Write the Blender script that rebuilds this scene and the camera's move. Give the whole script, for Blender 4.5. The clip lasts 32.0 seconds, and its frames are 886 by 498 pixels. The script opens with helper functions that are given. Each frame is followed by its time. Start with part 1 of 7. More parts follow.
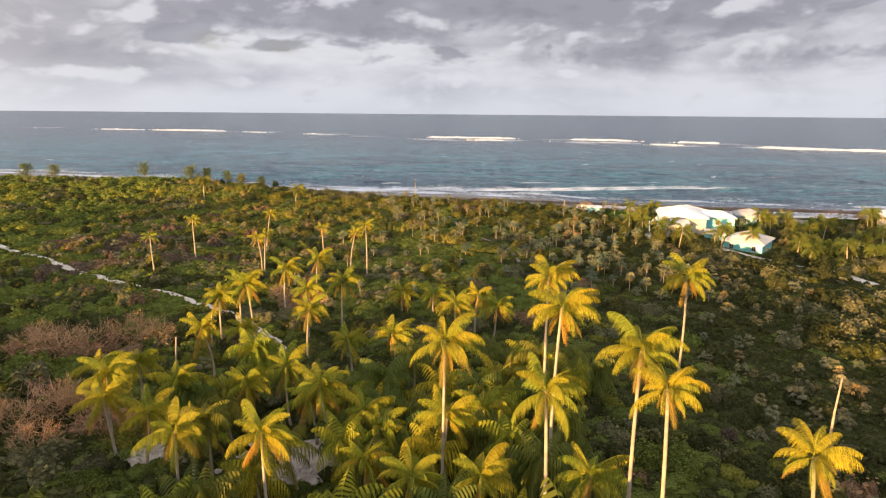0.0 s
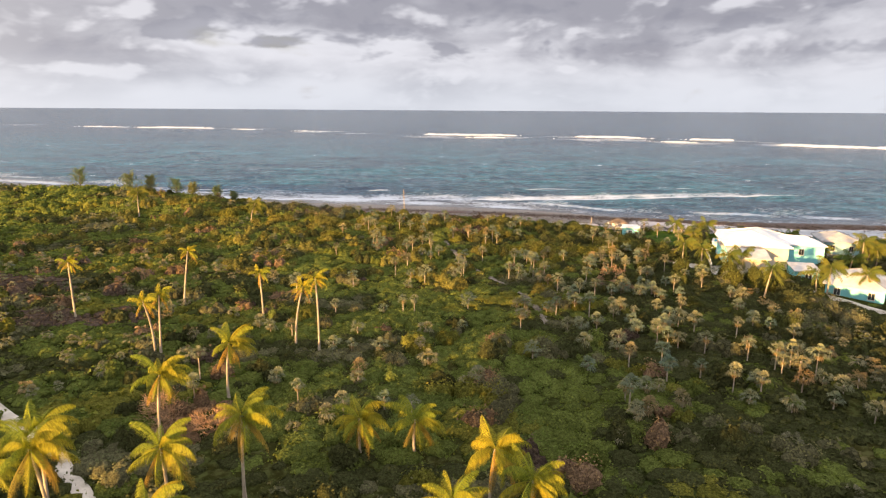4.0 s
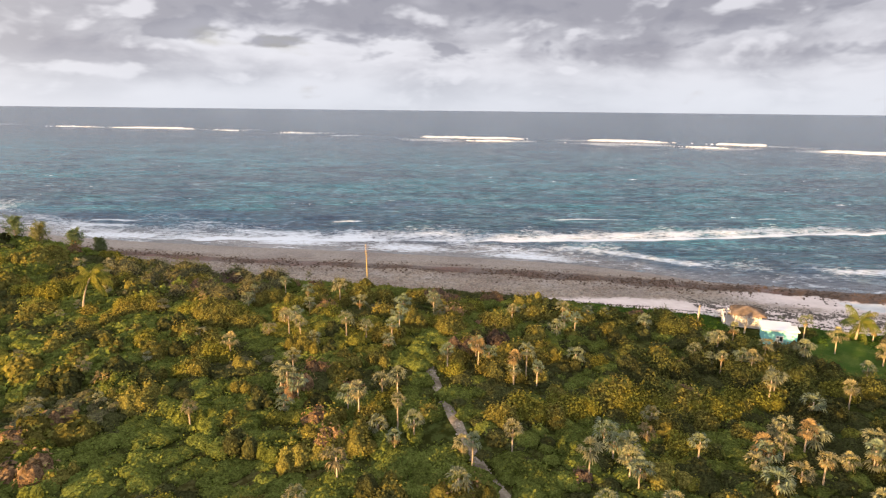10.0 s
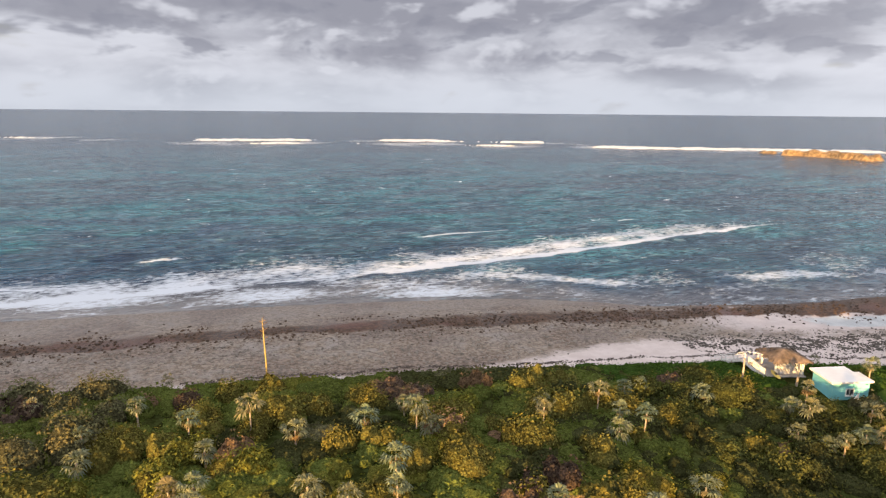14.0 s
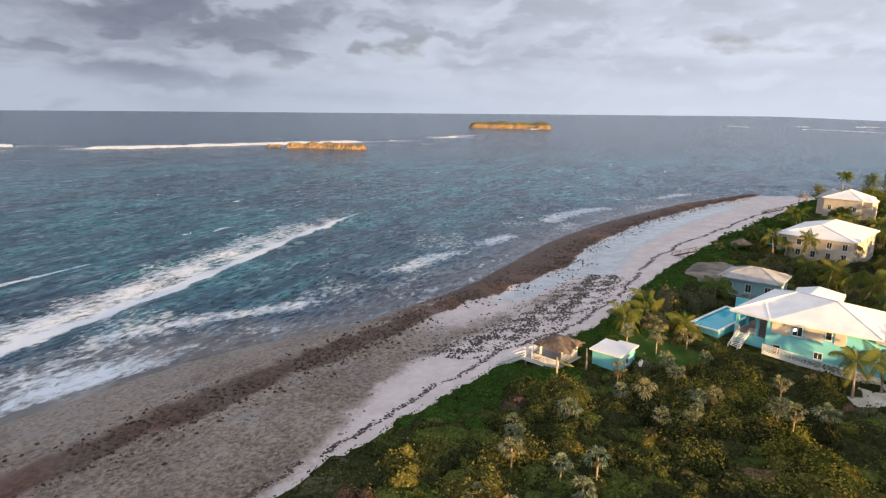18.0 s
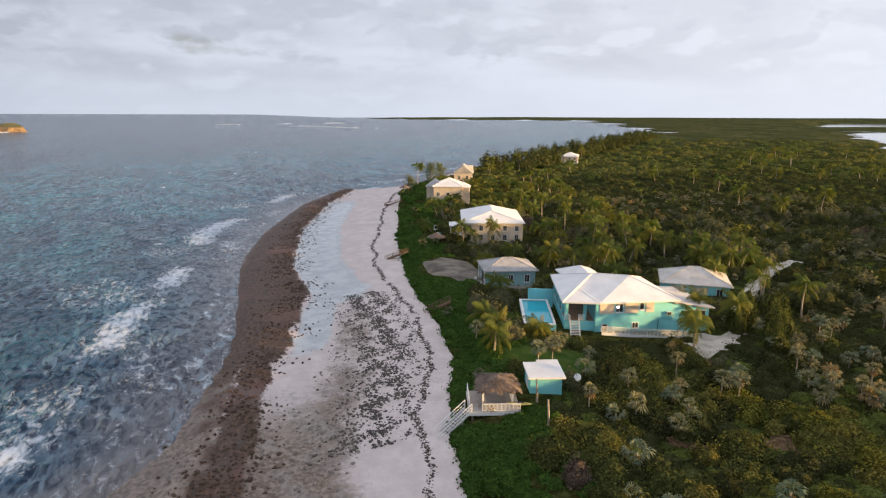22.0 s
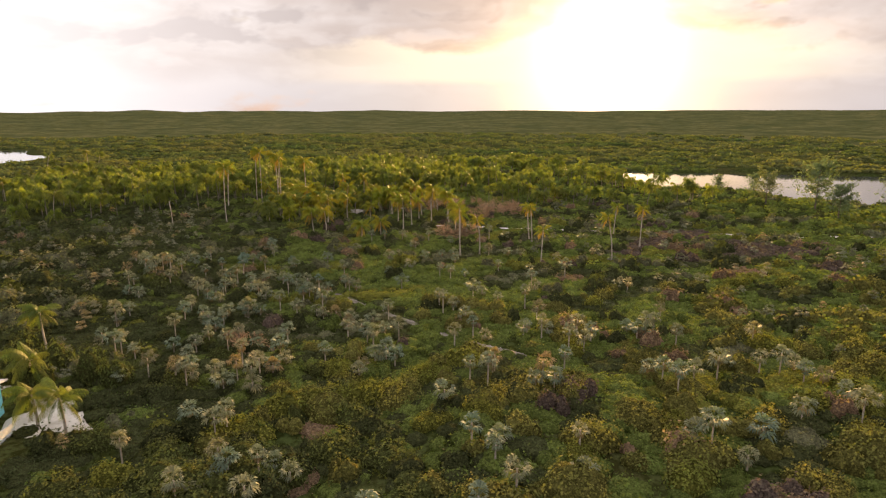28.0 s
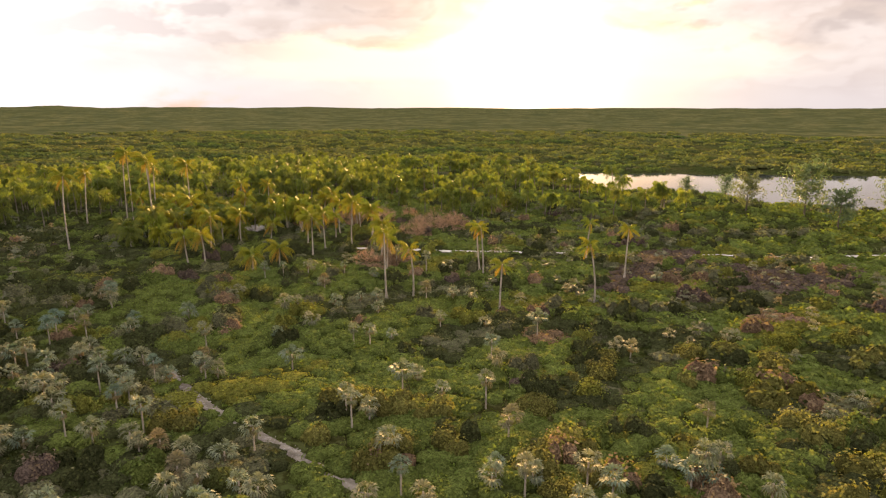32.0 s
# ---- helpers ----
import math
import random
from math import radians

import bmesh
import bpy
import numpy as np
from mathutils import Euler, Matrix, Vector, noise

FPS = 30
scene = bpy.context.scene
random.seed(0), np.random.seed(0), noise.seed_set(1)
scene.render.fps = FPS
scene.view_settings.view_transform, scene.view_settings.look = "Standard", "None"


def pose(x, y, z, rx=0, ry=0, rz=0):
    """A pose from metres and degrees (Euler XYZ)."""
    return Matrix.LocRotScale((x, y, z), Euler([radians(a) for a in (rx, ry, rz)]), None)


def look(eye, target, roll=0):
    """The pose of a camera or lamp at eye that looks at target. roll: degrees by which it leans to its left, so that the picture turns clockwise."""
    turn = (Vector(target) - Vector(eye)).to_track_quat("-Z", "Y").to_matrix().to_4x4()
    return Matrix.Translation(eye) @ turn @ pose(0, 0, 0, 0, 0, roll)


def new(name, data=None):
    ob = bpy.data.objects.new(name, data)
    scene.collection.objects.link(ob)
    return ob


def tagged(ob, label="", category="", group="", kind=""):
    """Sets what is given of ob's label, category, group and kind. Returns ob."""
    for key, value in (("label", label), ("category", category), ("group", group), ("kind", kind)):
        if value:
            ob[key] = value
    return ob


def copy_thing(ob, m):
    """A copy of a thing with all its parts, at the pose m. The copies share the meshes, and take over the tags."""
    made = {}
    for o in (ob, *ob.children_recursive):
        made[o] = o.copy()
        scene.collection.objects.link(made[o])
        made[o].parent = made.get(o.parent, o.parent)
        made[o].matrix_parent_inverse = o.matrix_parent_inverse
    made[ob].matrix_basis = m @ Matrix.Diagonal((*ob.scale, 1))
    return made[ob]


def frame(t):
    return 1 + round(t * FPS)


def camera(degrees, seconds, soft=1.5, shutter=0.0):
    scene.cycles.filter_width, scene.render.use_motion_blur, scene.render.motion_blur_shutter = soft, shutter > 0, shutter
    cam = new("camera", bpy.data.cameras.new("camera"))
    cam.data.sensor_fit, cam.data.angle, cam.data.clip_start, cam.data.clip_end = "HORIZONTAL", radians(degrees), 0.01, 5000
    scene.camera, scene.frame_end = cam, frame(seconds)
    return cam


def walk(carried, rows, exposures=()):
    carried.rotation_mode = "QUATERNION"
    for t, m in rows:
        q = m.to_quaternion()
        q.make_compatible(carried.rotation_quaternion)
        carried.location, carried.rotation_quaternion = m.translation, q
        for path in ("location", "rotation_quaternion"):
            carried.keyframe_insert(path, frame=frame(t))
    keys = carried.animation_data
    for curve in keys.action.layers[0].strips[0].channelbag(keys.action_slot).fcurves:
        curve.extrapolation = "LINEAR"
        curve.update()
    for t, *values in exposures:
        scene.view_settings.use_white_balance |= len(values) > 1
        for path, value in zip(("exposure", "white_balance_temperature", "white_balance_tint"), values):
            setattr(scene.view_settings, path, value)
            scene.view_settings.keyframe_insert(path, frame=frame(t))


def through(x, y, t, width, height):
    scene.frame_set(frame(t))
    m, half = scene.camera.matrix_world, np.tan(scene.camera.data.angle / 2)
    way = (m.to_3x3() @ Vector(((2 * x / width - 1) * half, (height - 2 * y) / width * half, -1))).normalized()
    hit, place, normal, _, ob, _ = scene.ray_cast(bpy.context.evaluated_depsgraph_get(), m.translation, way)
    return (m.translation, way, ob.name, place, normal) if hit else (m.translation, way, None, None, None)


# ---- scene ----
cam = camera(71.3, 32.0, 1.25)
# seconds, place of the eye, heading, pitch, lean to the right
PATH = [
    (0.0, 1.12, -0.30, 40.10, 0.71, -12.49, -0.48),
    (0.5, 1.24, 6.59, 39.23, 0.71, -12.55, -0.45),
    (1.0, 1.25, 14.11, 38.68, 0.69, -12.62, -0.42),
    (1.5, 1.39, 22.36, 38.65, 0.72, -12.66, -0.39),
    (2.0, 1.55, 30.85, 38.99, 0.79, -12.69, -0.36),
    (2.5, 1.22, 37.83, 39.64, 0.70, -12.71, -0.34),
    (3.0, 1.14, 43.15, 39.56, 0.59, -12.74, -0.33),
    (3.5, 1.16, 47.14, 39.58, 0.58, -12.80, -0.36),
    (5.5, 3.71, 69.20, 39.45, 0.63, -12.85, -0.36),
    (6.0, 3.65, 76.34, 39.51, 0.62, -12.87, -0.40),
    (6.5, 3.54, 83.88, 39.46, 0.61, -12.89, -0.44),
    (7.0, 3.40, 91.68, 39.46, 0.62, -12.87, -0.49),
    (7.5, 3.41, 99.34, 39.28, 0.68, -12.87, -0.52),
    (8.0, 3.23, 107.32, 39.16, 0.66, -12.85, -0.52),
    (8.5, 3.06, 115.48, 39.21, 0.64, -12.84, -0.53),
    (9.0, 3.01, 123.57, 39.35, 0.63, -12.85, -0.55),
    (9.5, 2.94, 131.63, 39.35, 0.60, -12.82, -0.59),
    (10.0, 2.66, 139.65, 39.22, 0.57, -12.80, -0.62),
    (10.5, 2.22, 147.08, 38.84, 0.56, -12.78, -0.68),
    (11.0, 1.50, 153.65, 38.74, 0.52, -12.75, -0.73),
    (11.5, -0.19, 159.61, 38.76, 0.43, -12.73, -0.80),
    (12.0, -2.91, 165.08, 38.73, 0.38, -12.71, -0.85),
    (12.5, -6.41, 170.18, 38.67, 0.45, -12.68, -0.84),
    (13.0, -10.35, 175.05, 38.46, -0.95, -12.66, -0.77),
    (13.5, -14.84, 179.23, 38.60, -13.29, -12.63, -0.66),
    (14.0, -18.69, 183.10, 38.44, -20.40, -12.60, -0.56),
    (14.5, -22.03, 186.92, 38.24, -27.03, -12.58, -0.50),
    (15.0, -25.20, 191.46, 38.31, -38.63, -12.52, -0.43),
    (15.5, -27.24, 195.92, 38.15, -43.78, -12.48, -0.36),
    (17.5, -29.16, 218.44, 37.59, -62.06, -12.51, -0.48),
    (18.0, -28.72, 224.50, 37.61, -66.21, -12.52, -0.46),
    (18.5, -27.45, 230.91, 37.58, -71.00, -12.51, -0.41),
    (19.0, -25.90, 237.52, 37.55, -75.99, -12.50, -0.35),
    (19.5, -24.21, 244.13, 37.75, -81.00, -12.51, -0.29),
    (20.0, -21.46, 250.58, 37.86, -85.97, -12.54, -0.25),
    (20.5, -17.95, 256.84, 37.86, -90.77, -12.54, -0.24),
    (21.0, -14.40, 263.12, 37.94, -95.38, -12.50, -0.24),
    (21.5, -11.54, 269.38, 37.98, -103.31, -12.44, -0.23),
    (22.0, -9.46, 275.20, 38.05, -111.23, -12.40, -0.20),
    (22.5, -6.91, 280.71, 37.96, -119.49, -12.40, -0.14),
    (23.0, -3.71, 285.66, 38.05, -128.06, -12.41, -0.09),
    (23.5, 0.51, 289.93, 38.07, -136.71, -12.41, -0.06),
    (24.0, 5.31, 293.00, 38.18, -146.71, -12.42, -0.07),
    (24.5, 10.98, 294.73, 38.16, -154.50, -12.45, -0.13),
    (25.0, 16.98, 295.48, 38.25, -154.14, -12.49, -0.15),
    (25.5, 23.50, 295.98, 38.28, -165.38, -12.53, -0.08),
    (26.0, 29.91, 295.86, 38.21, -183.53, -12.56, 0.00),
    (26.5, 35.16, 295.21, 38.28, -200.34, -12.60, 0.06),
    (28.5, 49.74, 276.16, 37.82, -205.99, -12.62, 0.09),
    (29.0, 49.36, 270.71, 37.82, -209.09, -12.64, 0.08),
    (29.5, 47.81, 265.37, 37.86, -209.98, -12.66, 0.04),
    (30.0, 45.08, 260.20, 37.77, -210.04, -12.71, 0.00),
    (30.5, 41.35, 255.17, 37.48, -210.07, -12.77, -0.02),
    (31.0, 37.08, 250.40, 36.89, -210.12, -12.83, -0.04),
    (31.5, 31.81, 246.04, 36.42, -210.11, -12.83, -0.07),
    (32.0, 26.82, 242.48, 35.82, -210.29, -12.85, -0.11),
]


def eye_pose(x, y, z, heading, pitch, lean):
    return pose(x, y, z, 0, 0, heading) @ pose(0, 0, 0, 90 + pitch) @ pose(0, 0, 0, 0, 0, -lean)


walk(cam, [(t, eye_pose(*row)) for t, *row in PATH], [(0.0, 1.05, 6700, 13), (6.0, 1.2, 6700, 13), (12.0, 1.15, 6700, 13), (18.0, 0.58, 5950, 11), (23.0, 0.53, 6000, 11), (24.3, 0.66, 6250, 13), (26.0, 0.75, 6450, 14), (29.0, 1.32, 6850, 16), (32.0, 1.42, 6850, 16)])

# ---- world and sun ----
SUN_DIR = Vector((-0.624, -0.781, 0.0)).normalized()
SUN_EL = radians(4.9)
SUN_VEC = Vector((SUN_DIR.x * math.cos(SUN_EL), SUN_DIR.y * math.cos(SUN_EL), math.sin(SUN_EL)))


class Nodes:
    """Short hand for building node trees."""

    def __init__(self, tree):
        self.tree = tree
        tree.nodes.clear()

    def add(self, node_type, **settings):
        node = self.tree.nodes.new(node_type)
        for key, value in settings.items():
            if key == "op":
                node.operation = value
            elif key == "blend":
                node.blend_type = value
            elif key == "data":
                node.data_type = value
        return node

    def put(self, socket, value):
        if isinstance(value, bpy.types.NodeSocket):
            self.tree.links.new(value, socket)
        elif value is not None:
            socket.default_value = value

    def math(self, op, a, b=None, c=None, clamp=False):
        node = self.add("ShaderNodeMath", op=op)
        node.use_clamp = clamp
        for i, v in enumerate((a, b, c)):
            self.put(node.inputs[i], v)
        return node.outputs[0]

    def vec(self, op, a, b=None):
        node = self.add("ShaderNodeVectorMath", op=op)
        self.put(node.inputs[0], a)
        if b is not None:
            self.put(node.inputs[1], b)
        return node.outputs["Value"] if op in ("DOT_PRODUCT", "LENGTH", "DISTANCE") else node.outputs[0]

    def mix(self, fac, a, b, blend="MIX"):
        node = self.add("ShaderNodeMix", data="RGBA", blend=blend)
        self.put(node.inputs[0], fac)
        self.put(node.inputs[6], a if isinstance(a, bpy.types.NodeSocket) else (*a, 1) if len(a) == 3 else a)
        self.put(node.inputs[7], b if isinstance(b, bpy.types.NodeSocket) else (*b, 1) if len(b) == 3 else b)
        return node.outputs[2]

    def noise(self, scale, detail=4.0, rough=0.55, at=None, dims="3D", distortion=0.0):
        node = self.add("ShaderNodeTexNoise")
        node.noise_dimensions = dims
        self.put(node.inputs["Scale"], scale)
        self.put(node.inputs["Detail"], detail)
        self.put(node.inputs["Roughness"], rough)
        self.put(node.inputs["Distortion"], distortion)
        if at is not None:
            self.put(node.inputs["Vector"], at)
        return node.outputs[0]

    def voronoi(self, scale, at=None, feature="F1", out=0):
        node = self.add("ShaderNodeTexVoronoi")
        node.feature = feature
        self.put(node.inputs["Scale"], scale)
        if at is not None:
            self.put(node.inputs["Vector"], at)
        return node.outputs[out]

    def ramp(self, fac, *stops):
        node = self.add("ShaderNodeValToRGB")
        self.put(node.inputs[0], fac)
        els = node.color_ramp.elements
        while len(els) < len(stops):
            els.new(0.5)
        for el, (at, colour) in zip(els, stops):
            el.position = at
            el.color = (*colour, 1) if len(colour) == 3 else colour
        return node.outputs[0]

    def step(self, value, lo, hi):
        node = self.add("ShaderNodeMapRange")
        node.interpolation_type = "SMOOTHSTEP"
        self.put(node.inputs[0], value)
        self.put(node.inputs[1], lo)
        self.put(node.inputs[2], hi)
        return node.outputs[0]

    def scaled(self, at, x, y, z):
        return self.vec("MULTIPLY", at, (x, y, z))

    def bump(self, height, strength, distance, normal=None):
        node = self.add("ShaderNodeBump")
        self.put(node.inputs["Strength"], strength)
        self.put(node.inputs["Distance"], distance)
        self.put(node.inputs["Height"], height)
        if normal is not None:
            self.put(node.inputs["Normal"], normal)
        return node.outputs[0]


def build_world():
    world = bpy.data.worlds.new("sky")
    scene.world = world
    world.use_nodes = True
    n = Nodes(world.node_tree)
    way = n.add("ShaderNodeTexCoord").outputs["Generated"]
    sep = n.add("ShaderNodeSeparateXYZ")
    n.put(sep.inputs[0], way)
    up = n.math("MAXIMUM", sep.outputs[2], 0.0)
    # bearing from the south-south-east, so that it wraps round inland, behind the path
    across = n.vec("DOT_PRODUCT", way, (-0.2588, -0.9659, 0.0))
    along = n.vec("DOT_PRODUCT", way, (0.9659, -0.2588, 0.0))
    bearing = n.math("ARCTAN2", across, along)
    flat = n.add("ShaderNodeCombineXYZ")
    n.put(flat.inputs[0], bearing)
    n.put(flat.inputs[1], up)
    over = flat.outputs[0]
    masses = n.noise(1.0, 3.0, 0.5, n.vec("ADD", n.scaled(over, 2.4, 13.0, 1.0), (7.3, 2.2, 0.0)), distortion=0.3)
    puff_at = n.vec("ADD", n.scaled(over, 7.5, 16.0, 1.0), (1.7, 4.1, 0.0))
    puffs = n.noise(1.0, 7.0, 0.50, puff_at, distortion=0.15)
    body = n.noise(1.0, 4.0, 0.5, puff_at, distortion=0.2)
    above = n.noise(1.0, 4.0, 0.5, n.vec("ADD", puff_at, (-0.10, 0.26, 0.0)), distortion=0.2)
    relief = n.math("SUBTRACT", body, above)
    # the dark cloud bank out over the sea
    off = n.math("MULTIPLY", n.math("ADD", bearing, 1.93), 3.0)
    bank_n = n.math("MULTIPLY", n.math("POWER", 2.718, n.math("MULTIPLY", n.math("MULTIPLY", off, off), -1.0)), n.step(up, 0.075, 0.125))
    cover = n.math("ADD", n.math("MULTIPLY", puffs, 0.48), n.math("MULTIPLY", masses, 0.62))
    cover = n.math("ADD", n.math("ADD", cover, 0.035), n.math("MULTIPLY", bank_n, 0.10))
    toward = n.vec("DOT_PRODUCT", way, tuple(SUN_VEC))
    sunny = n.step(toward, -0.6, 0.55)
    grey = n.mix(sunny, (0.265, 0.274, 0.318), (0.82, 0.80, 0.785))
    pale = n.mix(sunny, (0.56, 0.58, 0.63), (1.0, 0.98, 0.95))
    nearsun = n.step(toward, 0.45, 0.92)
    grey = n.mix(nearsun, grey, (0.48, 0.42, 0.385))
    pale = n.mix(nearsun, pale, (0.63, 0.59, 0.565))
    clouds = n.mix(n.step(n.math("ADD", cover, n.math("MULTIPLY", n.step(up, 0.03, 0.16), 0.07)), 0.49, 0.72), pale, grey)
    lit = n.math("MULTIPLY", n.math("MULTIPLY", n.step(relief, 0.01, 0.15), n.step(puffs, 0.42, 0.56)), 0.7)
    lit = n.math("MULTIPLY", lit, n.math("SUBTRACT", 1.0, n.math("MULTIPLY", n.step(toward, 0.2, 0.8), 0.75)))
    clouds = n.mix(lit, clouds, n.mix(sunny, (0.62, 0.64, 0.69), (1.0, 0.98, 0.96)))
    clouds = n.mix(n.math("MULTIPLY", n.math("MULTIPLY", n.step(relief, -0.01, -0.13), n.step(up, 0.035, 0.09)), 0.75), clouds, n.mix(1.0, grey, (0.82, 0.83, 0.86), "MULTIPLY"))
    low = n.mix(sunny, (0.53, 0.57, 0.63), (0.84, 0.82, 0.83))
    low = n.mix(nearsun, low, (0.47, 0.445, 0.455))
    clouds = n.mix(n.math("MULTIPLY", n.step(up, 0.085, 0.0), 0.80), clouds, low)
    east = n.step(n.vec("DOT_PRODUCT", way, (0.85, -0.53, 0.0)), 0.15, 0.98)
    clouds = n.mix(n.math("MULTIPLY", east, 0.44), clouds, (1.12, 1.12, 1.15))
    clouds = n.mix(n.step(up, 0.24, 0.5), clouds, (0.86, 0.86, 0.90))
    sky = n.add("ShaderNodeTexSky")
    sky.sky_type = "NISHITA"
    sky.sun_disc = False
    sky.sun_elevation = SUN_EL
    sky.sun_rotation = math.atan2(SUN_DIR.x, SUN_DIR.y)
    sky.air_density, sky.dust_density = 1.2, 1.5
    gaps = n.math("MULTIPLY", n.step(cover, 0.47, 0.36), 0.45)
    # the bright opening under the cloud bank, round the low sun
    side = n.vec("DOT_PRODUCT", way, (SUN_DIR.y, -SUN_DIR.x, 0.0))
    ahead = n.vec("DOT_PRODUCT", way, tuple(SUN_DIR))
    turn = n.math("ARCTAN2", side, ahead)
    bank = n.noise(1.0, 6.0, 0.55, n.scaled(way, 7.0, 7.0, 16.0))
    rise = n.math("POWER", 2.718, n.math("MULTIPLY", n.math("MULTIPLY", turn, turn), -70.0))
    brim = n.math("ADD", n.math("ADD", 0.098, n.math("MULTIPLY", rise, 0.045)), n.math("MULTIPLY", n.math("SUBTRACT", bank, 0.5), 0.075))
    under = n.math("SUBTRACT", brim, up)
    opening = n.math("MULTIPLY", n.step(under, -0.003, 0.012), n.step(n.math("ABSOLUTE", n.math("ADD", turn, 0.06)), 0.50, 0.18))
    haze = n.math("MULTIPLY", n.step(up, 0.052, 0.036), n.step(rise, 0.45, 0.05))
    opening = n.math("MULTIPLY", opening, n.math("SUBTRACT", 1.0, n.math("MULTIPLY", haze, 0.75)))
    glow = n.math("POWER", n.math("MAXIMUM", toward, 0.0), 60.0)
    core = n.math("POWER", n.math("MAXIMUM", toward, 0.0), 420.0)
    broad = n.math("POWER", n.math("MAXIMUM", toward, 0.0), 5.0)
    rim = n.math("MULTIPLY", n.step(n.math("ABSOLUTE", under), 0.03, 0.0), n.step(toward, 0.93, 0.995))
    warm = n.mix(1.0, n.mix(glow, (0, 0, 0), (0.55, 0.30, 0.08)), n.mix(core, (0, 0, 0), (3.4, 2.6, 1.5)), "ADD")
    warm = n.mix(1.0, warm, n.mix(rim, (0, 0, 0), (0.28, 0.15, 0.03)), "ADD")
    total = n.mix(gaps, clouds, n.mix(1.0, sky.outputs[0], (0.10, 0.10, 0.10), "MULTIPLY"))
    total = n.mix(1.0, total, n.mix(n.math("MULTIPLY", broad, n.math("SUBTRACT", 1.0, nearsun)), (0, 0, 0), (0.50, 0.40, 0.28)), "ADD")
    total = n.mix(opening, total, (0.84, 0.73, 0.57))
    total = n.mix(1.0, total, warm, "ADD")
    back = n.add("ShaderNodeBackground")
    n.put(back.inputs[0], total)
    n.put(back.inputs[1], 0.62)
    out = n.add("ShaderNodeOutputWorld")
    n.put(out.inputs[0], back.outputs[0])


build_world()
sun = new("sun", bpy.data.lights.new("sun", "SUN"))
sun.data.energy, sun.data.angle, sun.data.color = 8.0, radians(1.2), (1.0, 0.60, 0.22)
sun.matrix_world = look((0, 0, 200), tuple(Vector((0, 0, 200)) - SUN_VEC))

# ---- materials ----


def material(name, build, rough=0.8):
    m = bpy.data.materials.new(name)
    m.use_nodes = True
    n = Nodes(m.node_tree)
    bsdf = n.add("ShaderNodeBsdfPrincipled")
    out = n.add("ShaderNodeOutputMaterial")
    n.put(out.inputs[0], bsdf.outputs[0])
    bsdf.inputs["Roughness"].default_value = rough
    where = n.add("ShaderNodeNewGeometry").outputs["Position"]
    build(n, bsdf, where)
    return m


def plain(name, colour, rough=0.7, scale=3.0, spread=0.18, bump=0.15, metal=0.0):
    """A painted or natural surface with stains at two scales and a fine grain."""

    def build(n, b, at):
        dark = tuple(c * (1 - spread) for c in colour)
        light = tuple(min(1.0, c * (1 + spread * 0.6)) for c in colour)
        stain = n.noise(scale * 0.25, 3.0, 0.6, at)
        grain = n.noise(scale * 6.0, 3.0, 0.6, at)
        col = n.mix(n.step(stain, 0.3, 0.7), dark, light)
        col = n.mix(n.math("MULTIPLY", n.step(grain, 0.45, 0.75), spread), col, tuple(c * 0.6 for c in colour))
        n.put(b.inputs["Base Color"], col)
        n.put(b.inputs["Metallic"], metal)
        n.put(b.inputs["Normal"], n.bump(grain, bump, 0.02))
        n.put(b.inputs["Roughness"], n.math("ADD", n.math("MULTIPLY", stain, 0.2), rough - 0.1))

    return material(name, build, rough)


def ground_look(n, b, at):
    scrub = n.noise(0.035, 5.0, 0.6, at)
    fine = n.noise(0.9, 5.0, 0.65, at)
    col = n.ramp(scrub, (0.3, (0.045, 0.062, 0.018)), (0.5, (0.060, 0.072, 0.022)), (0.68, (0.085, 0.080, 0.032)))
    col = n.mix(n.step(fine, 0.42, 0.62), n.mix(1.0, col, (0.45, 0.42, 0.35), "MULTIPLY"), col)
    away = n.step(n.vec("DISTANCE", at, (20.0, 120.0, 0.0)), 450.0, 850.0)
    canopy = n.mix(n.step(n.noise(0.011, 5.0, 0.62, at), 0.38, 0.62), (0.048, 0.060, 0.028), (0.100, 0.098, 0.045))
    canopy = n.mix(n.step(n.noise(0.05, 6.0, 0.7, at), 0.48, 0.58), canopy, (0.045, 0.055, 0.020))
    col = n.mix(away, col, canopy)
    n.put(b.inputs["Base Color"], col)
    big = n.noise(0.25, 5.0, 0.7, at)
    n.put(b.inputs["Normal"], n.bump(n.math("ADD", big, n.math("MULTIPLY", fine, 0.35)), 0.7, 1.2))
    n.put(b.inputs["Specular IOR Level"], 0.0)


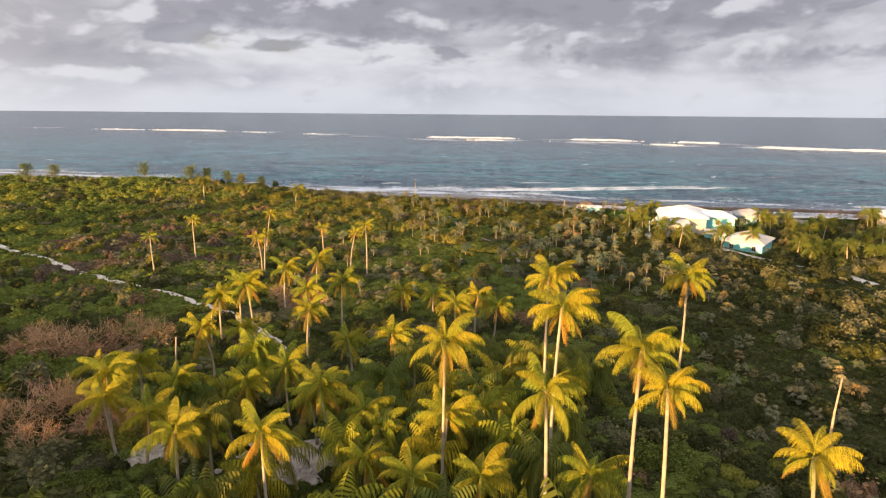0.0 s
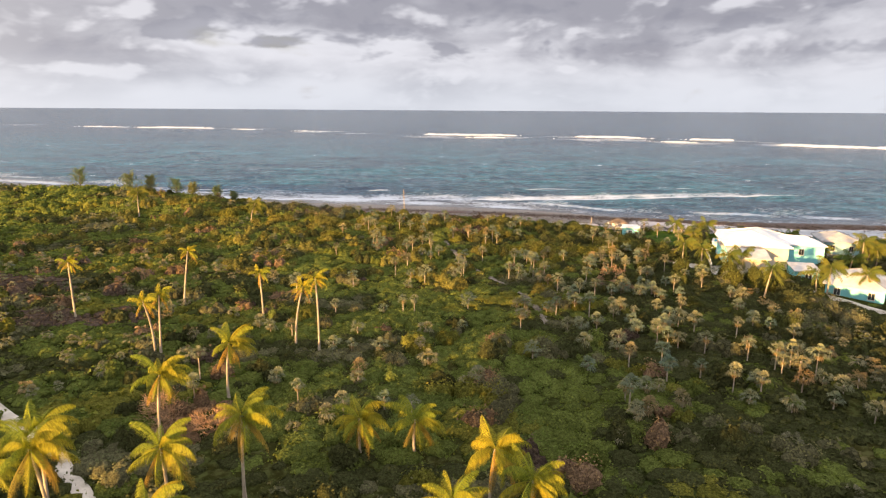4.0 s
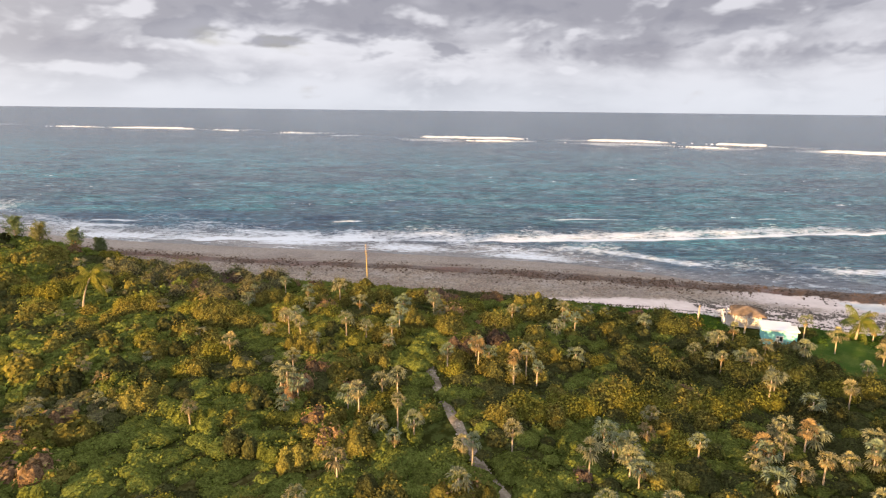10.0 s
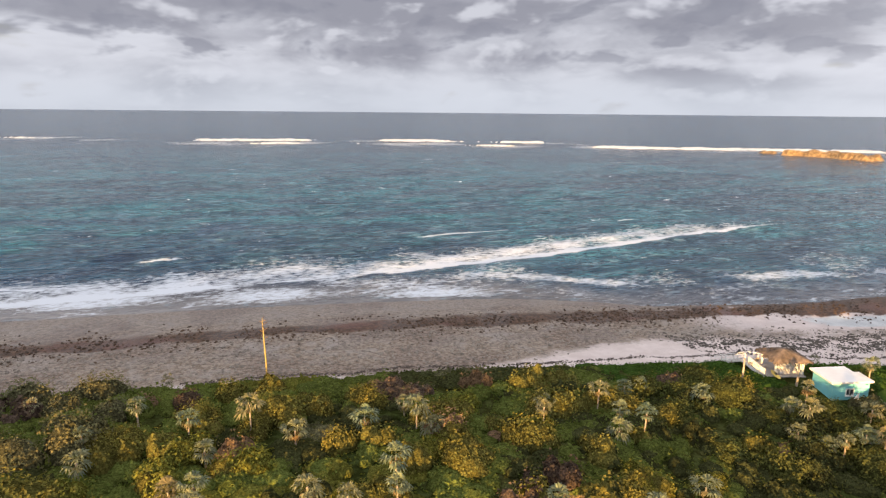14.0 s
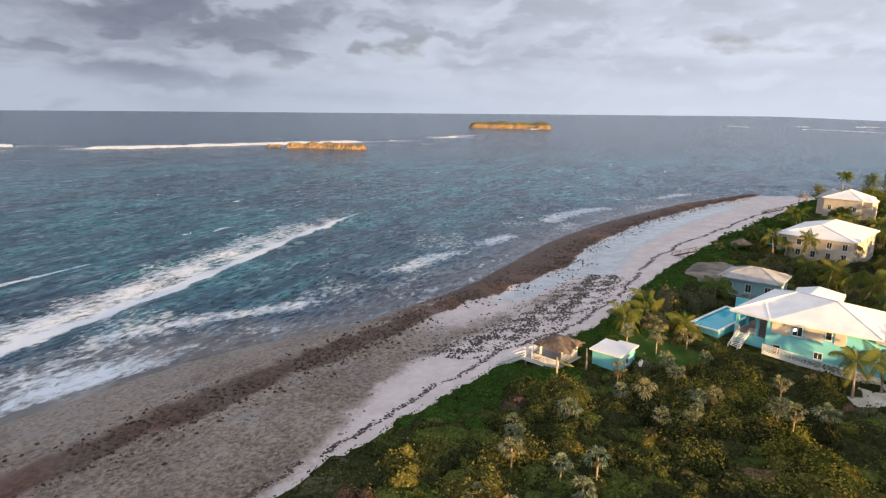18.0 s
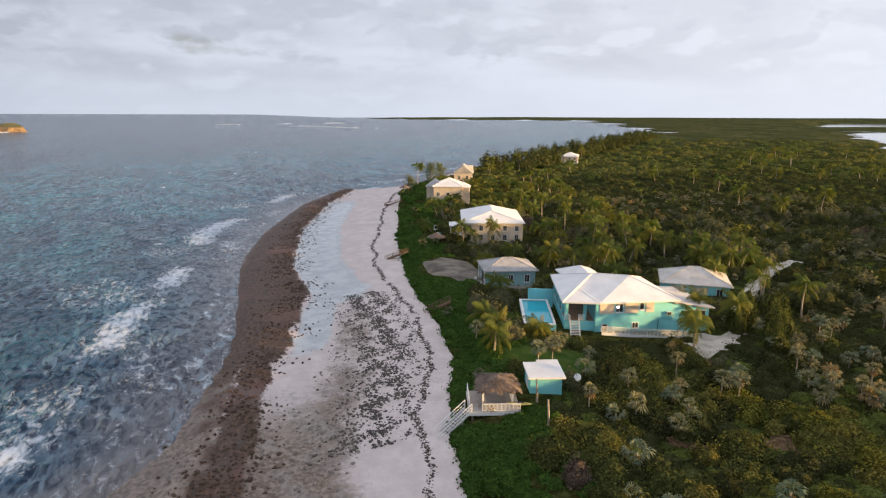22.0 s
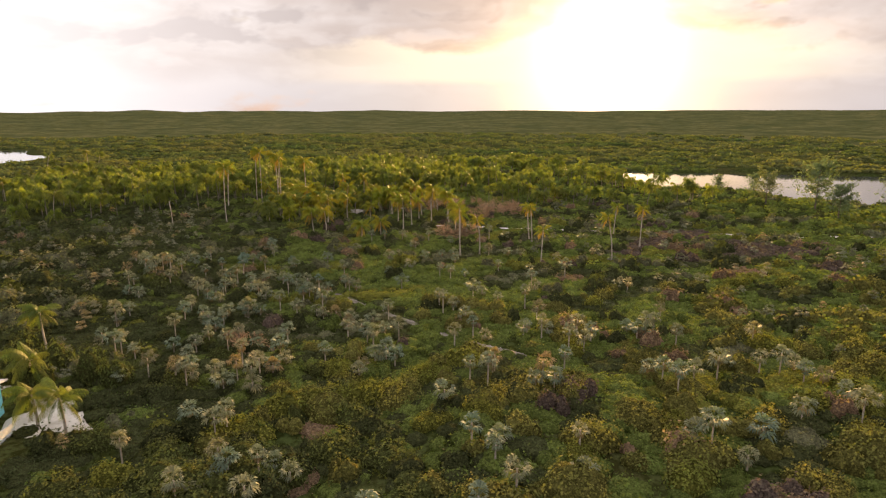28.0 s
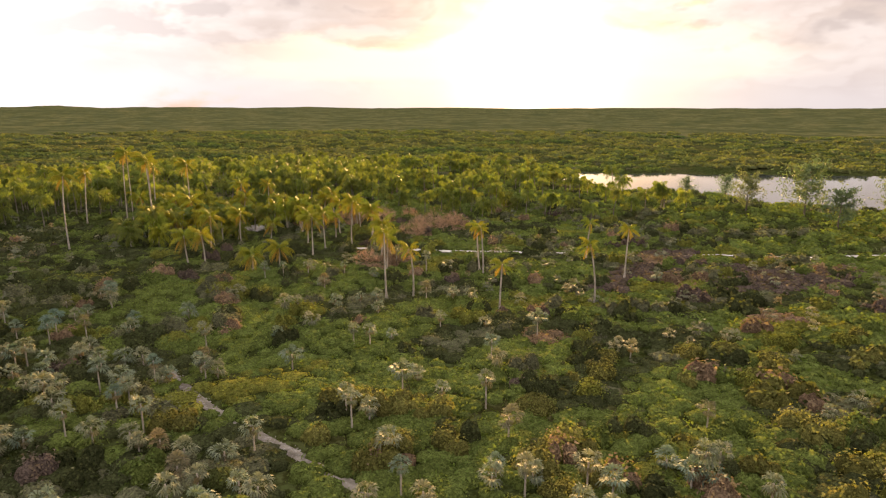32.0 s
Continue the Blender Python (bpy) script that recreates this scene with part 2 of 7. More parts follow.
def shore_look(n, b, at):
    """Pink-white sand, grey rubble flats and a brown weedy ledge, wet toward the sea."""
    part = n.add("ShaderNodeVertexColor")
    part.layer_name = "shore"
    sep = n.add("ShaderNodeSeparateColor")
    n.put(sep.inputs[0], part.outputs[0])
    grit = n.noise(7.0, 4.0, 0.65, at)
    fine = n.noise(1.5, 6.0, 0.68, at)
    mid = n.noise(0.30, 5.0, 0.62, at)
    big = n.noise(0.06, 4.0, 0.55, at)
    stone = n.voronoi(0.9, n.vec("ADD", at, n.scaled(at, 0.0, 0.25, 0.0)))
    sand = n.mix(n.step(mid, 0.35, 0.7), (0.58, 0.495, 0.465), (0.69, 0.605, 0.575))
    sand = n.mix(n.math("MULTIPLY", n.step(fine, 0.58, 0.80), 0.3), sand, (0.42, 0.35, 0.31))
    sand = n.mix(n.math("MULTIPLY", n.step(big, 0.52, 0.68), 0.3), sand, (0.52, 0.46, 0.44))
    flat = n.mix(n.step(fine, 0.36, 0.64), (0.15, 0.108, 0.076), (0.34, 0.280, 0.225))
    flat = n.mix(n.math("MULTIPLY", n.step(mid, 0.50, 0.64), 0.6), flat, (0.33, 0.295, 0.265))
    flat = n.mix(n.math("MULTIPLY", n.step(big, 0.46, 0.58), 0.6), flat, n.mix(n.step(fine, 0.4, 0.62), (0.085, 0.060, 0.045), (0.25, 0.18, 0.14)))
    flat = n.mix(n.math("MULTIPLY", n.step(stone, 0.35, 0.12), 0.5), flat, (0.06, 0.052, 0.045))
    weed = n.mix(n.step(fine, 0.36, 0.66), (0.030, 0.015, 0.007), (0.13, 0.068, 0.036))
    weed = n.mix(n.math("MULTIPLY", n.step(big, 0.5, 0.66), 0.6), weed, (0.16, 0.075, 0.060))
    edge = n.math("ADD", n.math("MULTIPLY", n.math("SUBTRACT", mid, 0.5), 1.1), n.math("MULTIPLY", n.math("SUBTRACT", fine, 0.5), 0.9))
    col = n.mix(n.step(n.math("ADD", sep.outputs[0], edge), 0.25, 0.75), sand, flat)
    col = n.mix(n.step(n.math("ADD", sep.outputs[1], edge), 0.36, 0.62), col, weed)
    wet = n.math("MULTIPLY", sep.outputs[2], 1.0, clamp=True)
    pool = n.step(n.math("ADD", part.outputs["Alpha"], n.math("MULTIPLY", edge, 0.5)), 0.35, 0.6)
    # pale sky reflected in the pool, painted as blue-grey
    col = n.mix(pool, col, n.mix(n.step(mid, 0.4, 0.6), (0.46, 0.49, 0.50), (0.60, 0.62, 0.62)))
    col = n.mix(n.math("MULTIPLY", wet, 0.5), col, n.mix(1.0, col, (0.55, 0.55, 0.58), "MULTIPLY"))
    n.put(b.inputs["Base Color"], col)
    n.put(b.inputs["Roughness"], n.math("SUBTRACT", 0.92, n.math("MULTIPLY", wet, 0.80)))
    n.put(b.inputs["Normal"], n.bump(n.math("ADD", fine, n.math("ADD", n.math("MULTIPLY", mid, 0.5), n.math("MULTIPLY", grit, 0.15))), n.math("SUBTRACT", 0.75, n.math("MULTIPLY", wet, 0.68)), 0.28))


def sea_look(n, b, at):
    """Wind-ruffled sea over reef and sand: turquoise shoals, dark reef, foam near the beach; wave shading is painted
    in.
    """
    shoal = n.add("ShaderNodeVertexColor")
    shoal.layer_name = "depth"
    sep = n.add("ShaderNodeSeparateColor")
    n.put(sep.inputs[0], shoal.outputs[0])
    patch = n.noise(1.0, 4.0, 0.55, n.scaled(at, 0.007, 0.016, 0.0), distortion=0.5)
    reef = n.noise(1.0, 5.0, 0.6, n.scaled(at, 0.03, 0.06, 0.0))
    deep = n.mix(n.step(patch, 0.35, 0.65), (0.040, 0.070, 0.122), (0.052, 0.108, 0.172))
    turq = n.mix(n.step(reef, 0.38, 0.62), (0.034, 0.100, 0.165), (0.044, 0.198, 0.262))
    col = n.mix(n.math("MULTIPLY", sep.outputs[0], n.math("ADD", 0.42, n.math("MULTIPLY", n.step(patch, 0.36, 0.60), 0.58))), deep, turq)
    brown = n.mix(n.step(reef, 0.4, 0.65), (0.17, 0.148, 0.13), (0.34, 0.305, 0.275))
    col = n.mix(sep.outputs[1], col, brown)
    lift = n.math("SUBTRACT", 1.0, sep.outputs[1])
    swell = n.noise(1.0, 3.0, 0.5, n.scaled(at, 0.030, 0.075, 0.0), distortion=0.4)
    chop = n.noise(1.0, 3.0, 0.5, n.scaled(at, 0.13, 0.28, 0.0), distortion=0.4)
    ripple = n.noise(1.0, 3.0, 0.5, n.scaled(at, 0.36, 0.95, 0.0), distortion=0.5)
    lace = n.noise(1.0, 7.0, 0.7, n.scaled(at, 0.42, 0.75, 0.0), distortion=0.45)
    caps = n.noise(1.0, 4.0, 0.6, n.scaled(at, 0.06, 0.13, 0.0))
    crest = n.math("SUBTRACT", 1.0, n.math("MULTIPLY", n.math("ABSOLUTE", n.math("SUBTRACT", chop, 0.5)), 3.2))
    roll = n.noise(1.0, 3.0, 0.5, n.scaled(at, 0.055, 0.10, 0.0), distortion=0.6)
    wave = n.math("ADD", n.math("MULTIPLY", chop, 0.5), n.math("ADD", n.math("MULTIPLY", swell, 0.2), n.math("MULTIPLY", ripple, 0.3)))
    # shaded sides of the waves, painted as darker water colour
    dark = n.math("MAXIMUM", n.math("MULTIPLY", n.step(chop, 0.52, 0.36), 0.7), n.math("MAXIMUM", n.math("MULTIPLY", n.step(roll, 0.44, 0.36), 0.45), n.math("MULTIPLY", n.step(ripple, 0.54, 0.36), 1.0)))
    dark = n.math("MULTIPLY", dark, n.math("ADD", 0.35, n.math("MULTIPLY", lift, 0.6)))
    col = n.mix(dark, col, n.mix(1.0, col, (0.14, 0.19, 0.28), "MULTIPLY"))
    # light on the crests, painted as a paler blue
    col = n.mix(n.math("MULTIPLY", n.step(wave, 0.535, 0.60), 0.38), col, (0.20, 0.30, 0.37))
    foam = n.math("MULTIPLY", n.step(n.math("ADD", lace, n.math("MULTIPLY", sep.outputs[2], 0.5)), 0.66, 0.95), n.step(sep.outputs[2], 0.03, 0.25))
    white = n.math("MULTIPLY", n.step(caps, 0.685, 0.71), n.step(lace, 0.47, 0.56))
    foam = n.math("MAXIMUM", foam, n.math("MULTIPLY", white, 0.9))
    col = n.mix(foam, col, (0.66, 0.70, 0.75))
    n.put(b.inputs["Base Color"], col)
    n.put(b.inputs["Roughness"], n.math("ADD", 0.16, n.math("MULTIPLY", foam, 0.6)))
    n.put(b.inputs["IOR"], 1.33)
    n.put(b.inputs["Specular IOR Level"], n.math("SUBTRACT", 0.25, n.math("MULTIPLY", dark, 0.18)))
    h = n.math("ADD", n.math("MULTIPLY", swell, 1.5), n.math("ADD", n.math("MULTIPLY", crest, 0.55), n.math("MULTIPLY", ripple, 0.6)))
    calm = n.math("SUBTRACT", 1.0, n.math("MULTIPLY", foam, 0.97))
    n.put(b.inputs["Normal"], n.bump(h, n.math("MULTIPLY", calm, n.math("ADD", 0.25, n.math("MULTIPLY", lift, 0.75))), 1.6))


def lagoon_look(n, b, at):
    n.put(b.inputs["Base Color"], n.mix(n.noise(0.02, 3.0, 0.5, at), (0.03, 0.04, 0.045), (0.07, 0.07, 0.06)))
    n.put(b.inputs["Roughness"], 0.06)
    n.put(b.inputs["IOR"], 1.33)
    n.put(b.inputs["Normal"], n.bump(n.noise(0.5, 3.0, 0.5, at), 0.1, 0.05))


def trail_look(n, b, at):
    fine = n.noise(3.0, 5.0, 0.65, at)
    mid = n.noise(0.5, 4.0, 0.6, at)
    col = n.mix(n.step(mid, 0.35, 0.65), (0.12, 0.10, 0.078), (0.26, 0.225, 0.18))
    n.put(b.inputs["Base Color"], n.mix(n.step(fine, 0.55, 0.75), col, (0.12, 0.11, 0.075)))
    n.put(b.inputs["Normal"], n.bump(fine, 0.6, 0.1))
    n.put(b.inputs["Specular IOR Level"], 0.0)


def lawn_look(n, b, at):
    fine = n.noise(6.0, 4.0, 0.7, at)
    mid = n.noise(0.4, 4.0, 0.6, at)
    col = n.mix(n.step(mid, 0.4, 0.7), (0.045, 0.085, 0.018), (0.085, 0.120, 0.030))
    n.put(b.inputs["Base Color"], n.mix(n.step(fine, 0.5, 0.75), col, (0.03, 0.05, 0.012)))
    n.put(b.inputs["Normal"], n.bump(fine, 0.8, 0.12))
    n.put(b.inputs["Specular IOR Level"], 0.0)


def foam_look(n, b, at):
    lace = n.noise(0.45, 6.0, 0.7, at, distortion=1.0)
    n.put(b.inputs["Base Color"], n.mix(n.step(lace, 0.35, 0.6), (0.42, 0.46, 0.49), (0.80, 0.80, 0.80)))
    n.put(b.inputs["Normal"], n.bump(lace, 0.12, 0.1))


def islet_look(n, b, at):
    fine = n.noise(0.35, 6.0, 0.65, at)
    sepz = n.add("ShaderNodeSeparateXYZ")
    n.put(sepz.inputs[0], at)
    rock = n.mix(n.step(fine, 0.38, 0.62), (0.13, 0.085, 0.045), (0.36, 0.25, 0.13))
    green = n.mix(n.step(fine, 0.4, 0.6), (0.07, 0.075, 0.025), (0.15, 0.13, 0.05))
    top = n.step(n.math("ADD", sepz.outputs[2], n.math("MULTIPLY", fine, 5.0)), 10.5, 12.0)
    n.put(b.inputs["Base Color"], n.mix(top, rock, green))
    n.put(b.inputs["Normal"], n.bump(fine, 1.0, 2.0))


def track_look(n, b, at):
    fine = n.noise(3.0, 5.0, 0.65, at)
    mid = n.noise(0.4, 4.0, 0.6, at)
    col = n.mix(n.step(mid, 0.35, 0.65), (0.42, 0.38, 0.32), (0.62, 0.57, 0.50))
    n.put(b.inputs["Base Color"], n.mix(n.math("MULTIPLY", n.step(fine, 0.55, 0.75), 0.6), col, (0.26, 0.24, 0.17)))
    n.put(b.inputs["Normal"], n.bump(fine, 0.5, 0.08))
    n.put(b.inputs["Specular IOR Level"], 0.0)


M_TRACK = material("white_sand_track", track_look, 0.95)
M_YARD = plain("pale_stony_soil", (0.40, 0.345, 0.30), 0.95, 1.4, 0.45, 0.6)
M_SOIL = plain("dry_mottled_soil", (0.19, 0.162, 0.125), 0.95, 0.9, 0.7, 0.6)
M_TRAIL = material("trodden_sand_trail", trail_look, 0.95)
M_LAWN = material("garden_lawn", lawn_look, 0.9)
M_FOAM = material("sea_foam", foam_look, 0.7)
M_ISLET = material("golden_islet_rock", islet_look, 0.9)
M_STONE = plain("grey_beach_stone", (0.27, 0.235, 0.20), 0.85, 2.0, 0.4, 0.6)
M_PALESTONE = plain("pale_limestone", (0.48, 0.43, 0.38), 0.9, 2.0, 0.35, 0.6)
M_DARKSTONE = plain("dark_wet_stone", (0.095, 0.080, 0.066), 0.7, 2.0, 0.45, 0.7)
M_WEED = plain("dark_dry_seaweed", (0.075, 0.055, 0.045), 0.9, 4.0, 0.4, 0.8)
M_LEDGE = plain("brown_ledge_rock", (0.085, 0.052, 0.032), 0.8, 1.0, 0.5, 0.9)
M_GROUND = material("scrub_ground", ground_look, 0.9)
M_SHORE = material("shore_sand", shore_look, 0.9)
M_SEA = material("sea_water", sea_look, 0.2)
M_LAGOON = material("lagoon_water", lagoon_look, 0.08)

# ---- the land ----
VEG_X = [-5000, -1500, -600, -213, -154, -90, -68, -49, -34, -15, 7, 25, 32, 42, 50, 61, 71, 88, 108, 122, 160, 207, 230, 266, 287, 314.6, 351.2, 553.4, 1051.9, 1810.9, 2885.8, 3311.1, 3605.7, 4964.0]
VEG_Y = [1500, 700, 440, 332, 318, 291, 280, 271, 268.5, 265.5, 261.5, 257.5, 256, 253, 251, 247, 242.3, 238.5, 236, 233.5, 224, 209, 202, 189, 177, 149.1, 123.9, -98.8, -633.6, -1071.2, -1663.1, -1340.7, -966.0, -721.9]
ROCK_X = [-600, -213, -93, -50, -24, -11, 8, 27, 43, 58, 74, 91, 107, 117, 145, 191, 250, 297]
ROCK_IN = [452, 348, 299, 289.5, 287.5, 286, 283, 279, 275, 271.5, 269, 263, 259, 255.5, 255.5, 246, 226, 203]
ROCK_OUT = [458, 356, 305, 296, 294, 292.5, 290, 287.5, 284.5, 279.5, 276, 271, 269.5, 268, 266, 256, 235, 210]
WATER_X = [-600, -213, -117, -40, -14, 9, 37, 55, 63, 82, 100, 117, 160, 197, 259, 295]
WATER_Y = [470, 375, 328, 318, 314, 309, 301, 289.5, 281.5, 275.5, 271.8, 271, 268, 258, 236, 213]


def veg_edge(x):
    return np.interp(x, VEG_X, VEG_Y)


def rock_in(x):
    return np.where(x > 295, veg_edge(x) + 8, np.interp(x, ROCK_X, ROCK_IN))


def rock_out(x):
    return np.where(x > 295, veg_edge(x) + 13, np.interp(x, ROCK_X, ROCK_OUT))


def water_edge(x):
    return np.where((x > 295) | (x < -600), veg_edge(x) + 16, np.interp(x, WATER_X, WATER_Y))


def smooth(v, lo, hi):
    t = np.clip((v - lo) / (hi - lo), 0, 1)
    return t * t * (3 - 2 * t)


def wander(x, y, size, seed):
    """A cheap smooth random field between -1 and 1."""
    rng = np.random.RandomState(seed)
    total = np.zeros(np.broadcast(x, y).shape)
    for k in range(5):
        a, p, q = rng.uniform(0, 6.28, 3)
        f = 6.28 / size * rng.uniform(0.6, 1.6)
        total = total + np.sin((x * math.cos(a) + y * math.sin(a)) * f + p + 0.8 * np.sin((x * math.sin(a) - y * math.cos(a)) * f * 0.7 + q))
    return total / 3.2


LAGOONS = [
    [(195, -330, 62), (270, -400, 100), (370, -500, 110), (500, -670, 95), (640, -800, 75), (800, -980, 60), (980, -1150, 45)],
    [(1300, -1580, 120), (1550, -2050, 240), (1750, -2600, 260)],
    [(-212, 4, 24), (-226, 40, 44), (-255, 80, 60), (-300, 130, 70), (-400, 190, 66)],
]


def lagoon_depth(x, y):
    """Positive inside a lagoon, in metres from its shore."""
    best = np.full(np.broadcast(x, y).shape, -1e4)
    for line in LAGOONS:
        for (ax, ay, ar), (bx, by, br) in zip(line, line[1:]):
            dx, dy = bx - ax, by - ay
            t = np.clip(((x - ax) * dx + (y - ay) * dy) / (dx * dx + dy * dy), 0, 1)
            best = np.maximum(best, ar + (br - ar) * t - np.hypot(x - ax - t * dx, y - ay - t * dy))
    return best + 9 * wander(x, y, 70, 5)


def land(x, y):
    """Height of the bare ground above the sea."""
    x, y = np.asarray(x, float), np.asarray(y, float)
    v, ri, ro, w = veg_edge(x), rock_in(x), rock_out(x), water_edge(x)
    inland = (v - y) * np.where(x > 290, 0.62, 1.0)
    east = smooth(x, 10, 50)
    crest = (2.7 - 1.2 * east) * smooth(inland, -1.0, 8.0) - (2.2 - 0.9 * east) * smooth(inland, 26.0 - 16 * east, 70.0 - 42 * east)
    crest = crest + 3.2 * np.exp(-(((x + 120) / 60) ** 2)) * np.exp(-(((inland - 22) / 24) ** 2))
    roll = 0.55 * wander(x, y, 34, 1) * smooth(inland, 6, 30) + 1.1 * wander(x, y, 130, 2) * smooth(inland, 40, 140)
    far = np.hypot(x, y - 150)
    hills = smooth(far, 900, 4300) * (32 + 9 * wander(x, y, 900, 3) + 3 * wander(x, y, 320, 4)) * smooth(inland, 60, 900)
    hills = hills * (1 - 0.75 * smooth(x, 1700, 2400))
    out = 1.5 + crest + roll + hills
    beach = 0.42 + 1.1 * smooth(y, ri, v) + 0.42 * smooth(y, ri - 2, ri + 2) * smooth(y, ro + 2, ro - 1)
    m = 0.4 * ro + 0.6 * w
    beach = np.where(y > ro, 0.42 * smooth(y, m, ro), beach)
    out = np.where(inland > 0, out, beach)
    out = np.where(y > m, -0.03 * (y - m), out)
    out = np.maximum(out, -5)
    ld = lagoon_depth(x, y)
    return np.where(ld > -14, np.minimum(out, 0.3 - 0.11 * ld), out)


def graded(lo, hi, step, near, grow):
    """Grid lines: even within near, then wider and wider out to lo and hi."""
    lines = list(np.arange(near[0], near[1] + 0.01, step))
    s, a = step, near[0]
    while a > lo:
        s *= grow
        a -= s
        lines.insert(0, max(a, lo))
    s, a = step, near[1]
    while a < hi:
        s *= grow
        a += s
        lines.append(min(a, hi))
    return np.array(lines)


def sheet(name, xs, ys, height, mat, keep=None, colours=None):
    """A height field as one mesh; keep chooses faces by their middle; colours maps a layer to a function."""
    gx, gy = np.meshgrid(xs, ys)
    gz = height(gx, gy)
    pts = np.stack([gx, gy, gz], -1).reshape(-1, 3)
    nx, ny = len(xs), len(ys)
    i = (np.arange(ny - 1)[:, None] * nx + np.arange(nx - 1)[None, :]).ravel()
    quads = np.stack([i, i + 1, i + nx + 1, i + nx], 1)
    if keep is not None:
        mid = pts[quads].mean(1)
        quads = quads[keep(mid[:, 0], mid[:, 1])]
    used = np.unique(quads)
    back = np.zeros(len(pts), int)
    back[used] = np.arange(len(used))
    pts, quads = pts[used], back[quads]
    return from_quads(name, pts, quads, mat, colours)


def from_quads(name, pts, quads, mat, colours=None, smooth_shade=True):
    me = bpy.data.meshes.new(name)
    me.vertices.add(len(pts))
    me.vertices.foreach_set("co", np.asarray(pts, np.float32).ravel())
    k = quads.shape[1]
    me.loops.add(quads.size)
    me.loops.foreach_set("vertex_index", quads.astype(np.int32).ravel())
    me.polygons.add(len(quads))
    me.polygons.foreach_set("loop_start", np.arange(0, quads.size, k, dtype=np.int32))
    me.update(calc_edges=True)
    me.polygons.foreach_set("use_smooth", np.full(len(quads), smooth_shade))
    for layer, function in (colours or {}).items():
        att = me.color_attributes.new(layer, "FLOAT_COLOR", "POINT")
        rgb = function(pts[:, 0], pts[:, 1])
        rgba = np.concatenate([rgb, np.ones((len(pts), 1))], 1)[:, :4]
        att.data.foreach_set("color", rgba.astype(np.float32).ravel())
    me.materials.append(mat)
    return new(name, me)


def shore_colours(x, y):
    v, ri, ro = veg_edge(x), rock_in(x), rock_out(x)
    rubble = smooth(y, v - 3 + 11 * smooth(x, 12, 52), v + 5 + 12 * smooth(x, 12, 52)) * smooth(x, 84, 48) + 0.55 * np.exp(-(((x - 92) / 26) ** 2)) * smooth(y, v + 8, v + 13) * smooth(y, ri - 4, ri - 9)
    ridge = smooth(y, ri - 1, ri + 2 + 1.5 * wander(x, y, 16, 57)) * (1 - 0.55 * smooth(y, ri + 0.3 * (ro - ri), ri + 0.75 * (ro - ri)) * smooth(x, 95, 70)) * smooth(y, ro + 2 + 4 * smooth(x, 55, 75) + 2 * wander(x, y, 11, 58), ro - 3 + 4 * smooth(x, 55, 75))
    ridge = np.maximum(ridge, 0.30 * smooth(y, ro - 2, ro + 1))
    pool = smooth(y, ri - 14 + 1.5 * wander(x, y, 14, 55), ri - 10) * smooth(y, ri + 1, ri - 1) * smooth(x, 98, 122) * smooth(x, 268, 238)
    pool = np.maximum(pool, 0.8 * smooth(y, ri - 8, ri - 5) * smooth(y, ri + 1, ri - 1) * smooth(x, 76, 92) * smooth(x, 130, 110))
    wet = np.maximum(0.35 * smooth(y, ri - 8, ro), pool)
    wet = np.maximum(wet, 0.55 * smooth(y, v + 9, ri - 6) * smooth(x, 96, 70) * smooth(wander(x, y, 12, 56), -0.5, 0.4))
    wet = np.maximum(wet, 0.6 * smooth(y, ro + 1, ro + 4))
    return np.stack([np.maximum(np.clip(rubble, 0, 1), 1.5 * smooth(y, ro - 3, ro)), ridge, wet, pool], 1)


xs = graded(-4900, 4900, 2.5, (-240, 330), 1.10)
ys = graded(-4800, 1600, 2.5, (-20, 335), 1.10)
ground = sheet("ground", xs, ys, lambda x, y: land(x, y) - 0.4 * smooth(y - veg_edge(x), -0.5, 2.0), M_GROUND, keep=lambda x, y: y < veg_edge(x) + 12)
tagged(ground, "sandy scrub ground under dense green coastal bush", "ground", kind="structure")
bx = graded(-900, 700, 1.5, (-130, 330), 1.12)
by = np.arange(-180, 480, 1.5)
beach = sheet("beach", bx, by, lambda x, y: land(x, y) + 0.02 - 0.8 * smooth(veg_edge(x) - y, 0.0, 3.0), M_SHORE, keep=lambda x, y: (y > veg_edge(x) - 6) & (y < water_edge(x) + 25), colours={"shore": shore_colours})
tagged(beach, "pale pink sand beach with grey rubble and brown rock ledge", "beach", kind="structure")


def near_line(x, y, line):
    best = np.full(np.shape(x), 1e9)
    for (ax, ay), (bx, by) in zip(line, line[1:]):
        dx, dy = bx - ax, by - ay
        t = np.clip(((x - ax) * dx + (y - ay) * dy) / (dx * dx + dy * dy), 0, 1)
        best = np.minimum(best, np.hypot(x - ax - t * dx, y - ay - t * dy))
    return best


# the lines along which the outer reef breaks
REEF = [
    [(-1900, 1480), (-1100, 1370), (-852, 1336), (-724, 1290), (-473, 1240), (-279, 1138), (-145, 1075)],
    [(-33, 1022), (38, 998), (115, 1000), (240, 955), (378, 885)],
    [(-20, 940), (156, 913), (306, 824)],
    [(378, 790), (420, 762), (470, 735), (560, 690), (643, 640)],
    [(640, 610), (728, 622), (830, 600), (916, 606)],
    [(1290, 800), (1330, 750), (1290, 700), (1380, 610)],
    [(1500, -150), (1900, 60), (2123, 219), (2478, -505)],
]
SWASH = [[(205, 258), (190, 264), (176, 270), (159, 275)], [(135, 272), (124, 274), (112, 277)], [(103, 273), (94, 276), (85, 280), (79, 282)], [(93, 272), (85, 275), (78, 277), (71, 280)], [(66, 283), (62, 286), (58, 290)], [(55, 293), (44, 299), (34, 303)], [(20, 306), (5, 311), (-12, 315), (-30, 318)]]


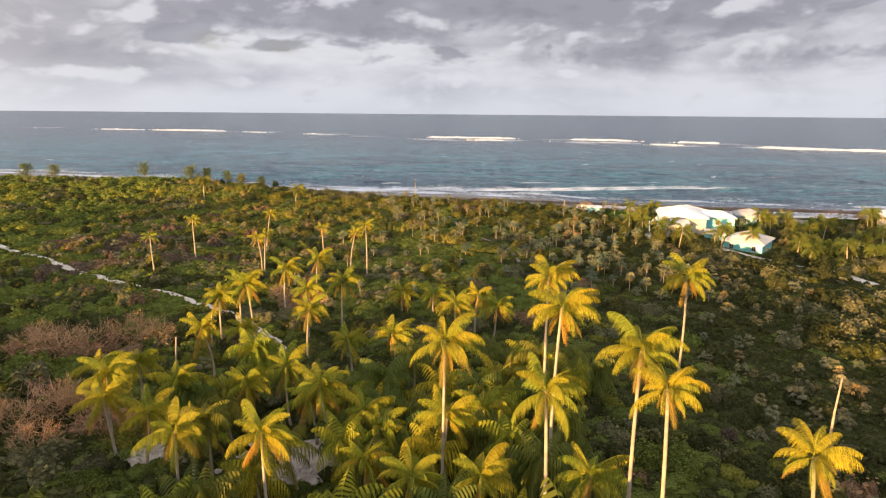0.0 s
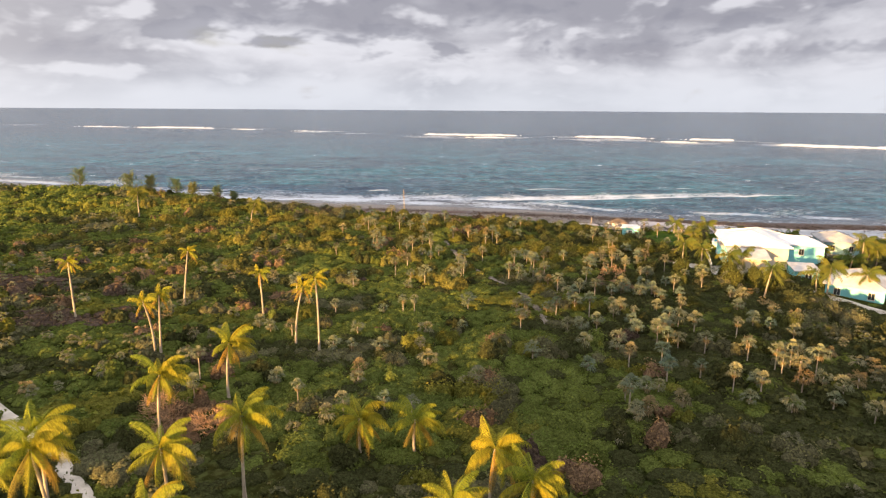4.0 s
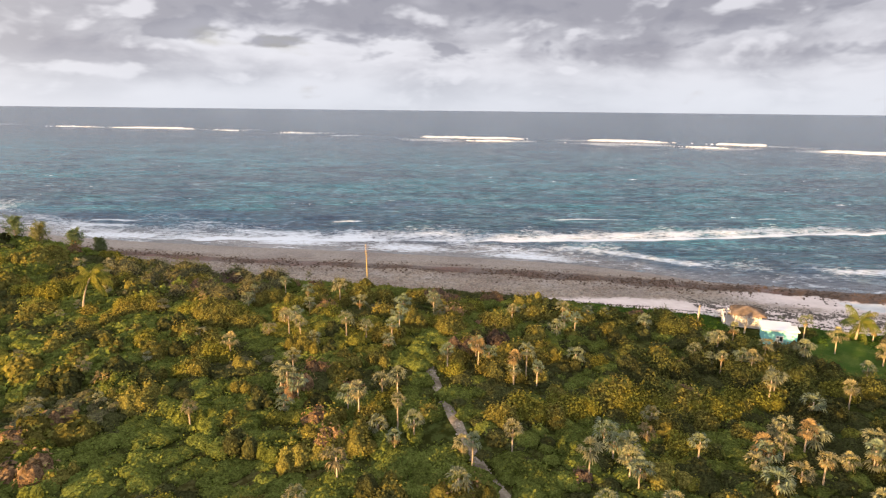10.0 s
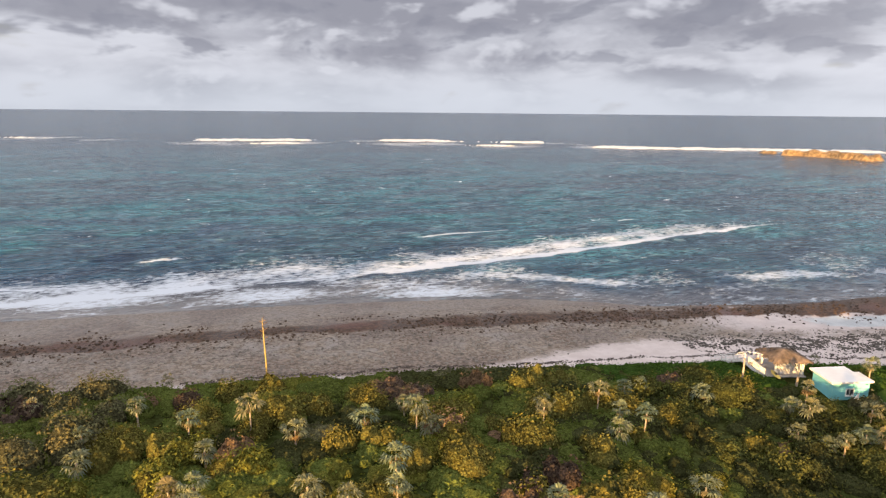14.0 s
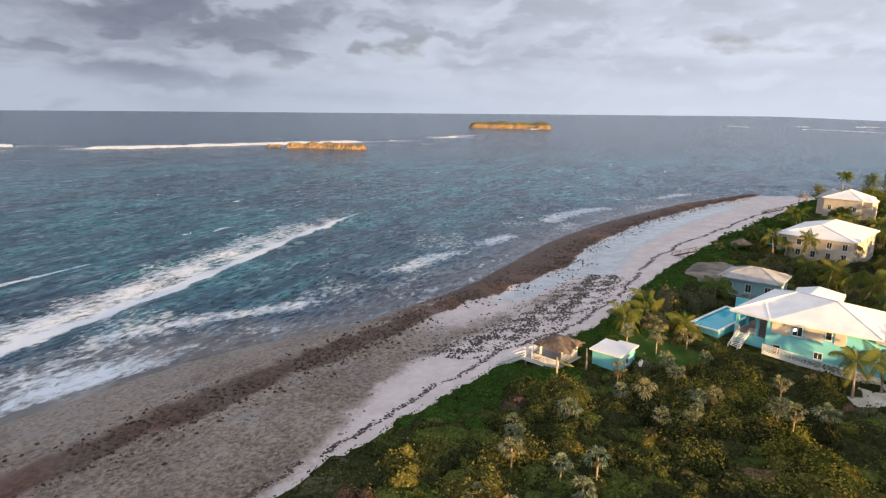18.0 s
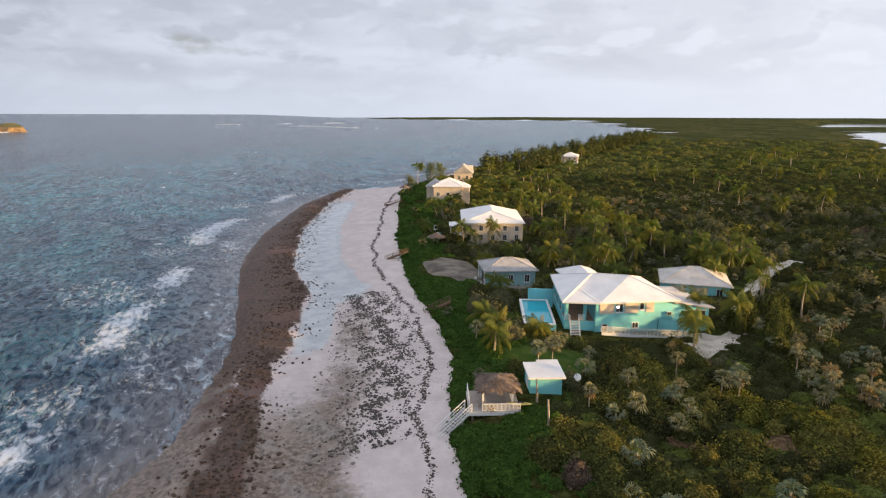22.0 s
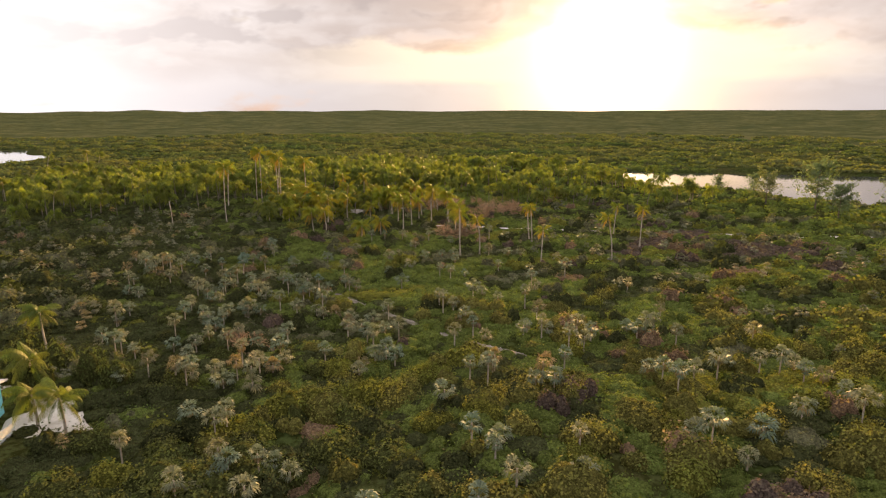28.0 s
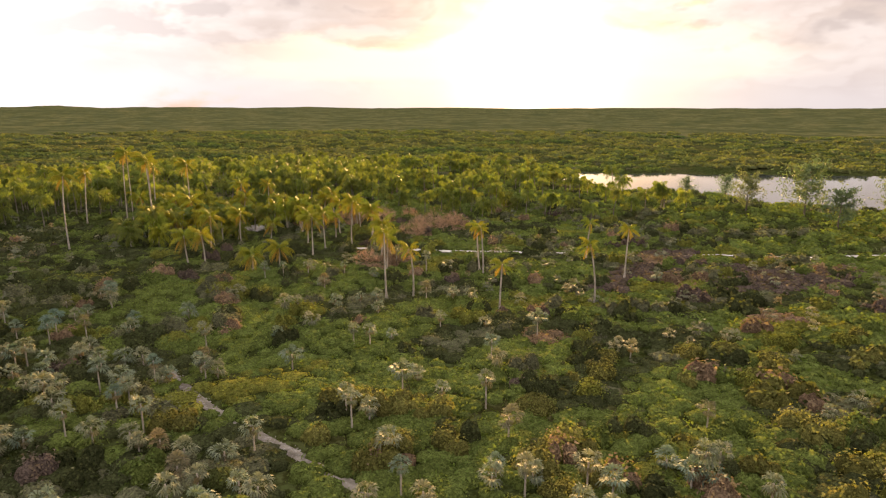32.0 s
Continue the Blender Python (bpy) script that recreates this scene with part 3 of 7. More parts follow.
def sea_colours(x, y):
    off = y - water_edge(x)
    shoal = smooth(off, 2, 30) * smooth(off, 620, 200)
    shelf = (1 - 0.3 * smooth(x, 50, 75)) * smooth(off, 20 + 4 * wander(x, y, 30, 13), -1) * smooth(x, 330, 230)
    foam = (1 - 0.6 * smooth(x, 35, 60)) * (0.35 + 0.45 * smooth(wander(x, y, 45, 11), -0.3, 0.5)) * smooth(off, 12, 1) * smooth(off, -6, -2)
    foam = np.maximum(foam, (0.45 + 0.1 * smooth(x, 60, 10)) * smooth(off, 60, 20) * smooth(off, 6, 20) * smooth(wander(x, y, 50, 12), 0.1 - 0.8 * smooth(x, 40, -20), 0.7))
    foam = np.maximum(foam, 0.75 * np.exp(-(((off - 16 - 6 * wander(x, y, 90, 8)) / 5) ** 2)) * smooth(wander(x, y, 60, 9), -0.5, 0.3))
    d = y - np.interp(x, [-140, -60, -22, 19, 40, 78, 120, 176, 220], [318, 321, 322, 323, 325, 330, 338, 346, 352]) - 1.2 * wander(x, y, 16, 10)
    swell = smooth(wander(x, y, 46, 18), -0.35 - 0.6 * smooth(x, -10, 60), 0.35)
    roll = smooth(d, -1.2, 0.6) * (0.60 + 0.6 * np.exp(-((np.maximum(d - 1.0, 0) / 2.0) ** 2)) * (0.1 + 0.9 * swell) + 0.16 * wander(x, y, 13, 17)) * smooth(d, 27 + 9 * wander(x, y, 26, 14), 8)
    foam = np.maximum(foam, 1.1 * roll * smooth(x, 200, 120) * smooth(x, -160, -60))
    for shift, seed, much in ((-7.0, 81, 0.75), (-13.0, 82, 0.6), (9.0, 83, 0.55)):
        g = d - shift - 3.0 * wander(x, y, 40, seed)
        foam = np.maximum(foam, much * smooth(g, -0.8, 0.3) * smooth(g, 5.5, 0.8) * smooth(wander(x, y, 30, seed + 4), -0.1, 0.5) * smooth(x, 110, 60) * smooth(x, -200, -90))
    lacy = smooth(off, -3, 2) * smooth(off, 26 + 8 * wander(x, y, 40, 86), 8) * smooth(x, 50, 75) * smooth(x, 290, 230)
    foam = np.maximum(foam, lacy * np.clip(0.12 + 0.42 * wander(x * 0.6, y, 17, 87), 0, 0.55))
    wash = smooth(off, -5, 1) * smooth(off, 22 + 5 * wander(x, y, 28, 19), 10) * smooth(x, 75, 40) * smooth(x, -230, -130)
    foam = np.maximum(foam, wash * (0.46 + 0.24 * wander(x, y, 18, 20)))
    for line in SWASH:
        near = near_line(x, y, line) + 0.5 * wander(x, y, 6, 88)
        foam = np.maximum(foam, 0.62 * smooth(near, 1.2, 0.1) * smooth(wander(x, y, 9, 89), -0.7, 0.1))
    e = y - np.interp(x, [-60, 60, 90, 120, 200], [350, 364, 366, 367, 376]) - 1.5 * wander(x, y, 20, 15)
    foam = np.maximum(foam, 0.9 * smooth(e, -0.8, 0.3) * smooth(e, 3.5, 0.6) * smooth(wander(x, y, 22, 16), 0.0, 0.5) * smooth(x, 170, 110))
    for line in REEF[:5]:
        away = near_line(x, y, line) + 25 * wander(x, y, 90, 90)
        foam = np.maximum(foam, 0.62 * smooth(away, 75, 12) * smooth(wander(x, y, 160, 91), -0.5, 0.4))
    return np.stack([shoal, shelf * 0.85, foam], 1)


def sea_height(x, y):
    fade = smooth(y - water_edge(x), 4, 40)
    far = 24.0 * smooth(np.hypot(x, y - 150), 2200, 4900) * smooth(y, -900, 0)
    return far + 0.22 * fade * (wander(x * 0.35, y, 14, 6) + 0.8 * wander(x * 0.3, y * 1.1, 31, 7))


sx = graded(-4900, 4900, 2.4, (-150, 320), 1.09)
sy = graded(-4800, 4950, 1.3, (200, 390), 1.06)
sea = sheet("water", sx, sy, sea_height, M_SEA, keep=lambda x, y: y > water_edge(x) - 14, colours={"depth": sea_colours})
tagged(sea, "wind-ruffled turquoise and slate-blue sea with white caps", "sea", kind="structure")
for line in LAGOONS:
    px = [p[0] for p in line]
    py = [p[1] for p in line]
    lx = np.linspace(min(px) - 300, max(px) + 300, 40)
    ly = np.linspace(min(py) - 300, max(py) + 300, 40)
    pond = sheet("lagoon", lx, ly, lambda x, y: 0.3 + 0 * x, M_LAGOON, keep=lambda x, y: lagoon_depth(x, y) > -90)
    tagged(pond, "calm silvery lagoon water behind the coastal bush", "lagoon", kind="structure")


def ribbon(name, line, width, mat, label, category):
    """A strip of ground that follows the land along a line."""
    pts = []
    for (ax, ay), (bx, by) in zip(line, line[1:]):
        for t in np.arange(0, 1, 0.2):
            pts.append((ax + (bx - ax) * t, ay + (by - ay) * t))
    pts = np.array(pts + [line[-1]], float)
    way = np.gradient(pts, axis=0)
    way /= np.linalg.norm(way, axis=1)[:, None]
    side = np.stack([-way[:, 1], way[:, 0]], 1)
    n = len(pts)
    wob = 1 + 0.3 * wander(pts[:, 0], pts[:, 1], 9, 17)
    cols = np.linspace(-1, 1, 5)
    v = np.stack([pts + side * (width / 2 * wob * c)[:, None] for c in cols], 1)
    z = land(v[..., 0], v[..., 1]) + 0.10 - 0.07 * np.abs(cols)[None, :]
    v = np.concatenate([v, z[..., None]], -1).reshape(-1, 3)
    i = (np.arange(n - 1)[:, None] * 5 + np.arange(4)[None]).ravel()
    ob = from_quads(name, v, np.stack([i, i + 1, i + 6, i + 5], 1)[:, ::-1], mat)
    return tagged(ob, label, category, kind="structure")


def disc(name, cx, cy, rx, ry, mat, label, category, lift=0.12):
    """A patch of ground laid on the land, round and uneven at its edge."""
    rings, sides = 7, 36
    v = [(cx, cy)]
    for k in range(1, rings + 1):
        for i in range(sides):
            a = i * 2 * math.pi / sides
            r = k / rings * (1 + 0.12 * math.sin(3 * a + cx) + 0.07 * math.sin(7 * a + cy))
            v.append((cx + rx * r * math.cos(a), cy + ry * r * math.sin(a)))
    v = np.array(v)
    z = land(v[:, 0], v[:, 1]) + lift
    z[-sides:] -= lift + 0.05
    q = []
    for k in range(rings - 1):
        for i in range(sides):
            j = (i + 1) % sides
            q.append((1 + k * sides + i, 1 + (k + 1) * sides + i, 1 + (k + 1) * sides + j, 1 + k * sides + j))
    for i in range(0, sides, 2):
        q.append((0, 1 + i, 1 + (i + 1) % sides, 1 + (i + 2) % sides))
    ob = from_quads(name, np.column_stack([v, z]), np.array(q), mat)
    return tagged(ob, label, category, kind="structure")


TRAIL = [(-0.5, 224), (1, 217), (3.5, 208), (6, 200), (11, 188), (14, 181), (17.5, 172), (19, 163), (19.5, 158)]
TRACK = [(-190, 205), (-150, 183), (-125, 168), (-109, 158), (-93, 146.5), (-76, 134.5), (-62, 127), (-46, 116), (-35, 106), (-26, 96)]
DRIVE = [(60, 206), (62, 199), (66, 191), (73, 184), (78.5, 177), (83, 170), (89, 162), (95, 150), (99, 138)]
ribbon("trail", TRAIL, 1.25, M_TRAIL, "narrow trodden sandy trail through scrub", "trail")
ribbon("track", TRACK, 2.0, M_TRACK, "pale sand track through the bush", "track")
ribbon("driveway", DRIVE, 3.2, M_TRACK, "pale sandy driveway beside the turquoise house", "driveway")
disc("lawn", 65, 228, 11, 10, M_LAWN, "green garden lawn between house and hut", "lawn")
disc("lawn", 96.2, 228.2, 9, 6, M_LAWN, "green lawn behind the dune", "lawn")
disc("sand_yard", 117.5, 222.3, 14, 6.3, M_SOIL, "dry sandy yard in front of the cottage", "yard", 0.06)
disc("sand_yard", 64.5, 199.5, 4, 5, M_TRACK, "pale sandy forecourt by the house", "yard", 0.16)
disc("clearing", -15.5, 62, 8, 5, M_YARD, "pale rocky clearing under the palms", "clearing", 0.16)
disc("clearing", -33.4, 63.5, 3.5, 3, M_YARD, "pale rocky clearing under the palms", "clearing", 0.16)


# ---- surf, islets, stones ----


def surf_line(name, line, breadth, gaps, seed, high, label, bare=-0.25):
    """White water along a line: broken mounds of foam, one sheet with gaps."""
    pts = np.array(line, float)
    seg = np.hypot(*np.diff(pts, axis=0).T)
    total = seg.sum()
    s = np.arange(0, total, max(0.8, breadth * 0.22))
    cum = np.concatenate([[0], np.cumsum(seg)])
    px, py = np.interp(s, cum, pts[:, 0]), np.interp(s, cum, pts[:, 1])
    way = np.gradient(np.stack([px, py], 1), axis=0)
    way /= np.linalg.norm(way, axis=1)[:, None]
    side = np.stack([-way[:, 1], way[:, 0]], 1)
    rng = np.random.RandomState(seed)
    f = wander(s, 0 * s, gaps, seed) + 0.10 * rng.normal(size=len(s))
    amount = smooth(f, bare, bare + 0.75)
    wide = breadth * (0.12 + 0.88 * amount) * (1 + 0.6 * rng.uniform(-1, 1, len(s)))
    shift = (breadth * 0.35 + 1.3) * wander(s, 3 + 0 * s, 12 + breadth * 2.2, seed + 1)
    cols = np.array([-1.0, -0.7, -0.35, 0.0, 0.3, 0.5])
    lift = np.array([-0.35, 0.12, 0.45, 0.85, 1.0, -0.35])
    v = np.stack([np.stack([px, py], 1) + side * (wide * c + shift)[:, None] for c in cols], 1)
    z = high * amount[:, None] * lift[None] + 0.12 * rng.uniform(-1, 1, (len(s), 6)) * high + min(0.25, high * 0.7)
    z = np.where(lift[None] < 0, -0.6, z)
    z = np.where(amount[:, None] < 0.12, -0.8, z)
    v = np.concatenate([v, z[..., None]], -1).reshape(-1, 3)
    n = len(s)
    i = (np.arange(n - 1)[:, None] * 6 + np.arange(5)[None]).ravel()
    ob = from_quads(name, v, np.stack([i, i + 1, i + 7, i + 6], 1), M_FOAM)
    return tagged(ob, label, "surf", kind="stuff")


surf_line("reef_surf", REEF[0], 15, 260, 31, 2.0, "white surf breaking along the outer reef", 0.0)
surf_line("reef_surf", REEF[1], 15, 150, 36, 1.8, "white surf breaking along the outer reef", -0.35)
surf_line("reef_surf", REEF[2], 8, 120, 39, 1.2, "white surf breaking along the outer reef", 0.0)
surf_line("reef_surf", REEF[3], 15, 90, 38, 1.7, "white surf breaking along the outer reef", -0.9)
surf_line("reef_surf", REEF[4], 9, 110, 32, 1.4, "white surf breaking along the outer reef", -0.1)
surf_line("reef_surf", REEF[5], 9, 150, 34, 1.6, "white surf round the far islet", -0.2)
surf_line("reef_surf", REEF[6], 16, 330, 33, 2.0, "distant white surf on the far reef", 0.1)


def islet(name, spine, radius, high, seed, label):
    """A low rocky islet along a spine, with cliffs at its edge."""
    px, py = [p[0] for p in spine], [p[1] for p in spine]
    step = max(2.0, radius / 9)
    xs = np.arange(min(px) - radius * 1.6, max(px) + radius * 1.6, step)
    ys = np.arange(min(py) - radius * 1.6, max(py) + radius * 1.6, step)

    def height(x, y):
        d = np.full(x.shape, 1e9)
        for (ax, ay), (bx, by) in zip(spine, spine[1:]):
            dx, dy = bx - ax, by - ay
            t = np.clip(((x - ax) * dx + (y - ay) * dy) / (dx * dx + dy * dy), 0, 1)
            d = np.minimum(d, np.hypot(x - ax - t * dx, y - ay - t * dy))
        d = d + radius * 0.25 * wander(x, y, radius * 2.2, seed) + radius * 0.1 * wander(x, y, radius * 0.7, seed + 1)
        return -1.5 + (high + 1.5) * smooth(d, radius, radius * 0.62) * (0.85 + 0.25 * wander(x, y, radius * 1.5, seed + 2)) + 1.2 * smooth(d, radius * 1.35, radius)

    ob = sheet(name, xs, ys, height, M_ISLET)
    return tagged(ob, label, "islet")


islet("rock_islet", [(508, 628), (516, 596), (516, 562)], 11, 4.2, 51, "low golden rock islet on the reef")
islet("rock_islet", [(505, 662), (504, 652)], 6, 1.5, 54, "low golden rock islet on the reef")
islet("green_islet", [(1408, 765), (1425, 690), (1418, 612)], 30, 14.0, 57, "golden cliffed islet with green scrub top")


def stones(name, x, y, r, flatness, mat, seed, label, category):
    """Loose stones or clumps on the shore, joined: squashed, chipped lumps."""
    rng = np.random.RandomState(seed)
    n = len(x)
    a = np.arange(6) * math.pi / 3
    pts = np.zeros((n, 3, 6, 3))
    z = land(x, y)
    turn = rng.uniform(0, 6.28, n)
    stretch = rng.uniform(0.6, 1.5, n)
    for k, (s, t) in enumerate(((0.9, -0.3), (1.0, 0.45), (0.5, 1.0))):
        wob = 1 + rng.uniform(-0.28, 0.28, (n, 6))
        lx, ly = s * r[:, None] * wob * np.cos(a) * stretch[:, None], s * r[:, None] * wob * np.sin(a)
        pts[:, k, :, 0] = x[:, None] + lx * np.cos(turn)[:, None] - ly * np.sin(turn)[:, None]
        pts[:, k, :, 1] = y[:, None] + lx * np.sin(turn)[:, None] + ly * np.cos(turn)[:, None]
        pts[:, k, :, 2] = z[:, None] + t * r[:, None] * flatness * (1 + rng.uniform(-0.3, 0.3, (n, 6)))
    q = [(k * 6 + i, k * 6 + (i + 1) % 6, (k + 1) * 6 + (i + 1) % 6, (k + 1) * 6 + i) for k in range(2) for i in range(6)]
    q += [(12, 13, 14, 15), (12, 15, 16, 17)]
    quads = (np.arange(n)[:, None, None] * 18 + np.array(q)[None]).reshape(-1, 4)
    return tagged(from_quads(name, pts.reshape(-1, 3), quads, mat, None, False), label, category, kind="stuff")


def shore_stones():
    rng = np.random.RandomState(61)
    x = rng.uniform(-110, 320, 9500)
    y = rock_in(x) + rng.normal(size=len(x)) * 3.0 + 2.5
    keep = (wander(x, y, 14, 62) > -0.5) & (y > veg_edge(x) + 4)
    x, y = x[keep], y[keep]
    stones("ledge_rubble", x, y, 0.06 + 0.21 * rng.uniform(0, 1, len(x)) ** 2.2, 0.85, M_LEDGE, 63, "brown broken rock and weed along the tide ledge", "rocks")
    x = rng.uniform(-110, 105, 30000)
    v, ri = veg_edge(x), rock_in(x)
    y = v + 3 + rng.uniform(0, 1, len(x)) * (ri - v - 3)
    c = shore_colours(x, y)[:, 0] + 0.35 * wander(x, y, 9, 65)
    keep = rng.uniform(size=len(x)) < np.clip(c - 0.35, 0.0, 1) * 0.45
    x, y = x[keep], y[keep]
    stones("beach_rubble", x, y, 0.05 + 0.26 * rng.uniform(0, 1, len(x)) ** 2.8, 0.75, M_STONE, 66, "grey flat stones scattered over the beach", "rocks")
    t = rng.uniform(0, len(TRAIL) - 1.001, 1300)
    i = t.astype(int)
    a, b = np.array(TRAIL, float)[i], np.array(TRAIL, float)[i + 1]
    p = a + (b - a) * (t - i)[:, None] + rng.normal(size=(len(t), 2)) * 0.33
    stones("trail_stones", p[:, 0], p[:, 1], 0.04 + 0.13 * rng.uniform(0, 1, len(t)) ** 2, 0.8, M_STONE, 73, "pale loose stones on the trail", "stones")
    x, y = rng.normal(size=500) * 3.2 - 15.5, rng.normal(size=500) * 2.0 + 62
    x[400:], y[400:] = rng.normal(size=100) * 1.4 - 33.4, rng.normal(size=100) * 1.2 + 63.5
    stones("clearing_rocks", x, y, 0.08 + 0.55 * rng.uniform(0, 1, len(x)) ** 3, 0.8, M_PALESTONE, 74, "pale limestone rocks in the clearing", "rocks")
    x = rng.uniform(52, 113, 16000)
    y = np.interp(x, [52, 58, 72, 86, 112], [260, 258, 252, 249, 245.5]) + rng.normal(size=len(x)) * 2.9
    keep = (wander(x, y, 5, 67) + 0.45 * rng.normal(size=len(x)) > 0.0) & (y > veg_edge(x) + 4)
    x, y = x[keep], y[keep]
    stones("dark_rubble", x, y, 0.045 + 0.17 * rng.uniform(0, 1, len(x)) ** 2.6, 0.85, M_DARKSTONE, 68, "dark weed-covered rocks on pale sand", "rocks")
    x = rng.uniform(-60, 290, 8500)
    off = np.interp(x, [-60, 30, 46, 64, 85, 99, 134, 218, 290], [2.0, 2.5, 3.5, 4.0, 3.0, 2.2, 7, 5.5, 2.5])
    y = veg_edge(x) + off + 0.9 * wander(x, x * 0, 22, 70) + 0.35 * wander(x, x * 0, 5, 69) + rng.normal(size=len(x)) * 0.27
    keep = (wander(x, y, 7, 71) > -0.75) & (y > veg_edge(x) + 0.5)
    x, y = x[keep], y[keep]
    stones("seaweed_line", x, y, 0.05 + 0.15 * rng.uniform(0, 1, len(x)) ** 2, 0.5, M_WEED, 72, "dark line of dried seaweed along the beach", "seaweed")


shore_stones()

# ---- shared builders ----
M_ROOF_WHITE = plain("white_painted_roof", (0.78, 0.77, 0.76), 0.45, 1.2, 0.10)
M_ROOF_GREY = plain("grey_shingle_roof", (0.38, 0.37, 0.365), 0.75, 2.0, 0.22, 0.4)
M_ROOF_TAN = plain("sun_bleached_tan_roof", (0.56, 0.53, 0.50), 0.75, 2.0, 0.2, 0.3)
M_TURQ = plain("turquoise_wall_paint", (0.22, 0.62, 0.68), 0.55, 0.9, 0.14)
M_PALEBLUE = plain("pale_blue_wall_paint", (0.26, 0.44, 0.48), 0.6, 0.9, 0.14)
M_CREAM = plain("cream_wall_paint", (0.62, 0.54, 0.43), 0.65, 0.9, 0.14)
M_SHUTTER = plain("beige_storm_shutter", (0.66, 0.58, 0.49), 0.6, 2.0, 0.12)
M_WHITE = plain("white_trim_paint", (0.76, 0.76, 0.75), 0.5, 2.0, 0.12)
M_WOOD = plain("grey_weathered_wood", (0.30, 0.26, 0.22), 0.8, 3.0, 0.3, 0.4)
M_DECK = plain("pale_deck_boards", (0.42, 0.39, 0.37), 0.75, 2.0, 0.2, 0.3)
M_BROWNWOOD = plain("brown_timber", (0.19, 0.115, 0.065), 0.75, 2.5, 0.3, 0.4)
M_TERRACOTTA = plain("terracotta_tiles", (0.34, 0.20, 0.14), 0.7, 2.0, 0.25)
M_THATCH = plain("dry_palm_thatch", (0.17, 0.125, 0.095), 0.95, 4.0, 0.45, 1.0)
M_DARK = plain("dark_opening", (0.025, 0.025, 0.028), 0.6, 1.0, 0.1)
M_CONCRETE = plain("pale_concrete", (0.46, 0.44, 0.41), 0.85, 1.0, 0.2)
M_YELLOW = plain("yellow_hull_plastic", (0.62, 0.50, 0.12), 0.4, 2.0, 0.1)


def glass_look(n, b, at):
    n.put(b.inputs["Base Color"], n.mix(n.noise(0.8, 2.0, 0.5, at), (0.02, 0.025, 0.03), (0.05, 0.06, 0.07)))
    n.put(b.inputs["Roughness"], 0.06)


def pool_look(n, b, at):
    n.put(b.inputs["Base Color"], n.mix(n.noise(0.7, 3.0, 0.5, at), (0.03, 0.36, 0.48), (0.06, 0.46, 0.56)))
    n.put(b.inputs["Roughness"], 0.07)
    n.put(b.inputs["IOR"], 1.33)
    n.put(b.inputs["Normal"], n.bump(n.noise(1.6, 3.0, 0.5, at), 0.2, 0.05))


def lamp_look(n, b, at):
    n.put(b.inputs["Emission Color"], (1.0, 0.93, 0.78, 1.0))
    n.put(b.inputs["Emission Strength"], 6.0)


M_GLASS = material("dark_window_glass", glass_look, 0.06)
M_POOL = material("pool_water", pool_look, 0.07)
M_LAMP = material("lit_wall_lamp", lamp_look, 0.5)


def part(name, bm, mat, parent, label=""):
    me = bpy.data.meshes.new(name)
    bm.to_mesh(me)
    bm.free()
    me.materials.append(mat)
    ob = new(name, me)
    ob.parent = parent
    if label:
        ob["label"] = label
    return ob


def hull(bm, corners, faces):
    vs = [bm.verts.new(c) for c in corners]
    for f in faces:
        bm.faces.new([vs[i] for i in f])
    return vs


def box(x0, x1, y0, y1, z0, z1, bm=None, bevel=0.0):
    own = bm is None
    bm = bm or bmesh.new()
    c = [(x, y, z) for z in (z0, z1) for x, y in ((x0, y0), (x1, y0), (x1, y1), (x0, y1))]
    hull(bm, c, [(3, 2, 1, 0), (4, 5, 6, 7), (0, 1, 5, 4), (1, 2, 6, 5), (2, 3, 7, 6), (3, 0, 4, 7)])
    if own and bevel:
        bmesh.ops.bevel(bm, geom=bm.edges[:], offset=bevel, segments=1, affect="EDGES")
    return bm


def beam(a, b, w, h, bm=None):
    """A straight bar of section w by h from a to b."""
    bm = bm or bmesh.new()
    a, b = Vector(a), Vector(b)
    way = (b - a).normalized()
    side = way.cross(Vector((0, 0, 1)))
    side = side.normalized() if side.length > 1e-4 else Vector((1, 0, 0))
    up = side.cross(way).normalized()
    c = [p + side * sx * w / 2 + up * sz * h / 2 for p in (a, b) for sx, sz in ((-1, -1), (1, -1), (1, 1), (-1, 1))]
    hull(bm, c, [(0, 1, 2, 3), (7, 6, 5, 4), (0, 4, 5, 1), (1, 5, 6, 2), (2, 6, 7, 3), (3, 7, 4, 0)])
    return bm


def tube(points, radii, sides=7, bm=None):
    bm = bm or bmesh.new()
    rings = []
    for i, p in enumerate(points):
        p = Vector(p)
        way = (Vector(points[min(i + 1, len(points) - 1)]) - Vector(points[max(i - 1, 0)])).normalized()
        side = way.cross(Vector((0.3, 1, 0.2))).normalized()
        up = side.cross(way)
        rings.append([bm.verts.new(p + radii[i] * (side * math.cos(k * 6.2832 / sides) + up * math.sin(k * 6.2832 / sides))) for k in range(sides)])
    for a, b in zip(rings, rings[1:]):
        for k in range(sides):
            f = bm.faces.new((a[k], a[(k + 1) % sides], b[(k + 1) % sides], b[k]))
            f.smooth = True
    bm.faces.new(rings[-1])
    return bm


def thing(name, x, y, z, turn, label, category, group=""):
    ob = new(name)
    ob.empty_display_size = 0.3
    ob.matrix_basis = pose(x, y, z, 0, 0, turn)
    return tagged(ob, label, category, group)


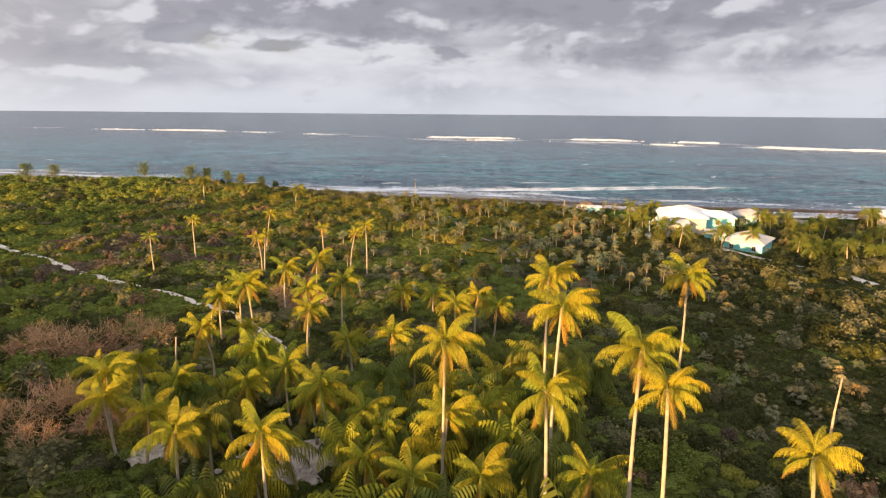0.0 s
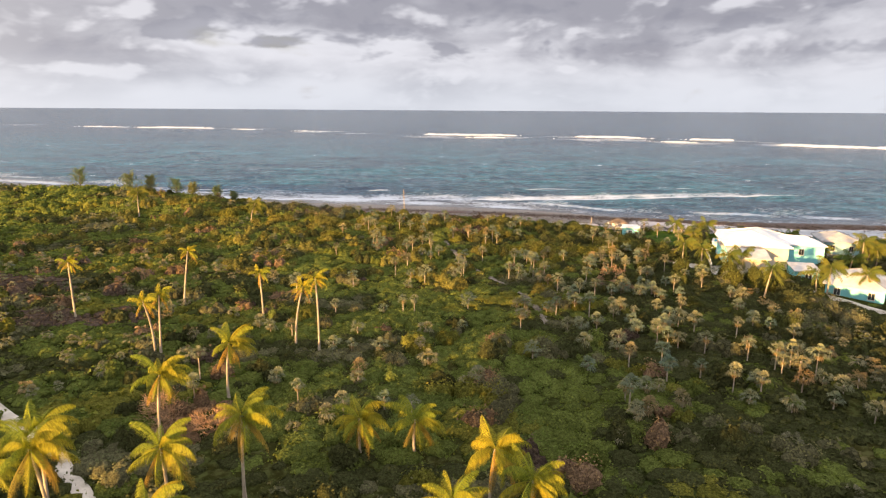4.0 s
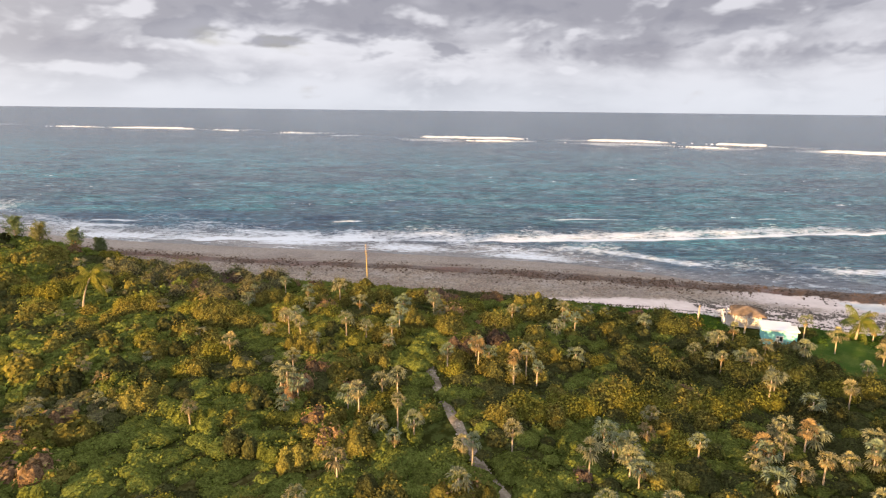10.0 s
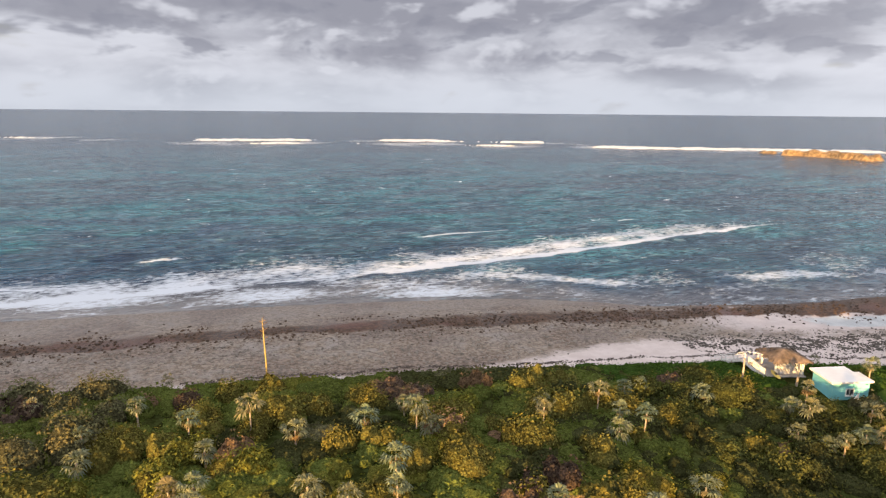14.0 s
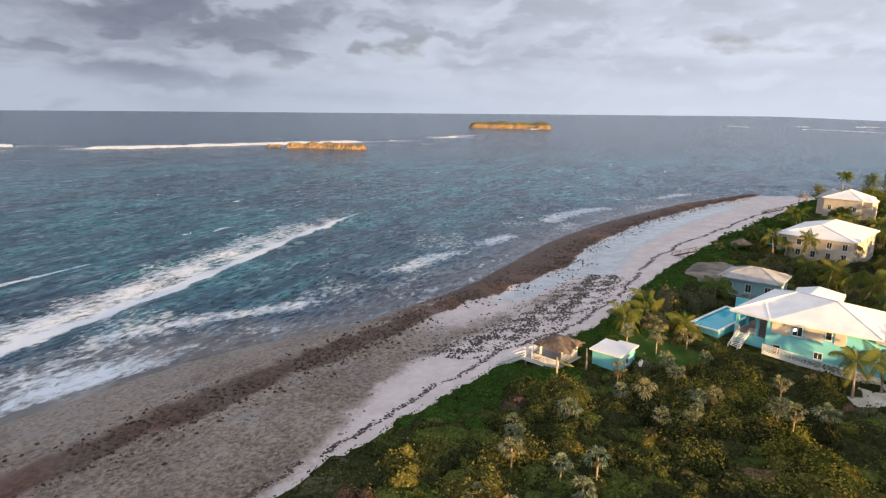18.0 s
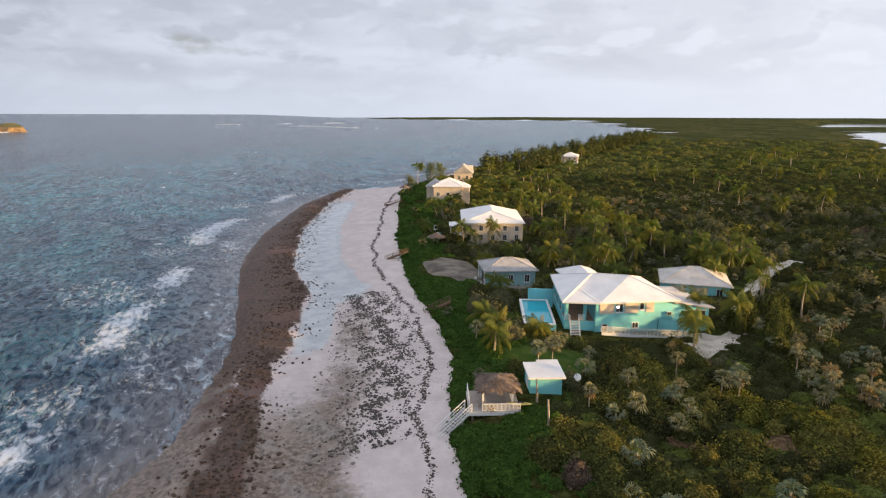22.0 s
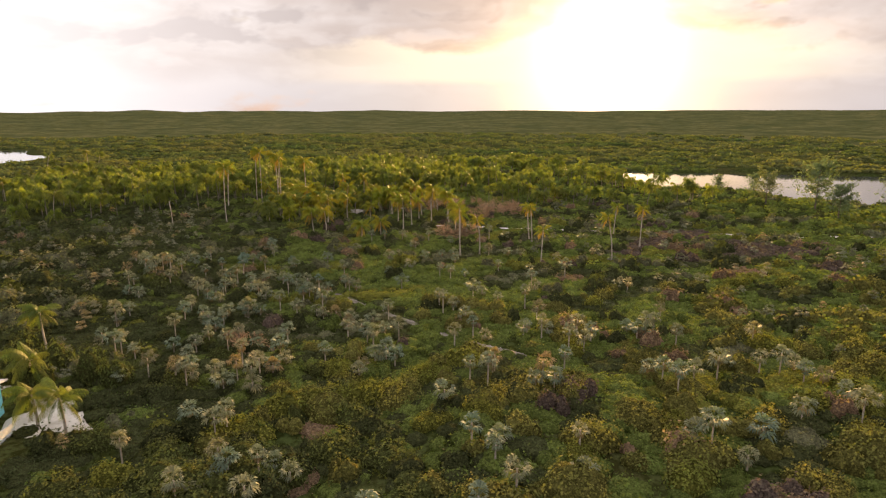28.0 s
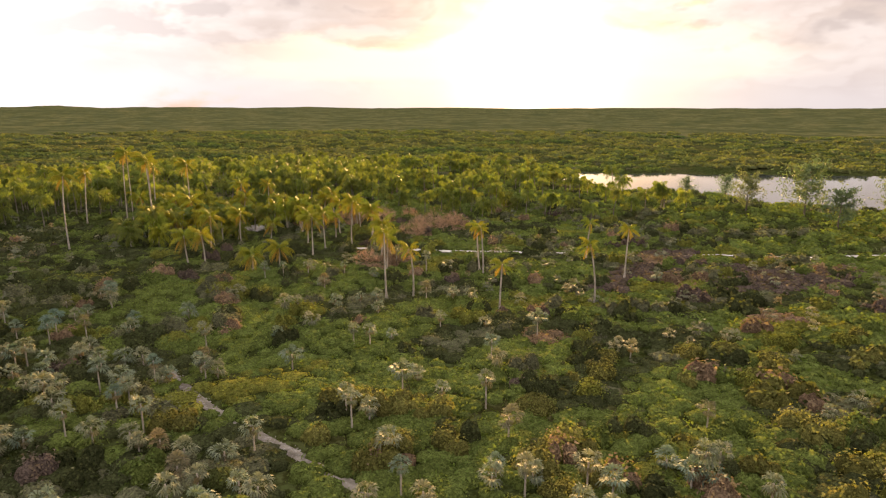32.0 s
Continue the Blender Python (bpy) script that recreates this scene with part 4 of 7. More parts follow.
def hip_roof(x0, x1, y0, y1, z, rise, ridge, thick=0.2, over=0.6):
    """A hipped roof over the walls' outline; ridge: (x, y) of both ends of its top line."""
    bm = bmesh.new()
    x0, x1, y0, y1 = x0 - over, x1 + over, y0 - over, y1 + over
    (ax, ay), (bx, by) = ridge
    c = [(x0, y0, z), (x1, y0, z), (x1, y1, z), (x0, y1, z), (x0, y0, z + thick), (x1, y0, z + thick), (x1, y1, z + thick), (x0, y1, z + thick), (ax, ay, z + rise), (bx, by, z + rise)]
    faces = [(3, 2, 1, 0), (0, 1, 5, 4), (1, 2, 6, 5), (2, 3, 7, 6), (3, 0, 4, 7)]
    if abs(ay - by) > abs(ax - bx):
        faces += [(4, 5, 8), (5, 6, 9, 8), (6, 7, 9), (7, 4, 8, 9)]
    else:
        faces += [(7, 4, 8), (4, 5, 9, 8), (5, 6, 9), (6, 7, 8, 9)]
    hull(bm, c, faces)
    bmesh.ops.bevel(bm, geom=[e for e in bm.edges if e.calc_length() > 1.0 and min(v.co.z for v in e.verts) > z + thick * 0.5], offset=0.09, segments=1, affect="EDGES")
    return bm


def hip_caps(x0, x1, y0, y1, z, rise, ridge, thick, over, mat, parent):
    """Raised ridge and hip caps, one piece each."""
    x0, x1, y0, y1 = x0 - over, x1 + over, y0 - over, y1 + over
    a, b = Vector((*ridge[0], z + rise + 0.03)), Vector((*ridge[1], z + rise + 0.03))
    cs = [Vector((x, y, z + thick + 0.03)) for x, y in ((x0, y0), (x1, y0), (x1, y1), (x0, y1))]
    along_y = abs(ridge[0][1] - ridge[1][1]) > abs(ridge[0][0] - ridge[1][0])
    ends = (a, a, b, b) if along_y else (a, b, b, a)
    for c, e in zip(cs, ends):
        part("hip_cap", beam(c, e, 0.28, 0.08), mat, parent)
    if (a - b).length > 0.3:
        part("ridge_cap", beam(a, b, 0.3, 0.08), mat, parent)


def window(parent, side, u, z0, z1, wide, face, panes=2, frame_mat=None, glass=None, depth=0.09):
    """A framed window on one side of a house: side 'w', 'e', 's' or 'n' at the plane face, u along it."""
    fm, gl = frame_mat or M_WHITE, glass or M_GLASS
    sign = 1 if side in "en" else -1

    def slab(u0, u1, a, b, d0, d1):
        lo, hi = sorted((face + sign * d0, face + sign * d1))
        return box(lo, hi, u0, u1, a, b) if side in "we" else box(u0, u1, lo, hi, a, b)

    w = part("window", slab(u - wide / 2, u + wide / 2, z0, z1, -0.02, 0.012), gl, parent)
    for a, b, c, d in ((-wide / 2 - 0.09, -wide / 2, z0 - 0.09, z1 + 0.09), (wide / 2, wide / 2 + 0.09, z0 - 0.09, z1 + 0.09), (-wide / 2, wide / 2, z1, z1 + 0.09), (-wide / 2, wide / 2, z0 - 0.09, z0)):
        part("window_frame", slab(u + a, u + b, c, d, -0.02, depth), fm, w)
    for k in range(1, panes):
        p = u - wide / 2 + wide * k / panes
        part("mullion", slab(p - 0.03, p + 0.03, z0, z1, 0.012, 0.05), fm, w)
    part("sill", slab(u - wide / 2 - 0.14, u + wide / 2 + 0.14, z0 - 0.16, z0 - 0.09, -0.02, depth + 0.07), fm, w)
    return w


def walls(parent, x0, x1, y0, y1, z0, z1, mat, thick=0.22, gaps=""):
    """Four walls with thickness; sides named in gaps are left open."""
    made = []
    for side, b in (("w", (x0, x0 + thick, y0, y1)), ("e", (x1 - thick, x1, y0, y1)), ("s", (x0 + thick, x1 - thick, y0, y0 + thick)), ("n", (x0 + thick, x1 - thick, y1 - thick, y1))):
        if side not in gaps:
            made.append(part("wall", box(*b, z0, z1), mat, parent))
    return made


def railing(parent, a, b, high, step, mat, post=0.09):
    """Posts, two rails and balusters from a to b, which are points on the walking surface."""
    a, b = Vector(a), Vector(b)
    up = Vector((0, 0, 1))
    n = max(1, round((b - a).length / 1.9))
    for i in range(n + 1):
        p = a + (b - a) * i / n
        part("post", beam(p, p + up * (high + 0.08), post, post), mat, parent)
    part("top_rail", beam(a + up * high, b + up * high, 0.11, 0.06), mat, parent)
    part("bottom_rail", beam(a + up * 0.14, b + up * 0.14, 0.07, 0.05), mat, parent)
    k = max(2, round((b - a).length / step))
    for i in range(1, k):
        p = a + (b - a) * i / k
        part("baluster", beam(p + up * 0.14, p + up * high, 0.05, 0.05), mat, parent)


def stairs(parent, top, foot, wide, mat, side_mat, rails=True):
    """A straight flight from top to foot: stringers, treads and sloping rails."""
    top, foot = Vector(top), Vector(foot)
    flat = Vector((foot.x - top.x, foot.y - top.y, 0))
    side = flat.normalized().cross(Vector((0, 0, 1)))
    n = max(3, round((top.z - foot.z) / 0.18))
    for s in (-1, 1):
        off = side * s * wide / 2
        part("stringer", beam(top + off, foot + off, 0.07, 0.3), side_mat, parent)
    for i in range(n):
        p = top + (foot - top) * ((i + 0.5) / n)
        part("tread", beam(p - side * wide / 2, p + side * wide / 2, flat.length / n * 0.95, 0.05), mat, parent)
    if rails:
        up = Vector((0, 0, 1))
        for s in (-1, 1):
            off = side * s * wide / 2
            for i in range(4):
                p = top + (foot - top) * i / 3 + off
                part("post", beam(p - up * 0.2, p + up * 1.0, 0.09, 0.09), side_mat, parent)
            part("handrail", beam(top + off + up * 1.0, foot + off + up * 1.0, 0.1, 0.06), side_mat, parent)
            part("mid_rail", beam(top + off + up * 0.55, foot + off + up * 0.55, 0.06, 0.05), side_mat, parent)

# ---- the turquoise beach house ----


HOUSE = (69.6, 201.2, 1.3, -13.6)


def skin(outline, z, peaks, faces, thick):
    """A roof over an outline: eaves at z, peaks as (x, y, z), faces over outline points then peaks."""
    bm = bmesh.new()
    n = len(outline)
    lo = [(x, y, z) for x, y in outline]
    hi = [(x, y, z + thick) for x, y in outline]
    sides = [(i, (i + 1) % n, n + (i + 1) % n, n + i) for i in range(n)]
    hull(bm, lo + hi + list(peaks), [tuple(reversed(range(n)))] + sides + [tuple(n + i for i in f) for f in faces])
    bmesh.ops.recalc_face_normals(bm, faces=bm.faces[:])
    return bm


def upright(a, b, z0, z1, thick=0.22):
    """A straight wall from a to b in plan."""
    return beam((a[0], a[1], (z0 + z1) / 2), (b[0], b[1], (z0 + z1) / 2), thick, z1 - z0)


def beach_house():
    h = thing("beach_house", *HOUSE, "raised turquoise beach house with white hipped roof and pool porch", "house")
    top, floor = 5.72, 2.35
    west = 0.85
    corners = [(west, 0.8), (west, 14.6), (17.2, 11.5), (14.6, 10.0), (14.6, 0.8)]
    for k, (a, b) in enumerate(zip(corners, corners[1:] + corners[:1])):
        part("wall", upright(a, b, -1.2, top), M_CREAM if k == 4 else M_TURQ, h, "cream end wall" if k == 4 else "")
    # porch on the seaward side, skewed to the main block
    a, d = Vector((2.3, 19.5)), Vector((18.3, 16.4))
    along = (d - a).normalized()
    back = Vector((along.y, -along.x))
    bm = bmesh.new()
    foot = [a, d, d + back * 5.4, a + back * 5.4]
    c = [(p.x, p.y, z) for z in (-1.2, floor) for p in foot]
    hull(bm, c, [(3, 2, 1, 0), (4, 5, 6, 7), (0, 1, 5, 4), (1, 2, 6, 5), (2, 3, 7, 6), (3, 0, 4, 7)])
    bmesh.ops.recalc_face_normals(bm, faces=bm.faces[:])
    part("porch_base", bm, M_TURQ, h)
    bm = bmesh.new()
    c = [(p.x, p.y, z) for z in (floor + 0.004, floor + 0.05) for p in (a + back * 0.1 + along * 0.1, d + back * 0.1, d + back * 5.0, a + back * 5.0 + along * 0.1)]
    hull(bm, c, [(3, 2, 1, 0), (4, 5, 6, 7), (0, 1, 5, 4), (1, 2, 6, 5), (2, 3, 7, 6), (3, 0, 4, 7)])
    bmesh.ops.recalc_face_normals(bm, faces=bm.faces[:])
    part("porch_floor", bm, M_TERRACOTTA, h, "terracotta porch floor")
    for t in (0.02, 0.26, 0.50, 0.74, 0.98):
        p = a + (d - a) * t + back * 0.3
        part("porch_post", box(p.x - 0.27, p.x + 0.27, p.y - 0.27, p.y + 0.27, floor + 0.06, top, bevel=0.03), M_TURQ, h)
    p = a + back * 3.4 + along * 0.3
    part("porch_post", box(p.x - 0.24, p.x + 0.24, p.y - 0.24, p.y + 0.24, floor + 0.06, top, bevel=0.03), M_TURQ, h)
    q0, q1 = a + back * 0.3, d + back * 0.3
    part("porch_beam", upright(q0, q1, top - 0.42, top - 0.01, 0.4), M_TURQ, h)
    for t in (0.2, 0.45, 0.7):
        m = a + back * 5.05 + (d - a) * t
        n = m + along * 1.9
        part("porch_door", upright(m, n, floor + 0.08, floor + 2.3, 0.08), M_DARK, h, "dark glass porch door")
    # one continuous roof: eaves, two tops and the fold over the porch corner
    eaves = [(1.5, 20.3), (0.0, 14.2), (0.0, 0.0), (15.4, 0.0), (15.6, 12.8), (19.1, 16.9)]
    tops = [(5.9, 16.0, top + 1.25), (6.6, 6.4, top + 3.0), (9.6, 12.2, top + 2.85)]
    faces = [(0, 6, 8), (0, 8, 5), (0, 1, 6), (1, 2, 7), (1, 7, 6), (6, 7, 8), (2, 3, 7), (3, 4, 8), (3, 8, 7), (4, 5, 8)]
    part("roof", skin(eaves, top, tops, faces, 0.24), M_ROOF_WHITE, h, "white hipped roof with a fold over the porch")
    top_of = [Vector((x, y, top + 0.26)) for x, y in eaves] + [Vector((x, y, z + 0.02)) for x, y, z in tops]
    for i, j in ((1, 6), (0, 6), (6, 8), (7, 8), (2, 7), (3, 7), (5, 8)):
        part("hip_cap", beam(top_of[i], top_of[j], 0.26, 0.07), M_ROOF_WHITE, h)
    for (x0, y0), (x1, y1) in zip(eaves, eaves[1:] + eaves[:1]):
        part("fascia", upright((x0, y0), (x1, y1), top - 0.03, top + 0.22, 0.05), M_WHITE, h)
    part("east_wall", box(14.8, 24.4, 7.0, 13.6, -1.2, top - 0.4), M_TURQ, h)
    part("east_roof", hip_roof(13.2, 24.4, 7.0, 13.6, top - 0.4, 2.0, ((15.5, 10.8), (20.6, 10.3)), 0.2, 0.5), M_ROOF_WHITE, h, "white roof of the east wing")
    window(h, "s", 19.2, 2.9, 4.4, 1.1, 7.0, 2)
    face = west - 0.11
    for u, wide in ((12.7, 2.6), (8.35, 2.5), (5.05, 1.5)):
        sh = part("storm_shutter", box(face - 0.07, face - 0.005, u - wide / 2, u + wide / 2, 3.75, 5.55), M_SHUTTER, h, "closed beige storm shutter")
        for k in range(7):
            z = 3.82 + k * 0.24
            part("slat", box(face - 0.11, face - 0.071, u - wide / 2 + 0.05, u + wide / 2 - 0.05, z, z + 0.19), M_SHUTTER, sh)
    window(h, "w", 10.5, 4.0, 5.4, 1.2, face, 2)
    window(h, "w", 6.5, 4.3, 5.4, 0.7, face, 1)
    window(h, "w", 7.5, 1.1, 2.0, 1.0, face, 2)
    window(h, "w", 13.0, 0.4, 1.9, 0.9, face, 1)
    lamp = part("wall_lamp", box(face - 0.22, face - 0.01, 10.65, 10.95, 4.75, 5.1, bevel=0.03), M_LAMP, h, "lit white wall lamp")
    part("lamp_hood", box(face - 0.27, face - 0.005, 10.6, 11.0, 5.11, 5.18), M_WHITE, lamp)
    ac = part("air_conditioner", box(face - 0.42, face - 0.01, 1.2, 2.1, 3.2, 3.8, bevel=0.03), M_WHITE, h, "white wall air conditioner")
    part("grille", box(face - 0.45, face - 0.425, 1.3, 2.0, 3.27, 3.73), M_DARK, ac)
    part("drain_pipe", tube([(face - 0.08, 3.4, 0.4), (face - 0.08, 3.4, 2.4)], [0.05, 0.05], 6), M_DARK, h)
    # lower wing at the landward end
    part("wing_wall", box(0.9, 8.6, -5.9, 0.68, -1.2, 4.0), M_TURQ, h)
    part("end_cladding", box(1.0, 8.5, -5.97, -5.904, -1.0, 3.95), M_CREAM, h, "cream end wall")
    gable = bmesh.new()
    hull(gable, [(0.9, -5.9, 4.0), (8.6, -5.9, 4.0), (8.6, 0.68, 4.0), (0.9, 0.68, 4.0), (0.9, 0.68, 5.1), (8.6, 0.68, 5.1)], [(0, 1, 2, 3), (0, 1, 5, 4), (0, 3, 4), (1, 2, 5), (3, 2, 5, 4)])
    part("wing_gable", gable, M_TURQ, h)
    part("wing_roof", beam((4.75, 0.9, 5.4), (4.75, -6.6, 4.12), 8.9, 0.2), M_ROOF_TAN, h, "pale grey lean-to roof")
    part("wing_opening", box(0.84, 0.9, -5.2, -1.4, 2.6, 3.6), M_DARK, h, "dark screened opening")
    part("wing_band", box(0.80, 0.86, -5.4, -1.2, 3.61, 3.8), M_WHITE, h)
    part("link_wall", box(13.9, 19.0, -8.4, -2.6, -1.2, 2.3), M_TURQ, h)
    part("link_roof", beam((16.45, -2.3, 3.0), (16.45, -8.9, 2.42), 5.8, 0.2), M_ROOF_TAN, h, "low grey link roof")
    for u in (16.4, 17.2):
        window(h, "s", u, 0.6, 1.8, 0.55, -8.4, 1)
    # porch stair on the beach side
    s0 = a + back * 1.6
    stairs(h, (s0.x - 0.1, s0.y, floor), (s0.x - 3.4, s0.y + 0.8, 0.1), 1.5, M_WHITE, M_WHITE)
    for u, v in ((0.1, 0.75), (2.4, 3.3)):
        r0, r1 = a + back * u + along * 0.06, a + back * v + along * 0.06
        railing(h, (r0.x, r0.y, floor + 0.05), (r1.x, r1.y, floor + 0.05), 1.0, 0.16, M_WHITE)
        for s in (0, 1):
            part("lattice_bar", beam((r0.x - 0.07, r0.y, floor + 0.15 + s * 0.8), (r1.x - 0.07, r1.y, floor + 0.95 - s * 0.8), 0.04, 0.06), M_WHITE, h)
    return h


def ramp_fence():
    f = thing("ramp_fence", *HOUSE, "white picket ramp fence beside the turquoise house", "fence")
    line = [(-1.9, 14.5, 1.5), (-2.2, 8.5, 0.9), (-2.6, -0.5, 0.2)]
    # ramp borrows the wood grey: shade beside the house put into its colour
    part("ramp", box(-2.2, 0.6, -0.5, 14.5, -1.0, 0.12), M_WOOD, f, "ramp in a darker grey for shade")
    for p, q in zip(line, line[1:]):
        railing(f, p, q, 1.05, 0.14, M_WHITE)
        part("kerb_wall", beam((p[0] - 0.08, p[1], p[2] - 0.2), (q[0] - 0.08, q[1], q[2] - 0.2), 0.1, 0.5), M_WHITE, f)
    return f


def pool():
    p = thing("swimming_pool", 75.8, 221.3, 1.3, -24.7, "raised blue swimming pool with white coping by the porch", "pool")
    x0, x1, y0, y1, rim = -0.6, 13.6, 0.3, 5.6, 2.1
    for b in ((x0, x0 + 0.3, y0, y1), (x1 - 0.3, x1, y0, y1), (x0 + 0.3, x1 - 0.3, y0, y0 + 0.3), (x0 + 0.3, x1 - 0.3, y1 - 0.3, y1)):
        part("pool_wall", box(*b, -1.5, rim), M_TURQ, p)
    for b in ((x0 - 0.1, x0 + 0.45, y0, y1 + 0.1), (x1 - 0.45, x1 + 0.1, y0, y1 + 0.1), (x0 + 0.45, x1 - 0.45, y0, y0 + 0.4), (x0 + 0.45, x1 - 0.45, y1 - 0.4, y1 + 0.1)):
        part("coping", box(*b, rim, rim + 0.16, bevel=0.02), M_WHITE, p)
    part("pool_floor", box(x0 + 0.3, x1 - 0.3, y0 + 0.3, y1 - 0.3, 0.3, 0.5), M_PALEBLUE, p)
    part("pool_water", box(x0 + 0.3, x1 - 0.3, y0 + 0.3, y1 - 0.3, 0.52, rim - 0.08), M_POOL, p, "bright blue pool water")
    part("privacy_wall", box(x1 + 0.02, x1 + 0.3, y0 - 1.0, y1 - 1.6, -1.5, 4.3, bevel=0.02), M_TURQ, p)
    return p


def grey_wing():
    h = thing("garden_annex", 89.2, 179.9, 0.9, -38.0, "turquoise garden annex with grey hipped roof", "house")
    x0, x1, y0, y1 = -5.2, 5.2, -6.4, 6.4
    part("foundation", box(x0, x1, y0, y1, -1.5, 0.3), M_CONCRETE, h)
    walls(h, x0, x1, y0, y1, 0.3, 3.1, M_TURQ)
    ridge = ((0, -0.9), (0, 0.9))
    part("roof", hip_roof(x0, x1, y0, y1, 3.1, 2.7, ridge, 0.2, 0.6), M_ROOF_TAN, h, "sun-bleached grey hipped roof")
    hip_caps(x0, x1, y0, y1, 3.1, 2.7, ridge, 0.2, 0.6, M_ROOF_TAN, h)
    for u in (-0.9, 3.4):
        part("garage_panel", box(x0 - 0.05, x0 - 0.004, u - 1.5, u + 1.5, 0.4, 2.7), M_CREAM, h, "cream wall panel")
    for u in (-3.0, 3.0):
        window(h, "s", u, 1.1, 2.5, 1.1, y0, 2)
    window(h, "w", -4.6, 1.1, 2.5, 1.1, x0, 2)
    part("door_step", box(x0 - 1.2, x0 - 0.07, -2.9, 4.8, -1.0, 0.28), M_CONCRETE, h)
    return h


def hut():
    h = thing("beach_hut", 56.2, 235.5, 2.75, -19.0, "small turquoise beach hut with flat white roof", "hut")
    part("wall", box(-2.1, 1.9, -2.0, 2.1, -1.7, 2.3), M_TURQ, h)
    part("wall", box(1.9, 2.7, -2.0, 0.2, -1.7, 2.3), M_TURQ, h)
    bm = bmesh.new()
    base = [(-2.5, -2.4), (2.9, -2.4), (2.9, 0.5), (2.2, 0.5), (2.2, 2.4), (-2.5, 2.4)]
    lo = [(x, y, 2.31 + 0.04 * (x + 2.5)) for x, y in base]
    hi = [(x, y, z + 0.24) for x, y, z in lo]
    hull(bm, lo + hi, [(5, 4, 3, 2, 1, 0), (6, 7, 8, 9, 10, 11)] + [(i, (i + 1) % 6, 6 + (i + 1) % 6, 6 + i) for i in range(6)])
    part("roof", bm, M_ROOF_WHITE, h, "flat white roof slab")
    part("door", box(-0.5, 0.4, 2.101, 2.15, -0.6, 1.6), M_WHITE, h)
    window(h, "s", 0.2, 0.7, 1.5, 0.9, -2.0, 2)
    dish = thing("satellite_dish", 54.3, 231.4, 3.4, 30, "small white satellite dish on a pole", "dish")
    part("pole", tube([(0, 0, -0.6), (0, 0, 0.9)], [0.04, 0.04]), M_WHITE, dish)
    bm = bmesh.new()
    bmesh.ops.create_cone(bm, cap_ends=True, segments=20, radius1=0.12, radius2=0.5, depth=0.18, matrix=pose(0, 0.1, 1.0, -60, 0, 0))
    part("reflector", bm, M_WHITE, dish)
    part("feed_arm", beam((0, 0.1, 0.8), (0, 0.75, 1.15), 0.03, 0.03), M_WHITE, dish)
    return h


